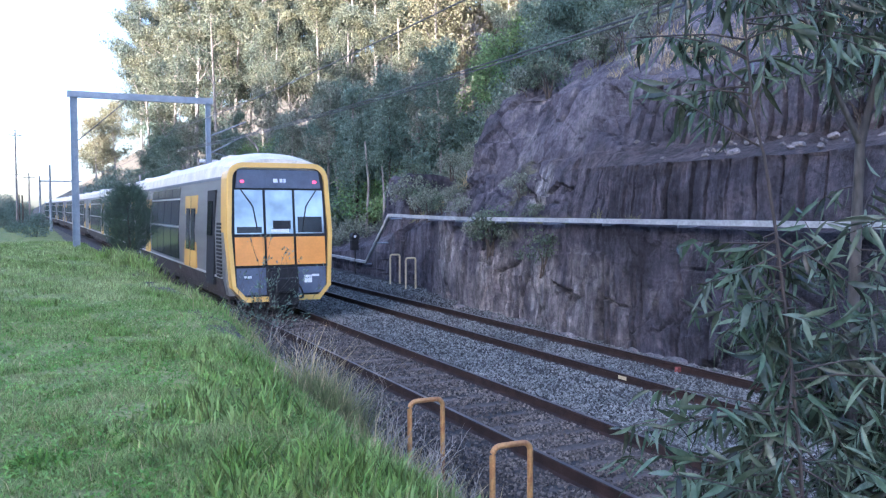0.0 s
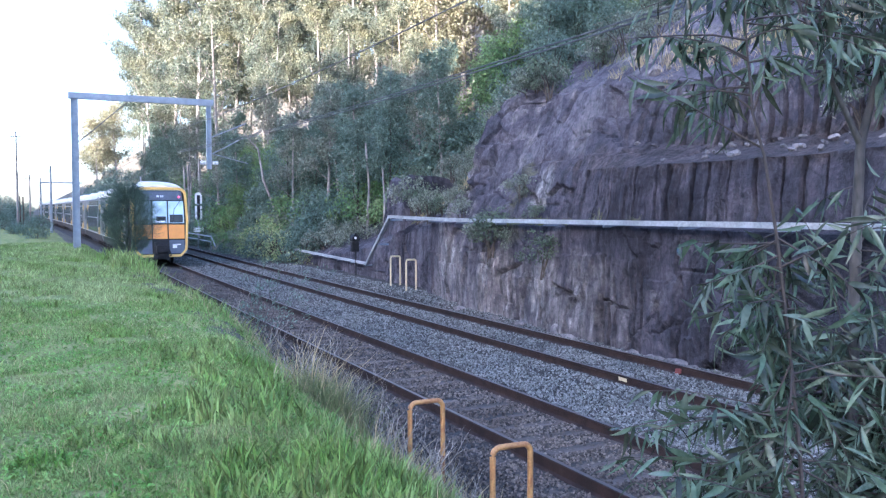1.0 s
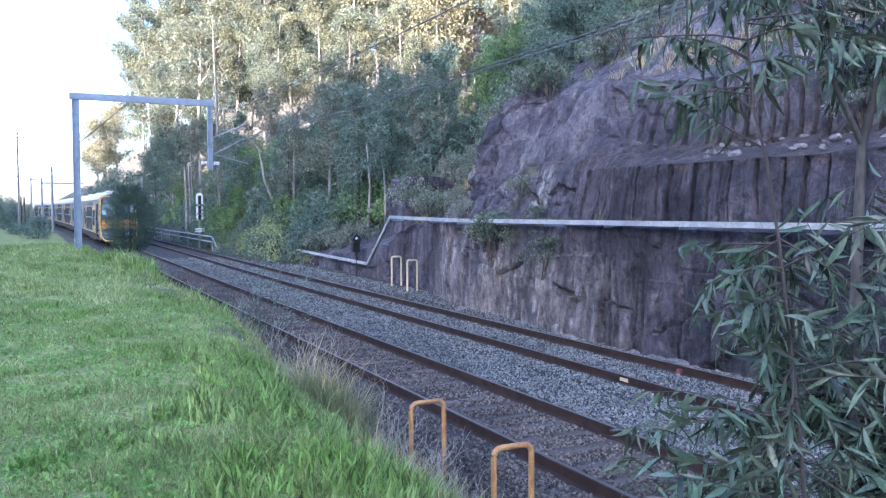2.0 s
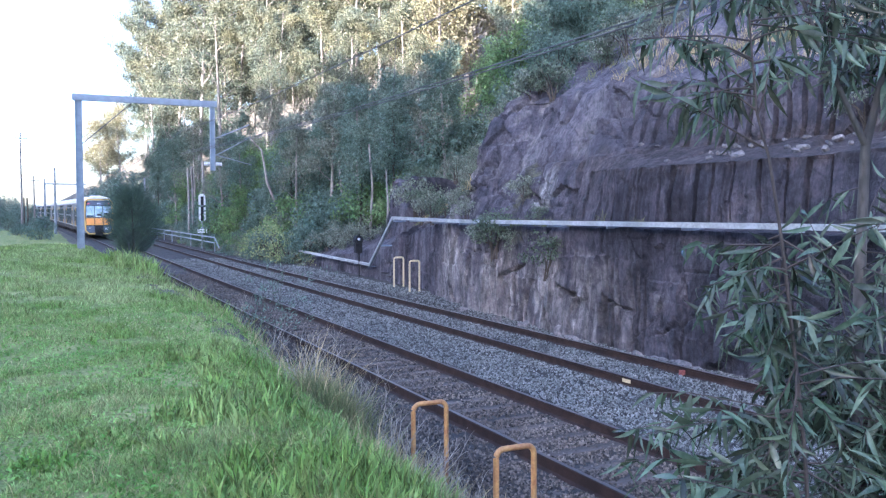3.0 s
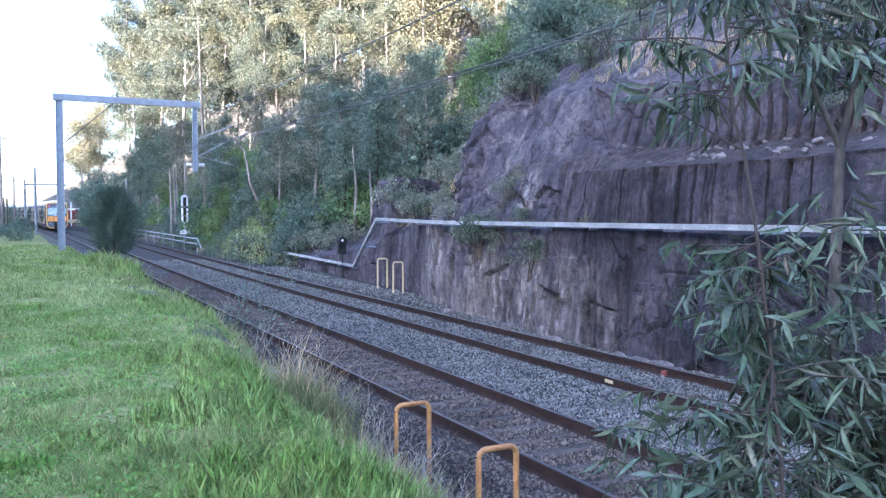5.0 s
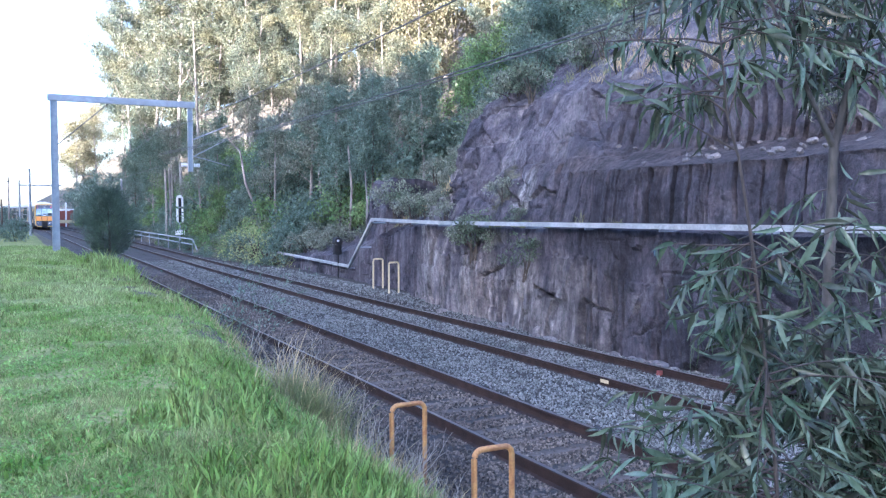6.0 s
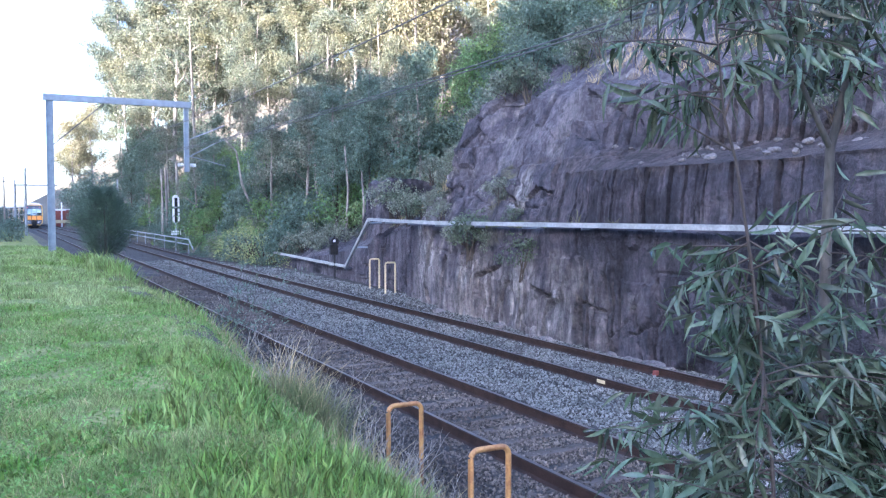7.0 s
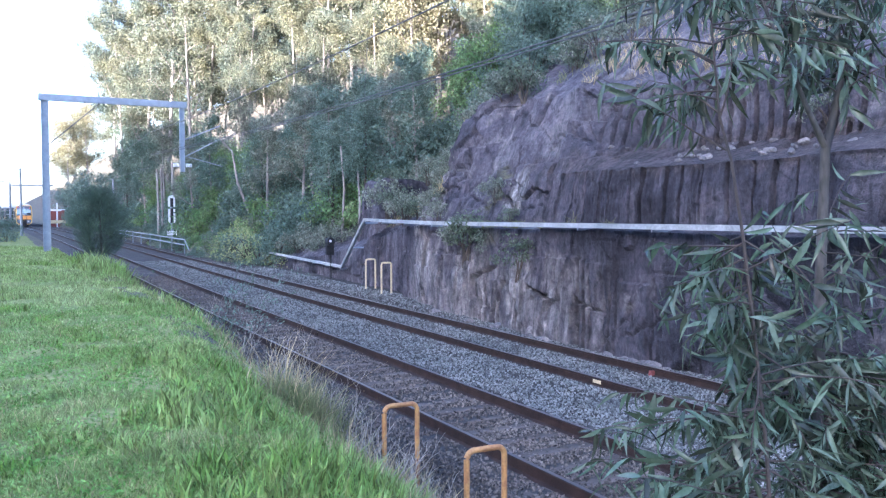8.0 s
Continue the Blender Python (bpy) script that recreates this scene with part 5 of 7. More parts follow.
fresh = [tree("green_tree", "bushy bright green tree on top of the cutting", 8.0, 0.12, 2.7, 70, M_BARK_DARK, M_LEAF_FRESH, 1.0, 120, 0.2, group="trees on top of the cutting", limbs=13),
         tree("green_tree", "bushy dark green tree on top of the cutting", 9.5, 0.12, 3.0, 71, M_BARK_DARK, M_LEAF_DARK, 1.1, 120, 0.22, group="trees on top of the cutting", limbs=13)]
scatter(fresh, [(9.0, 68, 0, 0.55), (10.8, 77, 0, 0.75), (9.8, 86, 0, 0.75), (12.2, 71, 0, 0.8), (9.9, 61, 1, 0.55), (11.6, 66, 0, 0.7), (9.0, 97, 0, 0.85), (13.0, 82, 0, 0.9), (13.4, 61, 1, 0.7), (10.8, 54, 1, 0.55), (15.0, 35.5, 0, 0.9), (16.8, 33.0, 1, 0.9), (14.2, 31.5, 1, 0.7), (19.0, 37.0, 1, 1.0), (18.5, 30.0, 1, 0.9), (22.5, 40.0, 1, 1.1), (21.0, 34.5, 0, 1.0), (25.0, 36.0, 1, 1.1), (20.5, 26.0, 1, 0.9),
                (27.0, 43.0, 1, 1.1), (30.0, 39.0, 0, 1.2), (33.0, 46.0, 1, 1.1), (25.5, 30.0, 1, 1.0), (17.0, 41.5, 0, 0.8), (23.0, 45.0, 0, 0.9), (36.0, 42.0, 1, 1.2), (30.0, 49.0, 1, 1.0)], 9)

rng0 = random.Random(7)
spots = []
# row of tall gums beside the line, then deeper rows on the slope
for x, y, k, s in ((10.9, 118, 0, 1.05), (12.6, 127, 1, 1.08), (11.0, 140, 2, 1.1), (11.5, 106, 3, 1.0), (14.5, 98, 0, 1.0), (13.0, 152, 1, 1.1), (16.5, 112, 2, 1.0),
                   (18.0, 92, 3, 0.92), (15.6, 84, 1, 0.86), (20.5, 103, 0, 0.95), (22.0, 84, 2, 0.86), (25.0, 96, 3, 0.9), (12.0, 165, 3, 1.1), (18.5, 134, 0, 1.0),
                   (24.0, 120, 1, 1.0), (28.5, 104, 2, 0.9), (30.0, 86, 0, 0.82), (21.0, 74, 3, 0.74), (27.0, 72, 1, 0.72), (34.0, 92, 3, 0.85), (32.0, 76, 2, 0.74),
                   (38.0, 82, 1, 0.8), (36.0, 66, 0, 0.7), (43.0, 74, 2, 0.78), (17.0, 160, 2, 1.05), (14.0, 182, 0, 1.05), (46.0, 90, 3, 0.8), (40.0, 100, 0, 0.85), (30.0, 125, 3, 0.95)):
    spots.append((x, y, k, s))
for k in range(30):
    y = rng0.uniform(72, 135)
    spots.append((rng0.uniform(17, 62) * (0.75 + 0.004 * (y - 70)), y, rng0.randrange(4), rng0.uniform(0.6, 0.85)))
for x, y, k, s in ((19.0, 58.0, 1, 0.5), (23.5, 61.0, 3, 0.55), (15.5, 60.0, 0, 0.48), (27.0, 56.0, 2, 0.5), (20.5, 67.0, 2, 0.58), (17.8, 74.0, 0, 0.6), (14.0, 78.0, 3, 0.6), (12.0, 92.0, 2, 0.75)):
    spots.append((x, y, k, s))
scatter(gums, spots, 1)
scatter(golds, [(26, 62, 0, 1.0), (30, 58, 1, 0.95), (33, 63, 0, 0.95), (37, 58, 1, 0.9), (24, 67, 1, 0.9), (41, 64, 0, 0.9), (45, 62, 1, 0.9), (29, 67, 0, 0.9), (34, 54, 1, 0.8), (28, 53, 0, 0.75),
                (22, 58, 1, 0.8), (39, 52, 0, 0.8), (44, 55, 0, 0.8), (50, 66, 1, 0.9), (8.5, 235, 0, 1.3), (11, 250, 1, 1.3), (14, 240, 1, 1.3)], 2)
scatter(darks, [(9.4, 42, 0, 0.52), (10.8, 46, 1, 0.58), (12.8, 41, 2, 0.46), (14.6, 47, 0, 0.55), (12.2, 53, 1, 0.6), (9.6, 55, 2, 0.52), (16.5, 54, 2, 0.5), (11.2, 62, 0, 0.62), (14.5, 64, 1, 0.6),
                (9.0, 69, 1, 0.55), (12.6, 73, 2, 0.62), (10.2, 82, 0, 0.7), (13.0, 88, 1, 0.7), (18.5, 44, 1, 0.45), (17.0, 38, 2, 0.42), (9.4, 94, 2, 0.7), (15.0, 36, 0, 0.42), (13.6, 58, 0, 0.62),
                (17.5, 66, 2, 0.6), (8.8, 104, 1, 0.7), (10.4, 50, 2, 0.55), (8.8, 120, 0, 0.75), (9.0, 135, 1, 0.75), (11.6, 43.5, 1, 0.62), (10.2, 39.5, 0, 0.5), (12.0, 37.0, 1, 0.5), (19.5, 52, 1, 0.5), (8.9, 76, 2, 0.6), (10.2, 112, 0, 0.9), (11.0, 124, 1, 0.95), (11.8, 136, 0, 1.0), (14.0, 142, 2, 0.9), (12.2, 150, 1, 1.05), (12.6, 138, 1, 1.15), (13.5, 118, 2, 1.1), (12.8, 128, 2, 1.15), (14.6, 108, 1, 1.0)], 3)

UNDER = "shrubs under the trees"
shrubs = [bush("shrub", "dense dark green shrub under the trees", 1.7, 2.3, 80, M_LEAF_DARK, 26, 110, 0.17, 0.6, group=UNDER),
          bush("shrub", "fresh green spreading shrub on the slope", 1.8, 2.0, 81, M_LEAF_FRESH, 26, 110, 0.17, 0.6, group=UNDER),
          bush("shrub", "grey-green shrub with pale leaf tips beside the track", 1.5, 1.7, 82, M_LEAF_PALE, 22, 90, 0.14, 0.5, group=UNDER)]
rs = random.Random(17)
spots = []
for k in range(150):
    y = rs.uniform(37, 110)
    x = 8.2 + abs(rs.gauss(0, 1)) * 6 + rs.uniform(0, 1.5)
    if y < 44:
        x += 1.2
    kind = 0 if rs.random() < 0.62 else (1 if rs.random() < 0.55 else 2)
    spots.append((x, y, kind, rs.uniform(0.75, 1.5)))
for x, y in ((7.9, 52.0), (7.8, 47.5), (8.3, 44.0), (8.0, 57.0), (8.4, 41.5), (7.9, 62.5), (8.7, 39.5)):
    spots.append((x, y, 2, rs.uniform(0.7, 1.0)))
for k in range(60):
    y = rs.uniform(44, 135)
    spots.append((float(line_x(y)) + rs.uniform(7.1, 8.3), y, rs.choice((0, 0, 2, 1)), rs.uniform(0.45, 0.8)))
for k in range(44):
    y = rs.uniform(34.5, 80)
    spots.append((float(line_x(y)) + rs.uniform(6.35, 7.3), y, rs.choice((0, 2, 2)), rs.uniform(0.2, 0.42)))
# mostly the grey-green kind, whose colour stands for blue-grey shade on this slope
for k in range(46):
    y = rs.uniform(23.5, 38)
    lo = 8.4 + 0.16 * abs(y - 31)
    spots.append((lo + rs.uniform(0.2, 6.0), y, rs.choice((0, 2, 2, 2, 1)), rs.uniform(0.3, 0.75)))
for k in range(16):
    y = rs.uniform(8, 24)
    spots.append((rs.uniform(13.0, 18.0), y, rs.choice((0, 2, 2)), rs.uniform(0.3, 0.7)))
for k in range(36):
    y = rs.uniform(105, 205)
    spots.append((float(line_x(y)) + rs.uniform(7.6, 12.0), y, rs.choice((0, 0, 1)), rs.uniform(0.8, 1.5)))
scatter(shrubs, spots, 4)

pale_shrub = bush("pale_shrub", "sparse shrub with whitish leaf tips beside the far track", 1.2, 1.9, 85, M_SEED, 34, 20, 0.10, 0.34, group="pale shrubs by the track", stems=14)
for k, (x, y, q) in enumerate(((7.1, 50.0, 1.5), (7.0, 47.2, 1.2), (7.3, 53.5, 1.4), (7.2, 44.6, 0.9), (7.5, 57.5, 1.1))):
    m = pose(x, y, float(surface(x, y)) - 0.1, 0, 0, 70 * k)
    c = pale_shrub if k == 0 else copy_thing(pale_shrub, m)
    c.matrix_basis = m @ Matrix.Scale(q, 4)

small = [bush("cliff_shrub", "small ragged shrub rooted in a crack of the rock wall", 0.6, 0.8, 90, M_LEAF_CLIFF, 16, 60, 0.075, 0.22, group="shrubs on the rock wall", stems=5, droop=0.5),
         bush("cliff_shrub", "pale grey-green shrub on a ledge of the rock", 0.8, 0.9, 91, M_LEAF_PALE, 16, 80, 0.09, 0.25, group="shrubs on the rock wall", stems=5, droop=0.5)]
cliffspots = [(6.0, 21.3, 1.75, 0, 1.4), (6.15, 20.6, 1.75, 1, 0.75), (5.95, 18.4, 1.45, 0, 1.15), (6.1, 21.9, 1.9, 1, 0.9), (8.75, 22.4, 6.5, 0, 1.7), (8.9, 23.6, 6.6, 1, 1.2), (6.75, 20.9, 3.3, 1, 0.7), (5.95, 21.2, 1.95, 0, 1.3), (7.4, 28.6, 2.7, 1, 1.1), (7.9, 30.6, 2.8, 0, 1.4), (7.3, 27.2, 2.8, 0, 0.9), (8.4, 32.4, 3.0, 1, 1.5), (7.2, 25.9, 3.0, 1, 0.7), (7.2, 21.3, 3.1, 1, 0.5), (9.0, 33.0, 3.9, 0, 1.4),
              (9.6, 31.0, 4.4, 1, 1.0), (7.9, 29.2, 2.75, 0, 0.8), (10.5, 26.0, 6.2, 1, 1.2), (6.3, 19.4, 2.6, 0, 0.6), (11.5, 28.5, 5.6, 0, 1.3), (12.0, 24.5, 7.6, 1, 1.4), (8.8, 26.8, 4.5, 1, 0.7),
              (11.0, 20.0, 8.2, 1, 1.0), (13.0, 17.0, 9.6, 0, 1.5), (12.5, 13.0, 9.3, 1, 1.3), (8.6, 36.0, 1.9, 0, 1.0), (6.45, 24.0, 2.7, 1, 0.7), (11.0, 15.5, 8.0, 0, 1.1), (8.4, 11.0, 4.6, 1, 0.8), (12.8, 30.0, 6.3, 0, 1.5)]
rs = random.Random(5)
for k in range(26):
    y, s = rs.uniform(21.5, 27.5), rs.uniform(4.6, 6.9)
    if y < 23.4:
        s = rs.uniform(5.9, 7.0)
    x, z = cliff_point(y, s)
    cliffspots.append((x + 0.05, y, z, k % 2, rs.uniform(0.6, 1.4)))
for k in range(22):
    y, sv = rs.uniform(24.9, 27.2), rs.uniform(2.2, 4.9)
    x, z = cliff_point(y, sv)
    cliffspots.append((x + 0.08, y, z, k % 2, rs.uniform(0.35, 0.85)))
used = set()
for x, y, z, k, s in cliffspots:
    m = pose(x, y, z, 0, 0, rs.uniform(0, 360))
    if k in used:
        c = copy_thing(small[k], m)
    else:
        used.add(k)
        c = small[k]
        c.matrix_basis = m
    c.scale = (s, s, s)
greens = [bush("shrub", "bright dense green shrub on top of the cutting", 2.0, 2.6, 95, M_LEAF_FRESH, 34, 120, 0.15, 0.6, group="shrubs on top of the cutting"),
          bush("shrub", "dark dense green shrub on top of the cutting", 2.2, 3.0, 96, M_LEAF_DARK, 34, 120, 0.17, 0.65, group="shrubs on top of the cutting")]
scatter(greens, [(14.0, 32.5, 1, 1.0), (15.5, 35.5, 0, 1.0), (13.0, 28.5, 1, 0.8), (16.0, 29.5, 0, 0.9), (17.5, 33.0, 1, 1.3), (19.5, 28.0, 1, 1.2), (18.0, 37.0, 1, 1.3), (14.5, 37.5, 1, 1.0),
                 (17.5, 20.0, 1, 1.1), (21.0, 33.0, 0, 1.3), (19.0, 15.0, 1, 1.2), (16.0, 11.0, 1, 1.0), (21.0, 22.0, 1, 1.3), (22.0, 9.0, 1, 1.3), (17.0, 5.0, 0, 1.0), (24.5, 37.0, 1, 1.5)], 6)


def needle_bush():
    """The dark feathery tree standing on the bank before the mast."""
    t = thing("needle_tree", "dark feathery needle-leaved bush standing on the grass bank", "bush", at=(-3.08, 31.0, float(ground_z(-3.08, 31.0)) + 0.52))
    rng = random.Random(31)
    nr = np.random.default_rng(31)
    bm = bmesh.new()
    add_tube(bm, [(0, 0, -1.3), (0.05, 0.02, 1.0), (0, 0.05, 3.0)], [0.10, 0.07, 0.02], 7, cap=False)
    part("trunk", bm, M_BARK_DARK, t)
    n = 11000
    h = nr.uniform(0.0, 1.0, n) ** 0.85
    a = nr.uniform(0, 2 * np.pi, n)
    prof = np.interp(h, [0, 0.15, 0.4, 0.65, 0.85, 1], [0.55, 1.0, 1.3, 1.25, 0.95, 0.35])
    lump = 0.92 * (1 + 0.18 * np.sin(3 * a + 6 * h) + 0.22 * np.sin(7 * a - 11 * h) + 0.12 * np.sin(13 * a + 19 * h))
    q = nr.uniform(0.1, 1.0, n) ** 0.5
    P = np.stack([prof * lump * q * np.cos(a), prof * lump * q * np.sin(a), 0.25 + 3.65 * h], 1)
    d = unit(np.stack([np.cos(a), np.sin(a), 0.9 + 0.5 * nr.normal(size=n)], 1) + 0.5 * nr.normal(size=(n, 3)))
    s = unit(np.cross(d, nr.normal(size=(n, 3))))
    L = nr.uniform(0.2, 0.85, (n, 1))
    w = 0.008
    V = np.stack([P - s * w, P + s * w, P + d * L], 1).reshape(-1, 3)
    mesh_object("foliage", V, np.arange(3 * n).reshape(-1, 3), M_NEEDLE, t)
    t.scale = (0.66, 0.66, 0.62)


needle_bush()
b = bush("shrub", "dark green bush beside the distant track", 3.2, 4.2, 99, M_LEAF_DARK, 40, 110, 0.26, 0.9, group=UNDER)
b.scale = (0.60, 0.60, 0.56)
b.location = (-5.95, 86.0, float(ground_z(-5.95, 86.0)) - 0.1)
for x, y, s in ((-8.0, 100.0, 0.35), (-9.8, 125.0, 0.6), (-10.8, 160.0, 1.0), (-12.5, 200.0, 1.4), (-8.6, 225.0, 1.0), (12.0, 205.0, 2.0), (9.5, 222.0, 1.8)):
    c = copy_thing(b, pose(x, y, float(ground_z(x, y)) - 0.1, 0, 0, x * 40))
    c.scale = (s, s, s)


# ---- the near gum sapling ----
def leaf_blade(curve, width, length, fold):
    """A sickle-shaped gum leaf along +y, drooping in -z; vertices and faces."""
    V, F = [], []
    st = [(0.0, 0.05), (0.14, 0.55), (0.34, 1.0), (0.58, 0.86), (0.8, 0.46), (1.0, 0.02)]
    for q, w in st:
        x = curve * q * q * length
        z = -0.22 * q * q * length
        for s in (-1, 0, 1):
            V.append((x + s * w * width / 2, q * length, z + (abs(s) * fold * width * w)))
    for k in range(len(st) - 1):
        for s in (0, 1):
            i = 3 * k + s
            F.append((i, i + 1, i + 4, i + 3))
    return V, F


def sapling():
    rng = random.Random(77)
    t = thing("gum_sapling", "young eucalyptus sapling with long drooping grey-green leaves", "sapling")
    stems = [
        ([(-3.68, 1.80, 0.75), (-3.65, 1.82, 1.66), (-3.63, 1.82, 1.88), (-3.61, 1.82, 2.21), (-3.60, 1.83, 2.47), (-3.58, 1.84, 2.76), (-3.57, 1.84, 3.02)], [0.03, 0.026, 0.024, 0.021, 0.0195, 0.0175, 0.0155]),
        ([(-3.57, 1.84, 3.02), (-3.54, 1.83, 3.15), (-3.50, 1.82, 3.33), (-3.43, 1.80, 3.60), (-3.40, 1.84, 3.95)], [0.0152, 0.0125, 0.0095, 0.007, 0.003]),
        ([(-3.57, 1.84, 3.02), (-3.67, 1.84, 3.16), (-3.74, 1.88, 3.34), (-3.80, 1.92, 3.52), (-3.86, 1.96, 3.80)], [0.0115, 0.0085, 0.007, 0.0055, 0.002]),
        ([(-3.97, 1.66, 0.85), (-4.00, 1.66, 1.79), (-4.01, 1.68, 2.12), (-4.03, 1.71, 2.44), (-4.06, 1.73, 2.73), (-4.08, 1.76, 2.96), (-4.11, 1.78, 3.09), (-4.13, 1.79, 3.32), (-4.14, 1.81, 3.60)],
         [0.008, 0.0065, 0.006, 0.0055, 0.005, 0.0045, 0.004, 0.003, 0.0015]),
    ]
    part("trunk", add_tube(bmesh.new(), *stems[0], 9, cap=False), M_BARK_SAP, t, "smooth grey main stem", smooth=True)
    for s in stems[1:]:
        part("stem", add_tube(bmesh.new(), *s, 7, cap=False), M_BARK_SAP if s is not stems[3] else M_TWIG, t, smooth=True)

    def along(pts, q):
        f = q * (len(pts) - 1)
        k = min(len(pts) - 2, int(f))
        return Vector(pts[k]).lerp(Vector(pts[k + 1]), f - k)

    right, ahead = Vector((0.897, -0.443, 0)), Vector((0.443, 0.897, 0))
    twigs = []   # start, direction, length, leaves
    main, fr, fl, thin = [s[0] for s in stems]
    # lower skirt of foliage round both stems
    for k in range(52):
        q = 0.26 + 0.36 * rng.random()
        p = along(main, q)
        d = right * rng.uniform(-1.0, 0.8) + ahead * rng.uniform(-0.45, 0.5) + Vector((0, 0, rng.uniform(-0.35, 0.35)))
        twigs.append((p, d, rng.uniform(0.25, 0.62), 16))
    for k in range(74):
        q = 0.06 + 0.46 * rng.random()
        p = along(thin, q)
        d = right * rng.uniform(-0.9, 0.7) + ahead * rng.uniform(-0.7, 0.9) + Vector((0, 0, rng.uniform(-0.6, 0.35)))
        twigs.append((p, d, rng.uniform(0.2, 0.5) * (1.2 if q < 0.33 else 0.85), 13))
    for k in range(62):
        p = along(main, 0.12 + 0.5 * rng.random())
        d = right * rng.uniform(0.0, 1.0) + ahead * rng.uniform(-0.6, 0.3) + Vector((0, 0, rng.uniform(-0.4, 0.3)))
        twigs.append((p, d, rng.uniform(0.15, 0.45), 17))
    for k in range(16):
        p = along(thin, 0.05 + 0.25 * rng.random())
        d = -right * rng.uniform(0.5, 1.0) + ahead * rng.uniform(-0.1, 0.6) + Vector((0, 0, rng.uniform(-0.25, 0.15)))
        twigs.append((p, d, rng.uniform(0.35, 0.6), 17))
    # leafy side shoots before the main stem
    for k in range(34):
        p = along(main, 0.10 + 0.52 * rng.random())
        d = right * rng.uniform(-0.8, 0.8) - ahead * rng.uniform(0.3, 1.0) + Vector((0, 0, rng.uniform(-0.3, 0.4)))
        twigs.append((p, d, rng.uniform(0.12, 0.28), 12))
    # mid right
    for k in range(14):
        p = along(main, 0.62 + 0.3 * rng.random())
        d = right * rng.uniform(-0.4, 1.0) + ahead * rng.uniform(-0.5, 0.5) + Vector((0, 0, rng.uniform(-0.2, 0.4)))
        twigs.append((p, d, rng.uniform(0.2, 0.4), 7))
    # upper crown
    for src, n, left in ((thin, 26, 1.0), (fl, 30, 0.8), (fr, 42, 0.5)):
        for k in range(n):
            q = (0.74 + 0.26 * rng.random()) if src is thin else rng.uniform(0.3, 1.0)
            p = along(src, q)
            d = right * rng.uniform(-1.0, 0.75) * (1.0 if left > 0.6 else 0.8) + ahead * rng.uniform(-0.4, 0.5) + Vector((0, 0, rng.uniform(-0.2, 0.9)))
            twigs.append((p, d, rng.uniform(0.12, 0.40), 9))
    twigs.append((Vector((-4.10, 1.76, 2.99)), Vector((-4.42, 1.93, 3.22)) - Vector((-4.10, 1.76, 2.99)), 0.42, 14))
    spots = []
    for p, d, ln, n in twigs:
        d = d.normalized()
        e = d.copy()
        pts = [p]
        for k in range(4):
            e = (e + Vector((rng.uniform(-0.15, 0.15), rng.uniform(-0.15, 0.15), rng.uniform(-0.22, 0.05)))).normalized()
            pts.append(pts[-1] + e * ln / 4)
        part("twig", tube(pts, [0.0034, 0.0027, 0.0021, 0.0016, 0.0009], 4), M_TWIG, t)
        n = int(n * 1.6)
        for k in range(n):
            q = 0.22 + 0.78 * (k + rng.random()) / n
            spots.append((along(pts, min(1, q)), e.copy()))
    variants = [leaf_blade(c, w, 1.0, f) for c, w, f in ((0.12, 0.165, 0.25), (-0.22, 0.14, 0.2), (0.34, 0.175, 0.3), (-0.1, 0.195, 0.15), (0.05, 0.13, 0.3), (-0.4, 0.16, 0.2))]
    meshes = []
    for V, F in variants:
        me = bpy.data.meshes.new("leaf")
        me.from_pydata(V, [], F)
        me.materials.append(M_LEAF_SAP)
        me.polygons.foreach_set("use_smooth", [True] * len(F))
        meshes.append(me)
    rng.shuffle(spots)
    JV, JF = [], []
    for k, (p, e) in enumerate(spots):
        high = p.z > 2.95
        if high:
            d = (e * 0.25 + Vector((rng.uniform(-0.5, 0.5), rng.uniform(-0.5, 0.5), rng.uniform(-1.3, 0.15)))).normalized()
        else:
            d = (e * 0.3 + Vector((rng.uniform(-1, 1), rng.uniform(-1, 1), rng.uniform(-1.4, 0.3)))).normalized()
        rot = d.to_track_quat("Y", "Z") @ Euler((0, rng.uniform(-2.2, 2.2), 0)).to_quaternion()
        ln = rng.uniform(0.05, 0.122)
        m = Matrix.LocRotScale(p, rot, (ln, ln, ln))
        v = rng.randrange(6)
        if k < 300:
            ob = new("leaf", meshes[v])
            ob.parent = t
            ob.matrix_basis = m
        else:
            base = len(JV)
            JV += [tuple(m @ Vector(c)) for c in variants[v][0]]
            JF += [tuple(base + i for i in f) for f in variants[v][1]]
    rest = mesh_object("foliage", JV, JF, M_LEAF_SAP2, t, smooth=True)
    tagged(rest, kind="stuff")


sapling()


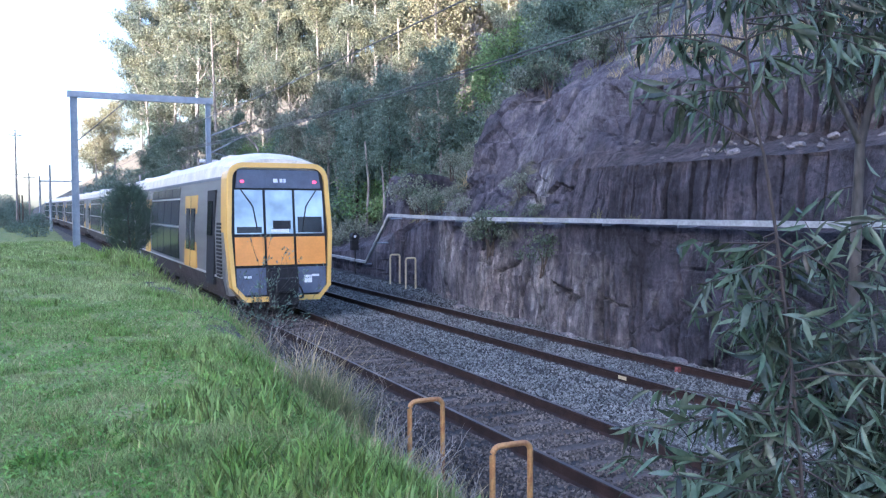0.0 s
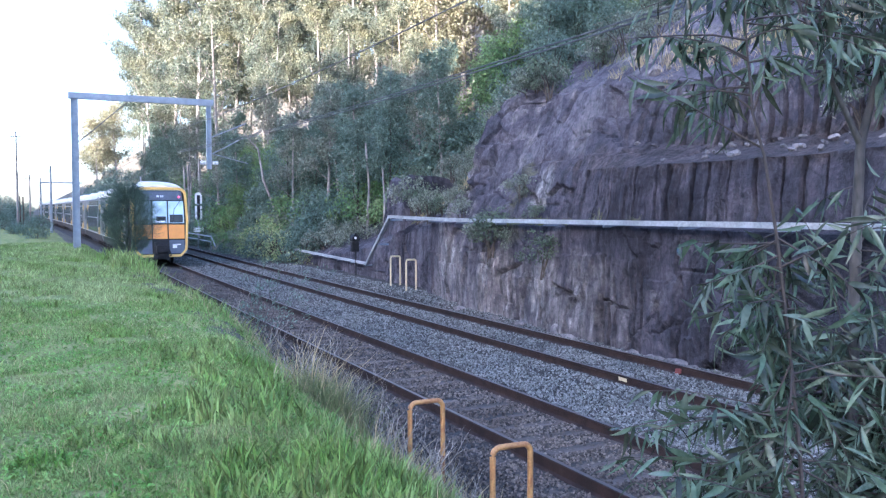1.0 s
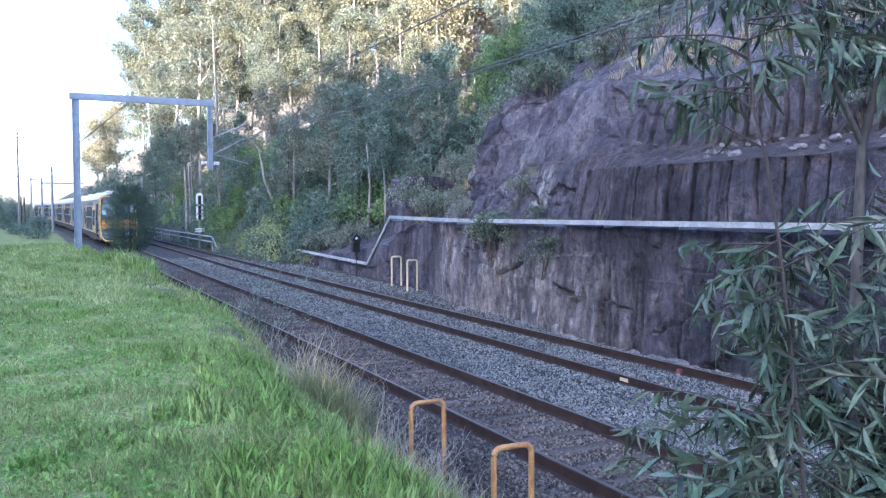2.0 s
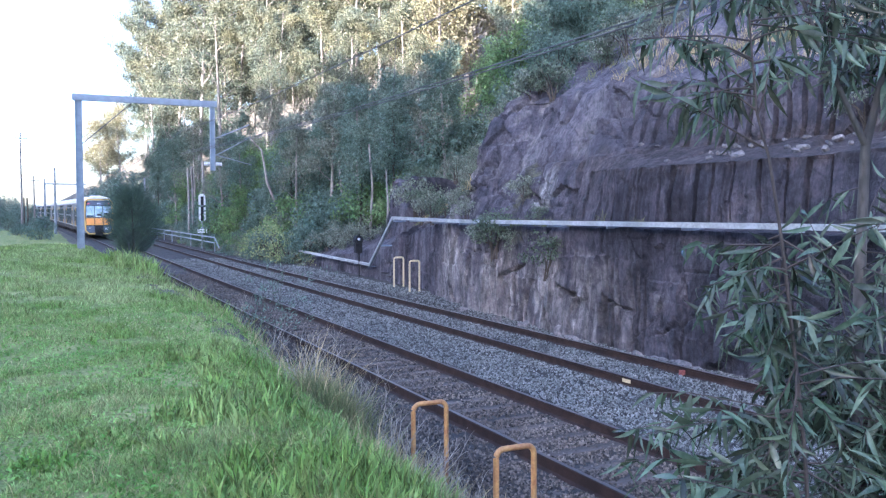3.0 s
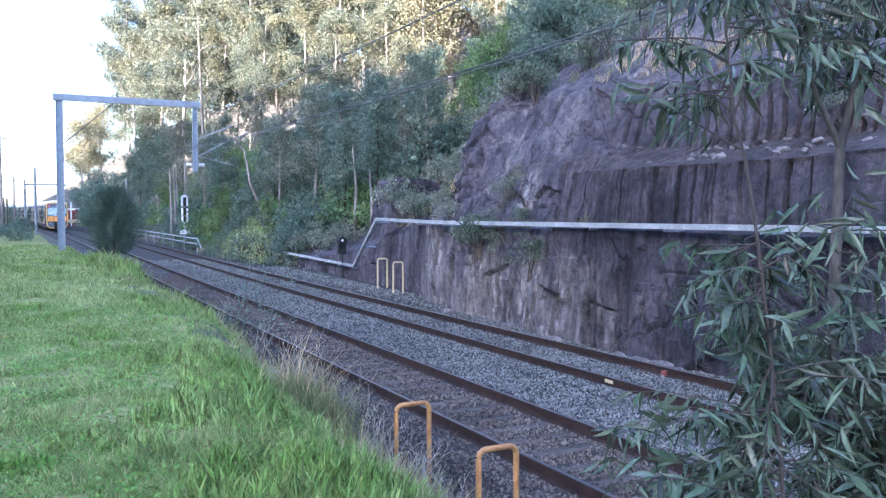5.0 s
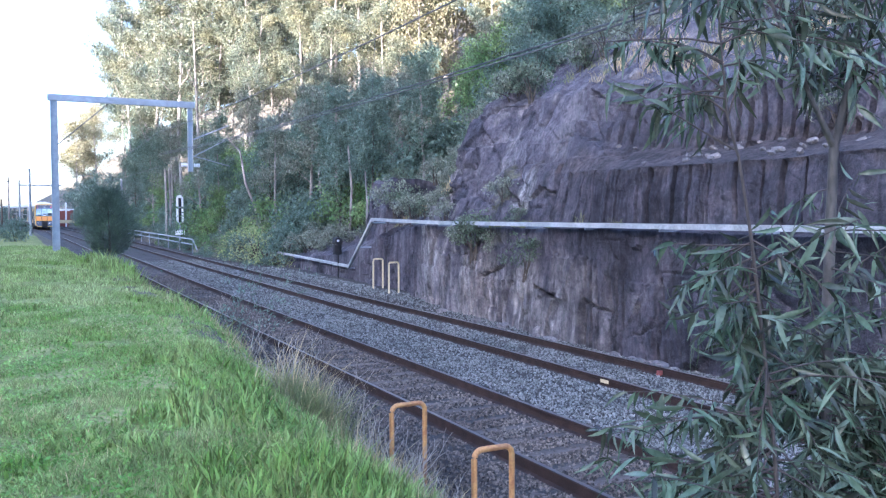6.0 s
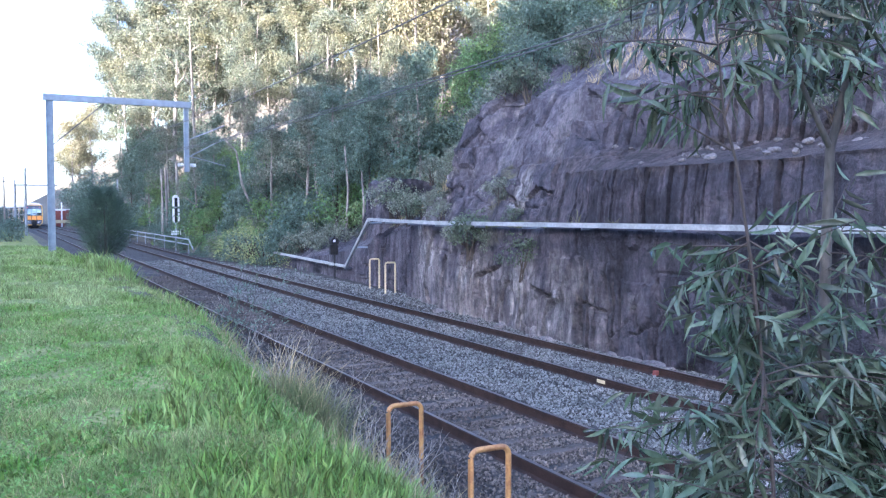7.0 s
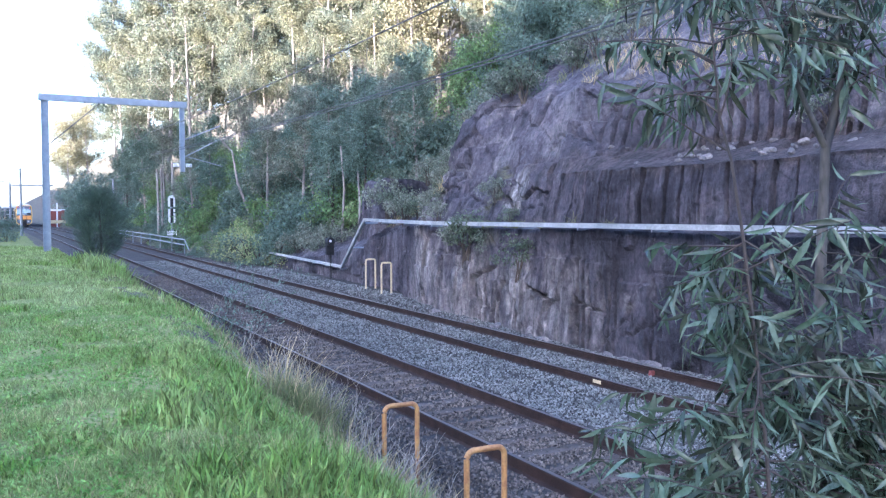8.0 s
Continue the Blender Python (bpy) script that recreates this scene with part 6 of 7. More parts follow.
# ---- grass, weeds, stones ----
def blades(nr, X, Y, H, W0, lean, mat, name, label, category="grass", Z=None):
    n = len(X)
    Zg = (ground_z(X, Y) if Z is None else Z) - 0.01
    a = nr.uniform(0, 2 * np.pi, n)
    side = np.stack([np.cos(a), np.sin(a), 0 * a], 1)
    la = nr.uniform(0, 2 * np.pi, n)
    out = np.stack([np.cos(la), np.sin(la), 0 * la], 1) * (lean * nr.uniform(0.2, 1.2, n) * H)[:, None]
    P = np.stack([X, Y, Zg], 1)
    up = np.stack([0 * H, 0 * H, H], 1)
    w = (W0 * nr.uniform(0.7, 1.3, n))[:, None]
    mid = P + up * 0.6 + out * 0.35
    V = np.stack([P - side * w * 0.5, P + side * w * 0.5, mid + side * w * 0.42, mid - side * w * 0.42, P + up + out], 1).reshape(-1, 3)
    i = 5 * np.arange(n)
    quads = np.stack([i, i + 1, i + 2, i + 3], 1).tolist()
    tris = np.stack([i + 3, i + 2, i + 4], 1).tolist()
    ob = mesh_object(name, V, quads + tris, mat)
    return tagged(ob, label, category, kind="stuff")


def grass():
    nr = np.random.default_rng(3)

    def zone(n, x0, x1, y0, y1, hmin, hmax, width, mat, name, label, bare=0.35, tuft=True):
        X, Y = nr.uniform(x0, x1, n), y0 * (y1 / y0) ** nr.uniform(0, 1, n) if y0 > 0 else nr.uniform(y0, y1, n)
        patch = ground_noise(X + 3, Y, 1.4) + 0.6 * ground_noise(X, Y + 5, 3.7)
        keep = nr.uniform(-1.4, 0.8, n) < patch + bare
        edge = -2.80 + 0.30 * ground_noise(Y, X, 1.3) - 0.60 * smoothstep(13, 8, Y)
        keep &= X < edge + nr.normal(0, 0.34, n)
        X, Y, patch = X[keep], Y[keep], patch[keep]
        tall = smoothstep(-0.6, 1.0, patch + 0.5 * smoothstep(-5.6, -4.0, X) * smoothstep(13, 7, Y))
        H = (hmin + (hmax - hmin) * tall) * nr.uniform(0.55, 1.15, len(X)) * (1 - 0.45 * smoothstep(-3.9, -2.9, X))
        return blades(nr, X, Y, H, width * (0.6 + 0.02 * Y), 0.85, mat, name, label)
    zone(150000, -7.6, -2.4, 3.4, 15, 0.02, 0.13, 0.009, M_GRASS, "grass", "lush uneven green grass on the bank", 0.35)
    # broad-bladed clumps, thickest towards the edge of the bank
    cx, cy = nr.uniform(-7.4, -3.0, 2600), 3.5 * 6.5 ** nr.uniform(0, 1, 2600)
    keep = (ground_noise(cx * 1.2, cy * 0.8 + 9, 1.6) + 0.9 * smoothstep(-5.6, -4.2, cx) * smoothstep(12, 7, cy) > 0.42)
    keep &= cx < -3.0 - 0.75 * smoothstep(13, 8, cy)
    cx, cy = cx[keep], cy[keep]
    size = nr.uniform(0.4, 1.3, len(cx)) * (0.6 + 0.5 * smoothstep(-5.8, -4.4, cx) * smoothstep(12, 7, cy))
    for lo, hi, name in ((0.0, 7.0, "tall_grass"), (7.0, 99.0, "tall_grass")):
        pick = (cy >= lo) & (cy < hi)
        per = 26
        X = np.repeat(cx[pick], per) + nr.normal(0, 0.055, pick.sum() * per) * np.repeat(size[pick], per)
        Y = np.repeat(cy[pick], per) + nr.normal(0, 0.055, pick.sum() * per) * np.repeat(size[pick], per)
        H = np.repeat(size[pick], per) * nr.uniform(0.05, 0.21, len(X))
        blades(nr, X, Y, H, 0.017 + 0.0009 * Y, 0.5, M_GRASS_TALL, name, "taller broad-bladed bright green grass clumps")
    zone(80000, -9.0, -2.4, 14, 46, 0.03, 0.2, 0.016, M_GRASS, "grass", "lush uneven green grass farther along the bank", 0.6)
    zone(16000, -7.4, -2.3, 3.6, 26, 0.04, 0.16, 0.007, M_STRAW, "dry_grass", "sparse dry straw among the green grass", -0.35)
    # low broad-leaved weeds towards the edge of the bank
    n = 30000
    X, Y = nr.uniform(-7.2, -2.7, n), 3.8 * 4.2 ** nr.uniform(0, 1, n)
    keep = (ground_noise(X * 1.3, Y, 1.9) > -0.35) & (X < -2.85 - 0.6 * smoothstep(13, 8, Y) + 0.2)
    X, Y = X[keep], Y[keep]
    C = np.stack([X, Y, ground_z(X, Y) + nr.uniform(0.01, 0.10, len(X))], 1)
    V, F = leaf_cloud(nr, C, np.full(len(C), 0.03), 2, 0.036, 0.6, -0.3)
    tagged(mesh_object("low_weeds", V, F, M_WEED), "low broad-leaved green weeds along the bank edge", "weeds", kind="stuff")


grass()


def stalks(x, y, n, spread, hmin, hmax, seed, label, mat=None, name="dry_tussock", zoff=0.0):
    nr = np.random.default_rng(seed)
    X, Y = x + nr.normal(0, spread, n), y + nr.normal(0, spread * 1.3, n)
    H = nr.uniform(hmin, hmax, n)
    ob = blades(nr, X, Y, H, np.full(n, 0.007), 0.85, mat or M_STRAW, name, label, "dry grass")
    return ob


stalks(-3.1, 9.0, 170, 0.2, 0.25, 0.95, 1, "straw-coloured dry grass tussock on the bank edge")
stalks(-3.05, 8.7, 1700, 0.19, 0.2, 0.55, 2, "dense olive grass tussock on the bank edge", M_OLIVE, "grass_tussock")
stalks(-2.6, 7.6, 240, 0.34, 0.06, 0.45, 4, "thin grey dry stalks round the guard hoops")
stalks(-2.8, 6.3, 220, 0.32, 0.06, 0.42, 5, "thin grey dry stalks round the guard hoops")
stalks(-2.15, 4.75, 220, 0.2, 0.12, 0.5, 16, "pale green grass clump beside the rail", M_OLIVE, "grass_tussock")
stalks(-1.75, 4.6, 120, 0.14, 0.15, 0.5, 17, "pale dry stalks beside the rail")
stalks(-1.9, 5.0, 90, 0.22, 0.15, 0.5, 6, "pale dry stalks beside the rail")
stalks(-2.6, 13.5, 90, 0.45, 0.15, 0.5, 8, "straw-coloured dry grass along the ballast edge")


def edge_straw():
    nr = np.random.default_rng(21)
    n = 2600
    Y = 4.2 * 8.0 ** nr.uniform(0, 1, n)
    X = -2.9 - 0.5 * smoothstep(13, 8, Y) + nr.normal(0, 0.28, n)
    H = nr.uniform(0.06, 0.32, n) * nr.uniform(0.4, 1.0, n)
    blades(nr, X, Y, H, np.full(n, 0.006), 1.0, M_STRAW, "dry_grass", "ragged dry grass along the edge of the bank", "dry grass")
    n = 5000
    Y = 4.2 * 8.0 ** nr.uniform(0, 1, n)
    X = -2.8 - 0.5 * smoothstep(13, 8, Y) + nr.normal(0, 0.3, n)
    keep = ground_noise(X * 2, Y, 2.1) > 0.1
    X, Y = X[keep], Y[keep]
    blades(nr, X, Y, nr.uniform(0.05, 0.26, len(X)), np.full(len(X), 0.010), 0.8, M_GRASS, "grass", "straggling green grass spilling down the bank")


edge_straw()


def edge_clumps():
    """Rank grass at the brink of the bank that hides the near rail, and pale seed heads in the lawn."""
    nr = np.random.default_rng(71)
    for y0, y1, count, x0, spread, h, mat, label in ((14.5, 31.0, 130, -2.62, 0.26, 0.42, M_GRASS_TALL, "rank green grass at the brink of the bank"),
                                                     (14.0, 30.0, 60, -2.45, 0.24, 0.40, M_OLIVE, "olive grass at the brink of the bank"),
                                                     (24.0, 31.5, 70, -3.0, 0.3, 0.62, M_GRASS_TALL, "dense dark grass mound under the needle bush"),
                                                     (4.6, 9.0, 70, -3.05, 0.28, 0.20, M_GRASS_TALL, "ragged clumps of green grass spilling down the bank")):
        cy = nr.uniform(y0, y1, count)
        cx = x0 - 0.4 * smoothstep(24, 31, cy) + nr.normal(0, spread, count)
        size = nr.uniform(0.4, 1.15, count)
        per = 34
        X = np.repeat(cx, per) + nr.normal(0, 0.08, count * per)
        Y = np.repeat(cy, per) + nr.normal(0, 0.10, count * per)
        H = np.repeat(size, per) * nr.uniform(0.3, 1.0, count * per) * h
        blades(nr, X, Y, H, 0.010 + 0.0008 * Y, 0.6, mat, "tall_grass", label)
    n = 110
    cx, cy = np.repeat(np.array([-5.0, -4.9, -4.85, -5.05, -4.7, -4.95]), n), np.repeat(np.array([15.4, 13.6, 11.6, 17.0, 10.4, 12.6]), n)
    X, Y = cx + nr.normal(0, 0.16, len(cx)), cy + nr.normal(0, 0.28, len(cx))
    C = np.stack([X, Y, ground_z(X, Y) + nr.uniform(0.08, 0.30, len(X))], 1)
    V, F = leaf_cloud(nr, C, np.full(len(C), 0.02), 1, 0.034, 0.8, -0.4)
    tagged(mesh_object("seed_heads", V, F, M_SEED), "pale yellow-green seed heads standing over the lawn", "weeds", kind="stuff")


edge_clumps()


def twiggy_shrub(x, y, h, seed, n=40, leaves=260):
    rng = random.Random(seed)
    t = thing("twiggy_shrub", "sparse grey-green twiggy shrub at the edge of the ballast", "shrub", group="twiggy shrubs by the track", at=(x, y, float(ground_z(x, y))))
    bm = bmesh.new()
    tips = []
    for k in range(n):
        a = rng.uniform(0, 6.28)
        lean = rng.uniform(0.15, 0.75)
        d = Vector((math.cos(a) * lean, math.sin(a) * lean, 1)).normalized()
        pts = [Vector((rng.uniform(-0.08, 0.08), rng.uniform(-0.08, 0.08), -0.05))]
        long = h * rng.uniform(0.55, 1.1)
        for j in range(5):
            d = (d + Vector((rng.uniform(-0.3, 0.3), rng.uniform(-0.3, 0.3), rng.uniform(-0.05, 0.1)))).normalized()
            pts.append(pts[-1] + d * long * 0.2)
            if j > 1:
                tips.append((pts[-1], d.copy()))
        add_tube(bm, pts, [0.007, 0.006, 0.005, 0.004, 0.003, 0.0015], 4, cap=False)
        for j in (2, 3, 4):
            e = (d + Vector((rng.uniform(-1, 1), rng.uniform(-1, 1), rng.uniform(0, 0.6)))).normalized()
            q = pts[j] + e * long * 0.2
            add_tube(bm, [pts[j], q], [0.003, 0.0015], 3, cap=False)
            tips.append((q, e))
    part("stem", bm, M_BARK_SAP, t)
    V = []
    for k in range(leaves):
        p, d = tips[rng.randrange(len(tips))]
        p = p + Vector((rng.gauss(0, 0.04), rng.gauss(0, 0.04), rng.gauss(0, 0.04)))
        e = (d + Vector((rng.uniform(-1, 1), rng.uniform(-1, 1), rng.uniform(-0.6, 0.8)))).normalized()
        side = e.cross(Vector((rng.uniform(-1, 1), rng.uniform(-1, 1), 0.3))).normalized() * 0.013
        L = rng.uniform(0.05, 0.11)
        V += [p, p + e * L * 0.5 + side, p + e * L, p + e * L * 0.5 - side]
    mesh_object("foliage", [tuple(v) for v in V], [(4 * k, 4 * k + 1, 4 * k + 2, 4 * k + 3) for k in range(leaves)], M_LEAF_DARK, t)


twiggy_shrub(-2.0, 16.8, 2.35, 1, 26, 560)
twiggy_shrub(-2.2, 19.0, 0.9, 2, 24, 160)
twiggy_shrub(-2.35, 15.9, 0.7, 3, 22, 120)


def broad_weed(x, y, seed):
    rng = random.Random(seed)
    t = thing("broadleaf_weed", "broad-leaved green weed beside a guard hoop", "weed", group="broad-leaved weeds", at=(x, y, float(ground_z(x, y)) - 0.02))
    for k in range(7):
        a = rng.uniform(0, 6.28)
        V, F = leaf_blade(rng.uniform(-0.1, 0.1), 0.45, 1.0, 0.2)
        s = rng.uniform(0.16, 0.3)
        ob = mesh_object("leaf", V, F, M_WEED, t, smooth=True)
        ob.matrix_basis = Matrix.LocRotScale((0, 0, 0.02), Euler((rng.uniform(0.5, 1.2), 0, a)), (s, s, s))


for k, (x, y) in enumerate(((-2.75, 6.0), (-2.9, 6.6), (-2.6, 5.4), (-3.0, 5.5))):
    broad_weed(x, y, k)


def stones():
    nr = np.random.default_rng(9)
    base = np.array([(1, 0, 0), (-1, 0, 0), (0, 1, 0), (0, -1, 0), (0, 0, 1), (0, 0, -1)], float)
    faces = np.array([(0, 2, 4), (2, 1, 4), (1, 3, 4), (3, 0, 4), (2, 0, 5), (1, 2, 5), (3, 1, 5), (0, 3, 5)])

    def heap(n, u0, u1, y0, y1, size, mat, label, lift=0.0):
        U = nr.uniform(u0, u1, n)
        Y = y0 * (y1 / y0) ** nr.uniform(0, 1, n)
        slot = (np.mod(Y + 2.0, 0.62) < 0.12) | (np.mod(Y + 2.0, 0.62) > 0.50)
        clear = ~(slot & (np.abs(U) < 1.2) & (nr.uniform(0, 1, n) < 0.8)) & (np.abs(np.abs(U) - 0.755) > 0.10) & (np.abs(np.abs(U - TRACK2) - 0.755) > 0.10)
        U, Y = U[clear], Y[clear]
        m = len(U)
        Z = np.maximum(bed_z(U, Y), ground_z(U, Y) * (U < -1.3) + -9 * (U >= -1.3)) + line_z(Y) + lift
        J = base[None] * nr.uniform(0.5, 1.2, (m, 6, 1)) + nr.normal(0, 0.18, (m, 6, 3))
        q = nr.normal(size=(m, 4))
        q /= np.linalg.norm(q, axis=1, keepdims=True)
        w, x, y, z = q.T
        R = np.stack([1 - 2 * (y * y + z * z), 2 * (x * y - z * w), 2 * (x * z + y * w), 2 * (x * y + z * w), 1 - 2 * (x * x + z * z), 2 * (y * z - x * w),
                      2 * (x * z - y * w), 2 * (y * z + x * w), 1 - 2 * (x * x + y * y)], 1).reshape(m, 3, 3)
        V = np.einsum("nij,nkj->nki", R, J) * (size * nr.uniform(0.55, 1.3, (m, 1, 1)) * (0.85 + 0.012 * Y[:, None, None]))
        V += np.stack([U + line_x(Y), Y, Z], 1)[:, None, :]
        F = (faces[None] + 6 * np.arange(m)[:, None, None]).reshape(-1, 3)
        tagged(mesh_object("ballast_stones", V.reshape(-1, 3), F, mat), label, "ballast", kind="stuff")
    heap(92000, 0.85, TRACK2 + 2.1, 4.5, 55, 0.023, M_STONE_BLUE, "loose blue-grey crushed stone between the tracks", 0.012)
    heap(72000, -2.7, 0.7, 3.8, 42, 0.023, M_STONE_BROWN, "grimy brown-grey crushed stone along the near track", 0.010)
    heap(7000, TRACK2 + 1.9, TRACK2 + 2.9, 8, 45, 0.035, M_STONE_BLUE, "loose crushed stone at the foot of the rock wall", 0.0)


stones()


def fallen_rocks():
    rng = random.Random(12)
    for k in range(16):
        y = rng.uniform(12, 30)
        bm = bmesh.new()
        bmesh.ops.create_icosphere(bm, subdivisions=2, radius=1.0)
        for v in bm.verts:
            v.co *= 1 + 0.35 * fractal(v.co.x * 1.3 + k, v.co.y * 1.3, v.co.z * 1.3)
            v.co.z *= 0.7
        s = rng.uniform(0.06, 0.2)
        bmesh.ops.scale(bm, vec=(s, s * 1.3, s), verts=bm.verts)
        ob = part("fallen_rock", bm, M_ROCK_LOOSE)
        ob.location = (cliff_point(y, 0.2)[0] - rng.uniform(0.1, 0.35), y, float(bed_z(5.7, y)) + 0.02)
        tagged(ob, "broken sandstone lump fallen at the foot of the wall", "rock", group="fallen rocks by the wall")


fallen_rocks()


def broken_rocks():
    """Pale broken rock down the corner of the cutting and on the bare upper slope."""
    rng = random.Random(41)
    spots = [(rng.gauss(25.6, 0.35), rng.uniform(2.0, 4.6), rng.uniform(0.08, 0.24)) for _ in range(40)]
    spots += [(rng.uniform(27, 31), rng.uniform(2.2, 5.5), rng.uniform(0.10, 0.3)) for _ in range(14)]
    spots += [(rng.gauss(19.6, 0.7), rng.uniform(5.4, 6.7), rng.uniform(0.10, 0.26)) for _ in range(22)]
    spots += [(rng.uniform(9.5, 18.5), rng.uniform(4.9, 6.6), rng.uniform(0.10, 0.34)) for _ in range(26)]
    spots += [(rng.uniform(9.5, 18.2), rng.uniform(3.2, 3.95), rng.uniform(0.04, 0.11)) for _ in range(40)]
    for k, (y, sv, r) in enumerate(spots):
        bm = bmesh.new()
        bmesh.ops.create_icosphere(bm, subdivisions=2, radius=1.0)
        for v in bm.verts:
            c = v.co * 1.0
            v.co *= 1 + 0.45 * fractal(c.x * 1.1 + 3 * k, c.y * 1.1, c.z * 1.1)
            v.co = Vector([math.copysign(min(abs(q), 0.72), q) for q in v.co])
        bmesh.ops.scale(bm, vec=(r, r * rng.uniform(0.8, 1.8), r * rng.uniform(0.5, 1.0)), verts=bm.verts)
        ob = part("broken_rock", bm, M_ROCK_LOOSE)
        x, z = cliff_point(y, sv)
        ob.location = (x + 0.25 * r, y, z - 0.3 * r)
        ob.rotation_euler = (rng.uniform(-0.5, 0.5), rng.uniform(0.2, 0.9), rng.uniform(-0.6, 0.6))
        tagged(ob, "pale broken sandstone block lodged on the rock slope", "rock", group="broken rocks on the slope")


broken_rocks()


def outcrop():
    """The dark upright face of rock among the shrubs past the end of the trough."""
    bm = bmesh.new()
    ny, nz = 40, 36
    rows = []
    for j in range(nz + 1):
        row = []
        for i in range(ny + 1):
            y, z = 32.6 + 3.6 * i / ny, 1.2 + 3.3 * j / nz
            top = 4.35 + 0.25 * fractal(y * 0.8, 0.0, 3.0)
            h, e, r = facet(y * 1.1, z * 0.6, 14.0, 0.7)
            x = 8.05 + 0.10 * (y - 32.6) - 0.12 * h - 0.10 * fractal(y * 1.3, z * 1.3, 2.0) + (0.10 if e < 0.06 else 0.0) + 0.10 * (z - 1.2)
            x += 0.9 * max(0.0, 1 - min(i, ny - i) / 4.0) ** 2
            row.append(bm.verts.new((x + 1.8 * max(0.0, z - top + 0.1), y, min(z, top))))
        rows.append(row)
    for a, b2 in zip(rows, rows[1:]):
        for i in range(ny):
            bm.faces.new((a[i], a[i + 1], b2[i + 1], b2[i]))
    back = [bm.verts.new((10.6, y, z)) for y, z in ((32.6, 1.2), (36.2, 1.2), (36.2, 4.2), (32.6, 4.2))]
    bm.faces.new((back[3], back[2], back[1], back[0]))
    bm.faces.new([r[0] for r in rows] + [back[3], back[0]])
    bm.faces.new([r[-1] for r in reversed(rows)] + [back[1], back[2]])
    bm.faces.new(list(rows[-1]) + [back[2], back[3]])
    tagged(part("rock_outcrop", bm, M_ROCK), "dark upright sandstone outcrop among shrubs beyond the trough", "rock")


outcrop()


def slope_tufts():
    """Dry and olive tufts of grass rooted on the rock slopes and ledges."""
    nr = np.random.default_rng(61)
    for count, ylo, yhi, slo, shi, h, mat, name, label in (
            (95, 26.2, 33.0, 2.3, 6.2, 0.34, M_OLIVE, "slope_grass", "olive grass tufts on the broken slope beside the cutting"),
            (60, 24.8, 31.0, 2.2, 5.8, 0.38, M_STRAW, "slope_grass", "dry straw tufts on the broken slope beside the cutting"),
            (110, 8.5, 19.5, 5.0, 6.9, 0.5, M_STRAW, "slope_grass", "pale dry grass hanging on the upper rock slope"),
            (90, 8.5, 24.0, 5.4, 7.0, 0.42, M_OLIVE, "slope_grass", "olive grass tufts on the upper rock slope"),
            (16, 15.0, 22.5, 1.1, 2.1, 0.26, M_OLIVE, "ledge_grass", "olive grass along the ledge of the rock wall")):
        X, Y, Z, H = [], [], [], []
        for _ in range(count):
            y, sv = nr.uniform(ylo, yhi), nr.uniform(slo, shi)
            size = nr.uniform(0.4, 1.2)
            for _ in range(34):
                yy = y + nr.normal(0, 0.13 * size)
                x, z = cliff_point(yy, sv + nr.normal(0, 0.05))
                X.append(x - 0.03)
                Y.append(yy)
                Z.append(z - 0.02)
                H.append(h * size * nr.uniform(0.4, 1.1))
        blades(nr, np.array(X), np.array(Y), np.array(H), np.full(len(X), 0.013), 1.1, mat, name, label, "grass", Z=np.array(Z))


slope_tufts()


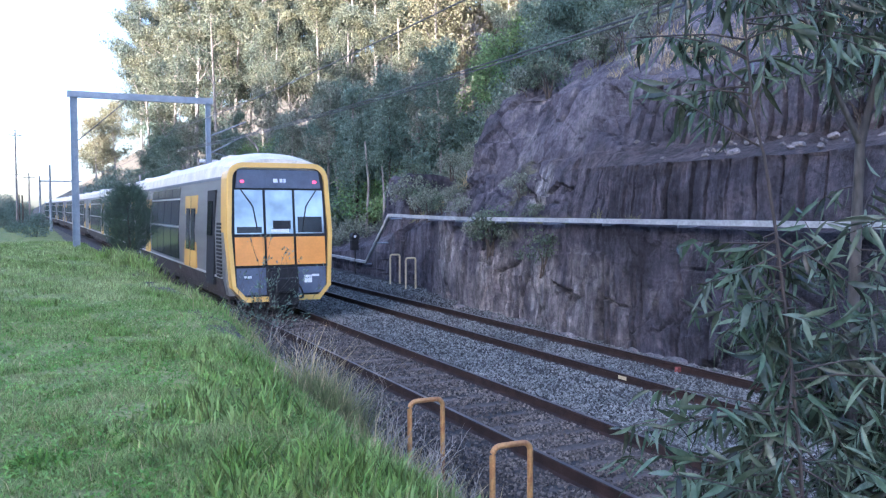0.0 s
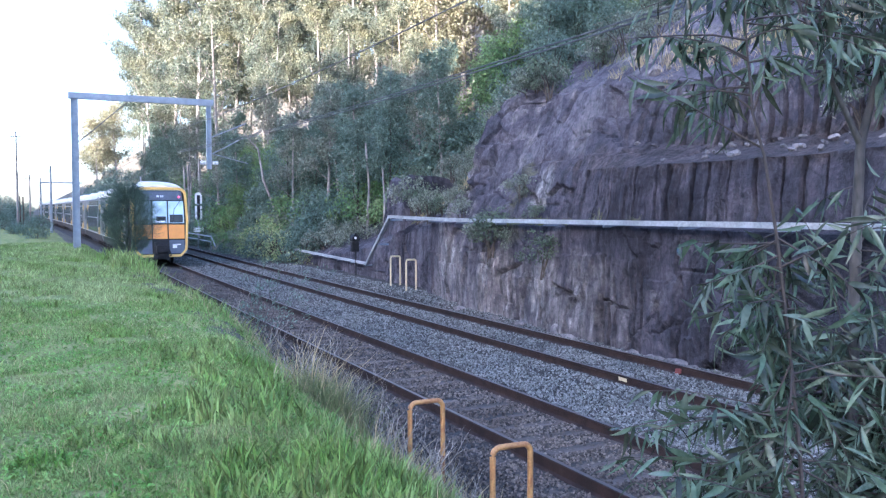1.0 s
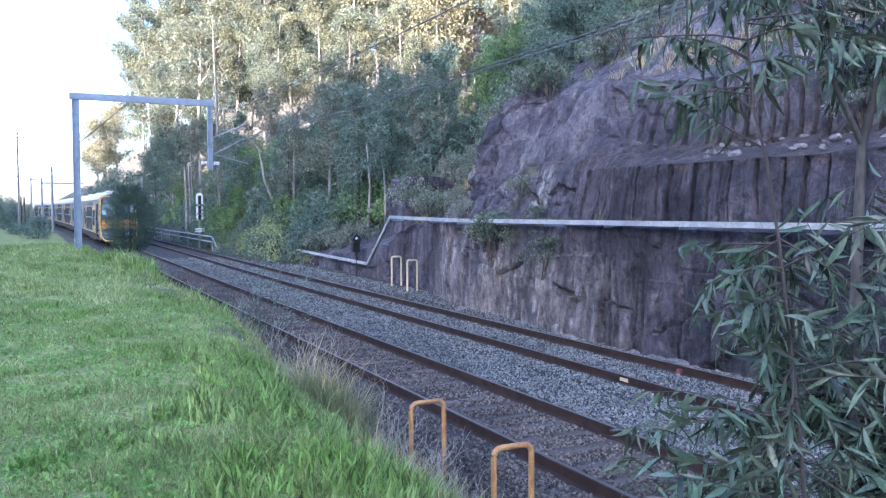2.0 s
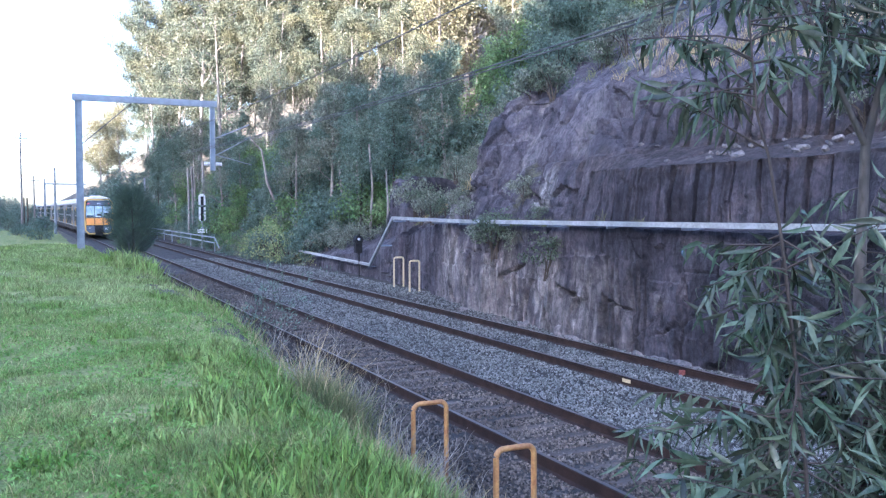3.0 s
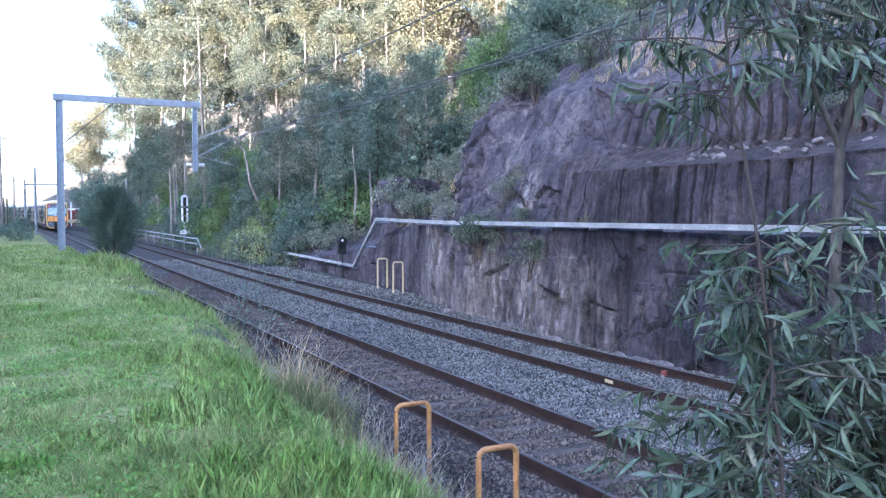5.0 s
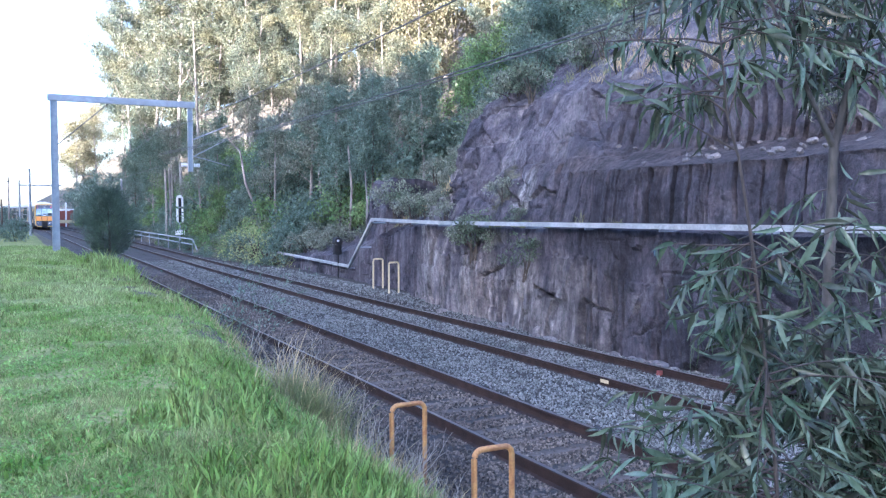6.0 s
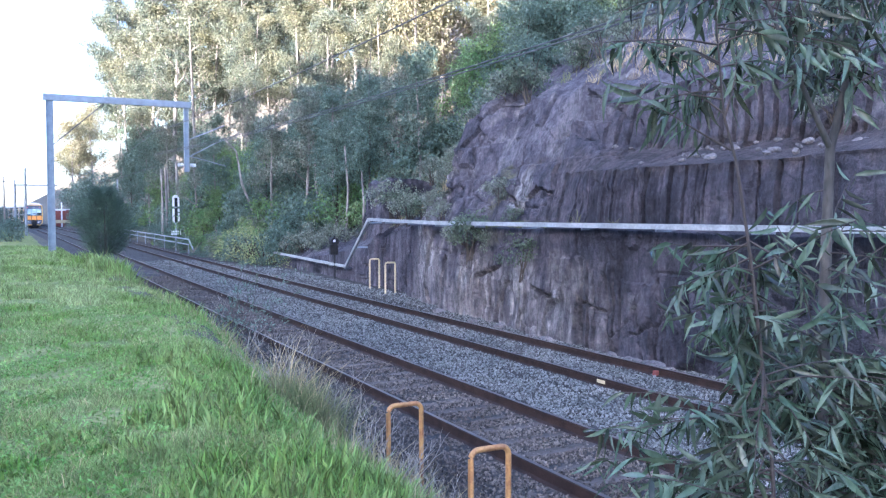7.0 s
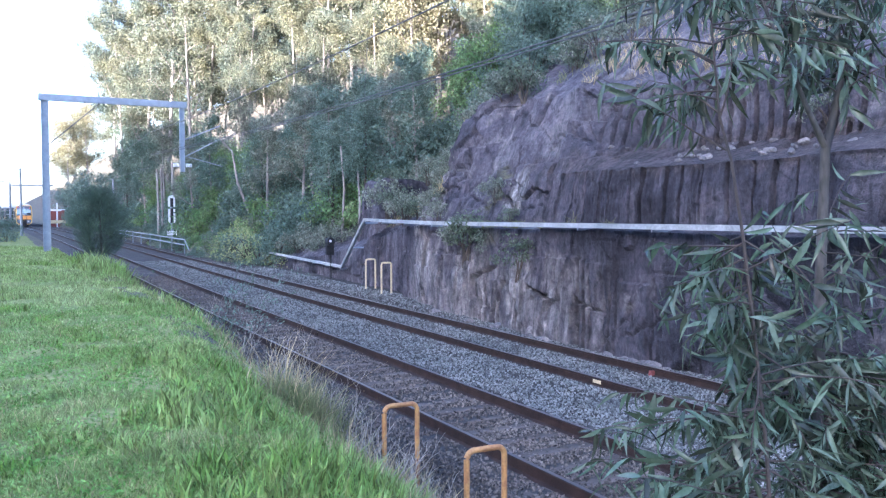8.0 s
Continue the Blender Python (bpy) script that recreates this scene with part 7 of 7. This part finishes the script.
def dead_weed(x, y, h, seed, n=9):
    """A dead branching weed: thin grey stalks that fork again and again."""
    rng = random.Random(seed)
    t = thing("dead_weed", "dead grey branching weed stalks at the edge of the ballast", "weed", group="dead weeds by the track", at=(x, y, float(ground_z(x, y))))
    for k in range(n):
        bm = bmesh.new()
        a, lean = rng.uniform(0, 6.28), rng.uniform(0.1, 0.55)
        d = Vector((math.cos(a) * lean, math.sin(a) * lean, 1)).normalized()
        pts = [Vector((rng.gauss(0, 0.05), rng.gauss(0, 0.05), -0.04))]
        long = h * rng.uniform(0.5, 1.1)
        for j in range(5):
            d = (d + Vector((rng.uniform(-0.25, 0.25), rng.uniform(-0.25, 0.25), rng.uniform(-0.12, 0.1)))).normalized()
            pts.append(pts[-1] + d * long * 0.2)
            if j:
                for _ in range(2):
                    e = (d + Vector((rng.uniform(-1, 1), rng.uniform(-1, 1), rng.uniform(-0.1, 0.7)))).normalized()
                    q = pts[-1] + e * long * rng.uniform(0.12, 0.26)
                    add_tube(bm, [pts[-1], q], [0.0028, 0.0014], 3, cap=False)
                    f = (e + Vector((rng.uniform(-0.8, 0.8), rng.uniform(-0.8, 0.8), 0.3))).normalized()
                    add_tube(bm, [q, q + f * long * 0.1], [0.0016, 0.001], 3, cap=False)
        add_tube(bm, pts, [0.0048, 0.0042, 0.0036, 0.003, 0.0024, 0.0014], 4, cap=False)
        part("stalk", bm, M_GREY_STALK, t)


for k, (x, y, h) in enumerate(((-2.62, 8.3, 0.62), (-2.75, 7.7, 0.5), (-2.3, 7.75, 0.6), (-2.55, 7.2, 0.5), (-2.85, 7.0, 0.45), (-2.45, 6.75, 0.42), (-2.75, 6.3, 0.4), (-2.95, 9.4, 0.95), (-2.7, 9.2, 0.85),
                               (-2.55, 8.9, 0.8), (-3.2, 9.3, 0.8), (-1.75, 5.1, 0.55), (-1.5, 4.7, 0.5), (-2.6, 11.5, 0.6), (-2.7, 13.0, 0.6), (-2.3, 17.6, 1.0))):
    dead_weed(x, y, h, 200 + k)


def dead_limb(pts, r, label):
    ob = tagged(part("dead_limb", tube(pts, r, 6), M_BARK_PALE), label, "branch", group="dead limbs among the trees")


dead_limb([(9.6, 60.0, 3.2), (8.9, 60.2, 5.2), (8.5, 60.0, 7.4), (7.6, 60.2, 8.4)], [0.10, 0.09, 0.07, 0.03], "pale dead leaning limb among the trees")
dead_limb([(9.4, 40.5, 1.8), (9.5, 40.4, 4.2), (9.35, 40.5, 6.4)], [0.07, 0.06, 0.04], "thin pale dead stem at the foot of the slope")
dead_limb([(8.6, 36.2, 1.6), (8.66, 36.2, 3.4), (8.6, 36.3, 4.9)], [0.06, 0.05, 0.03], "thin pale dead stem at the foot of the slope")


for x, y, top, r in ((6.75, 82.0, 7.2, 0.13), (7.2, 82.5, 7.4, 0.15), (8.3, 83.0, 8.0, 0.16)):
    z = float(ground_z(x, y))
    dead_limb([(x, y, z - 0.3), (x + 0.05, y, 0.5 * (z + top)), (x - 0.04, y, top)], [r, 0.9 * r, 0.75 * r], "pale straight bare trunk standing behind the signal")


motions()
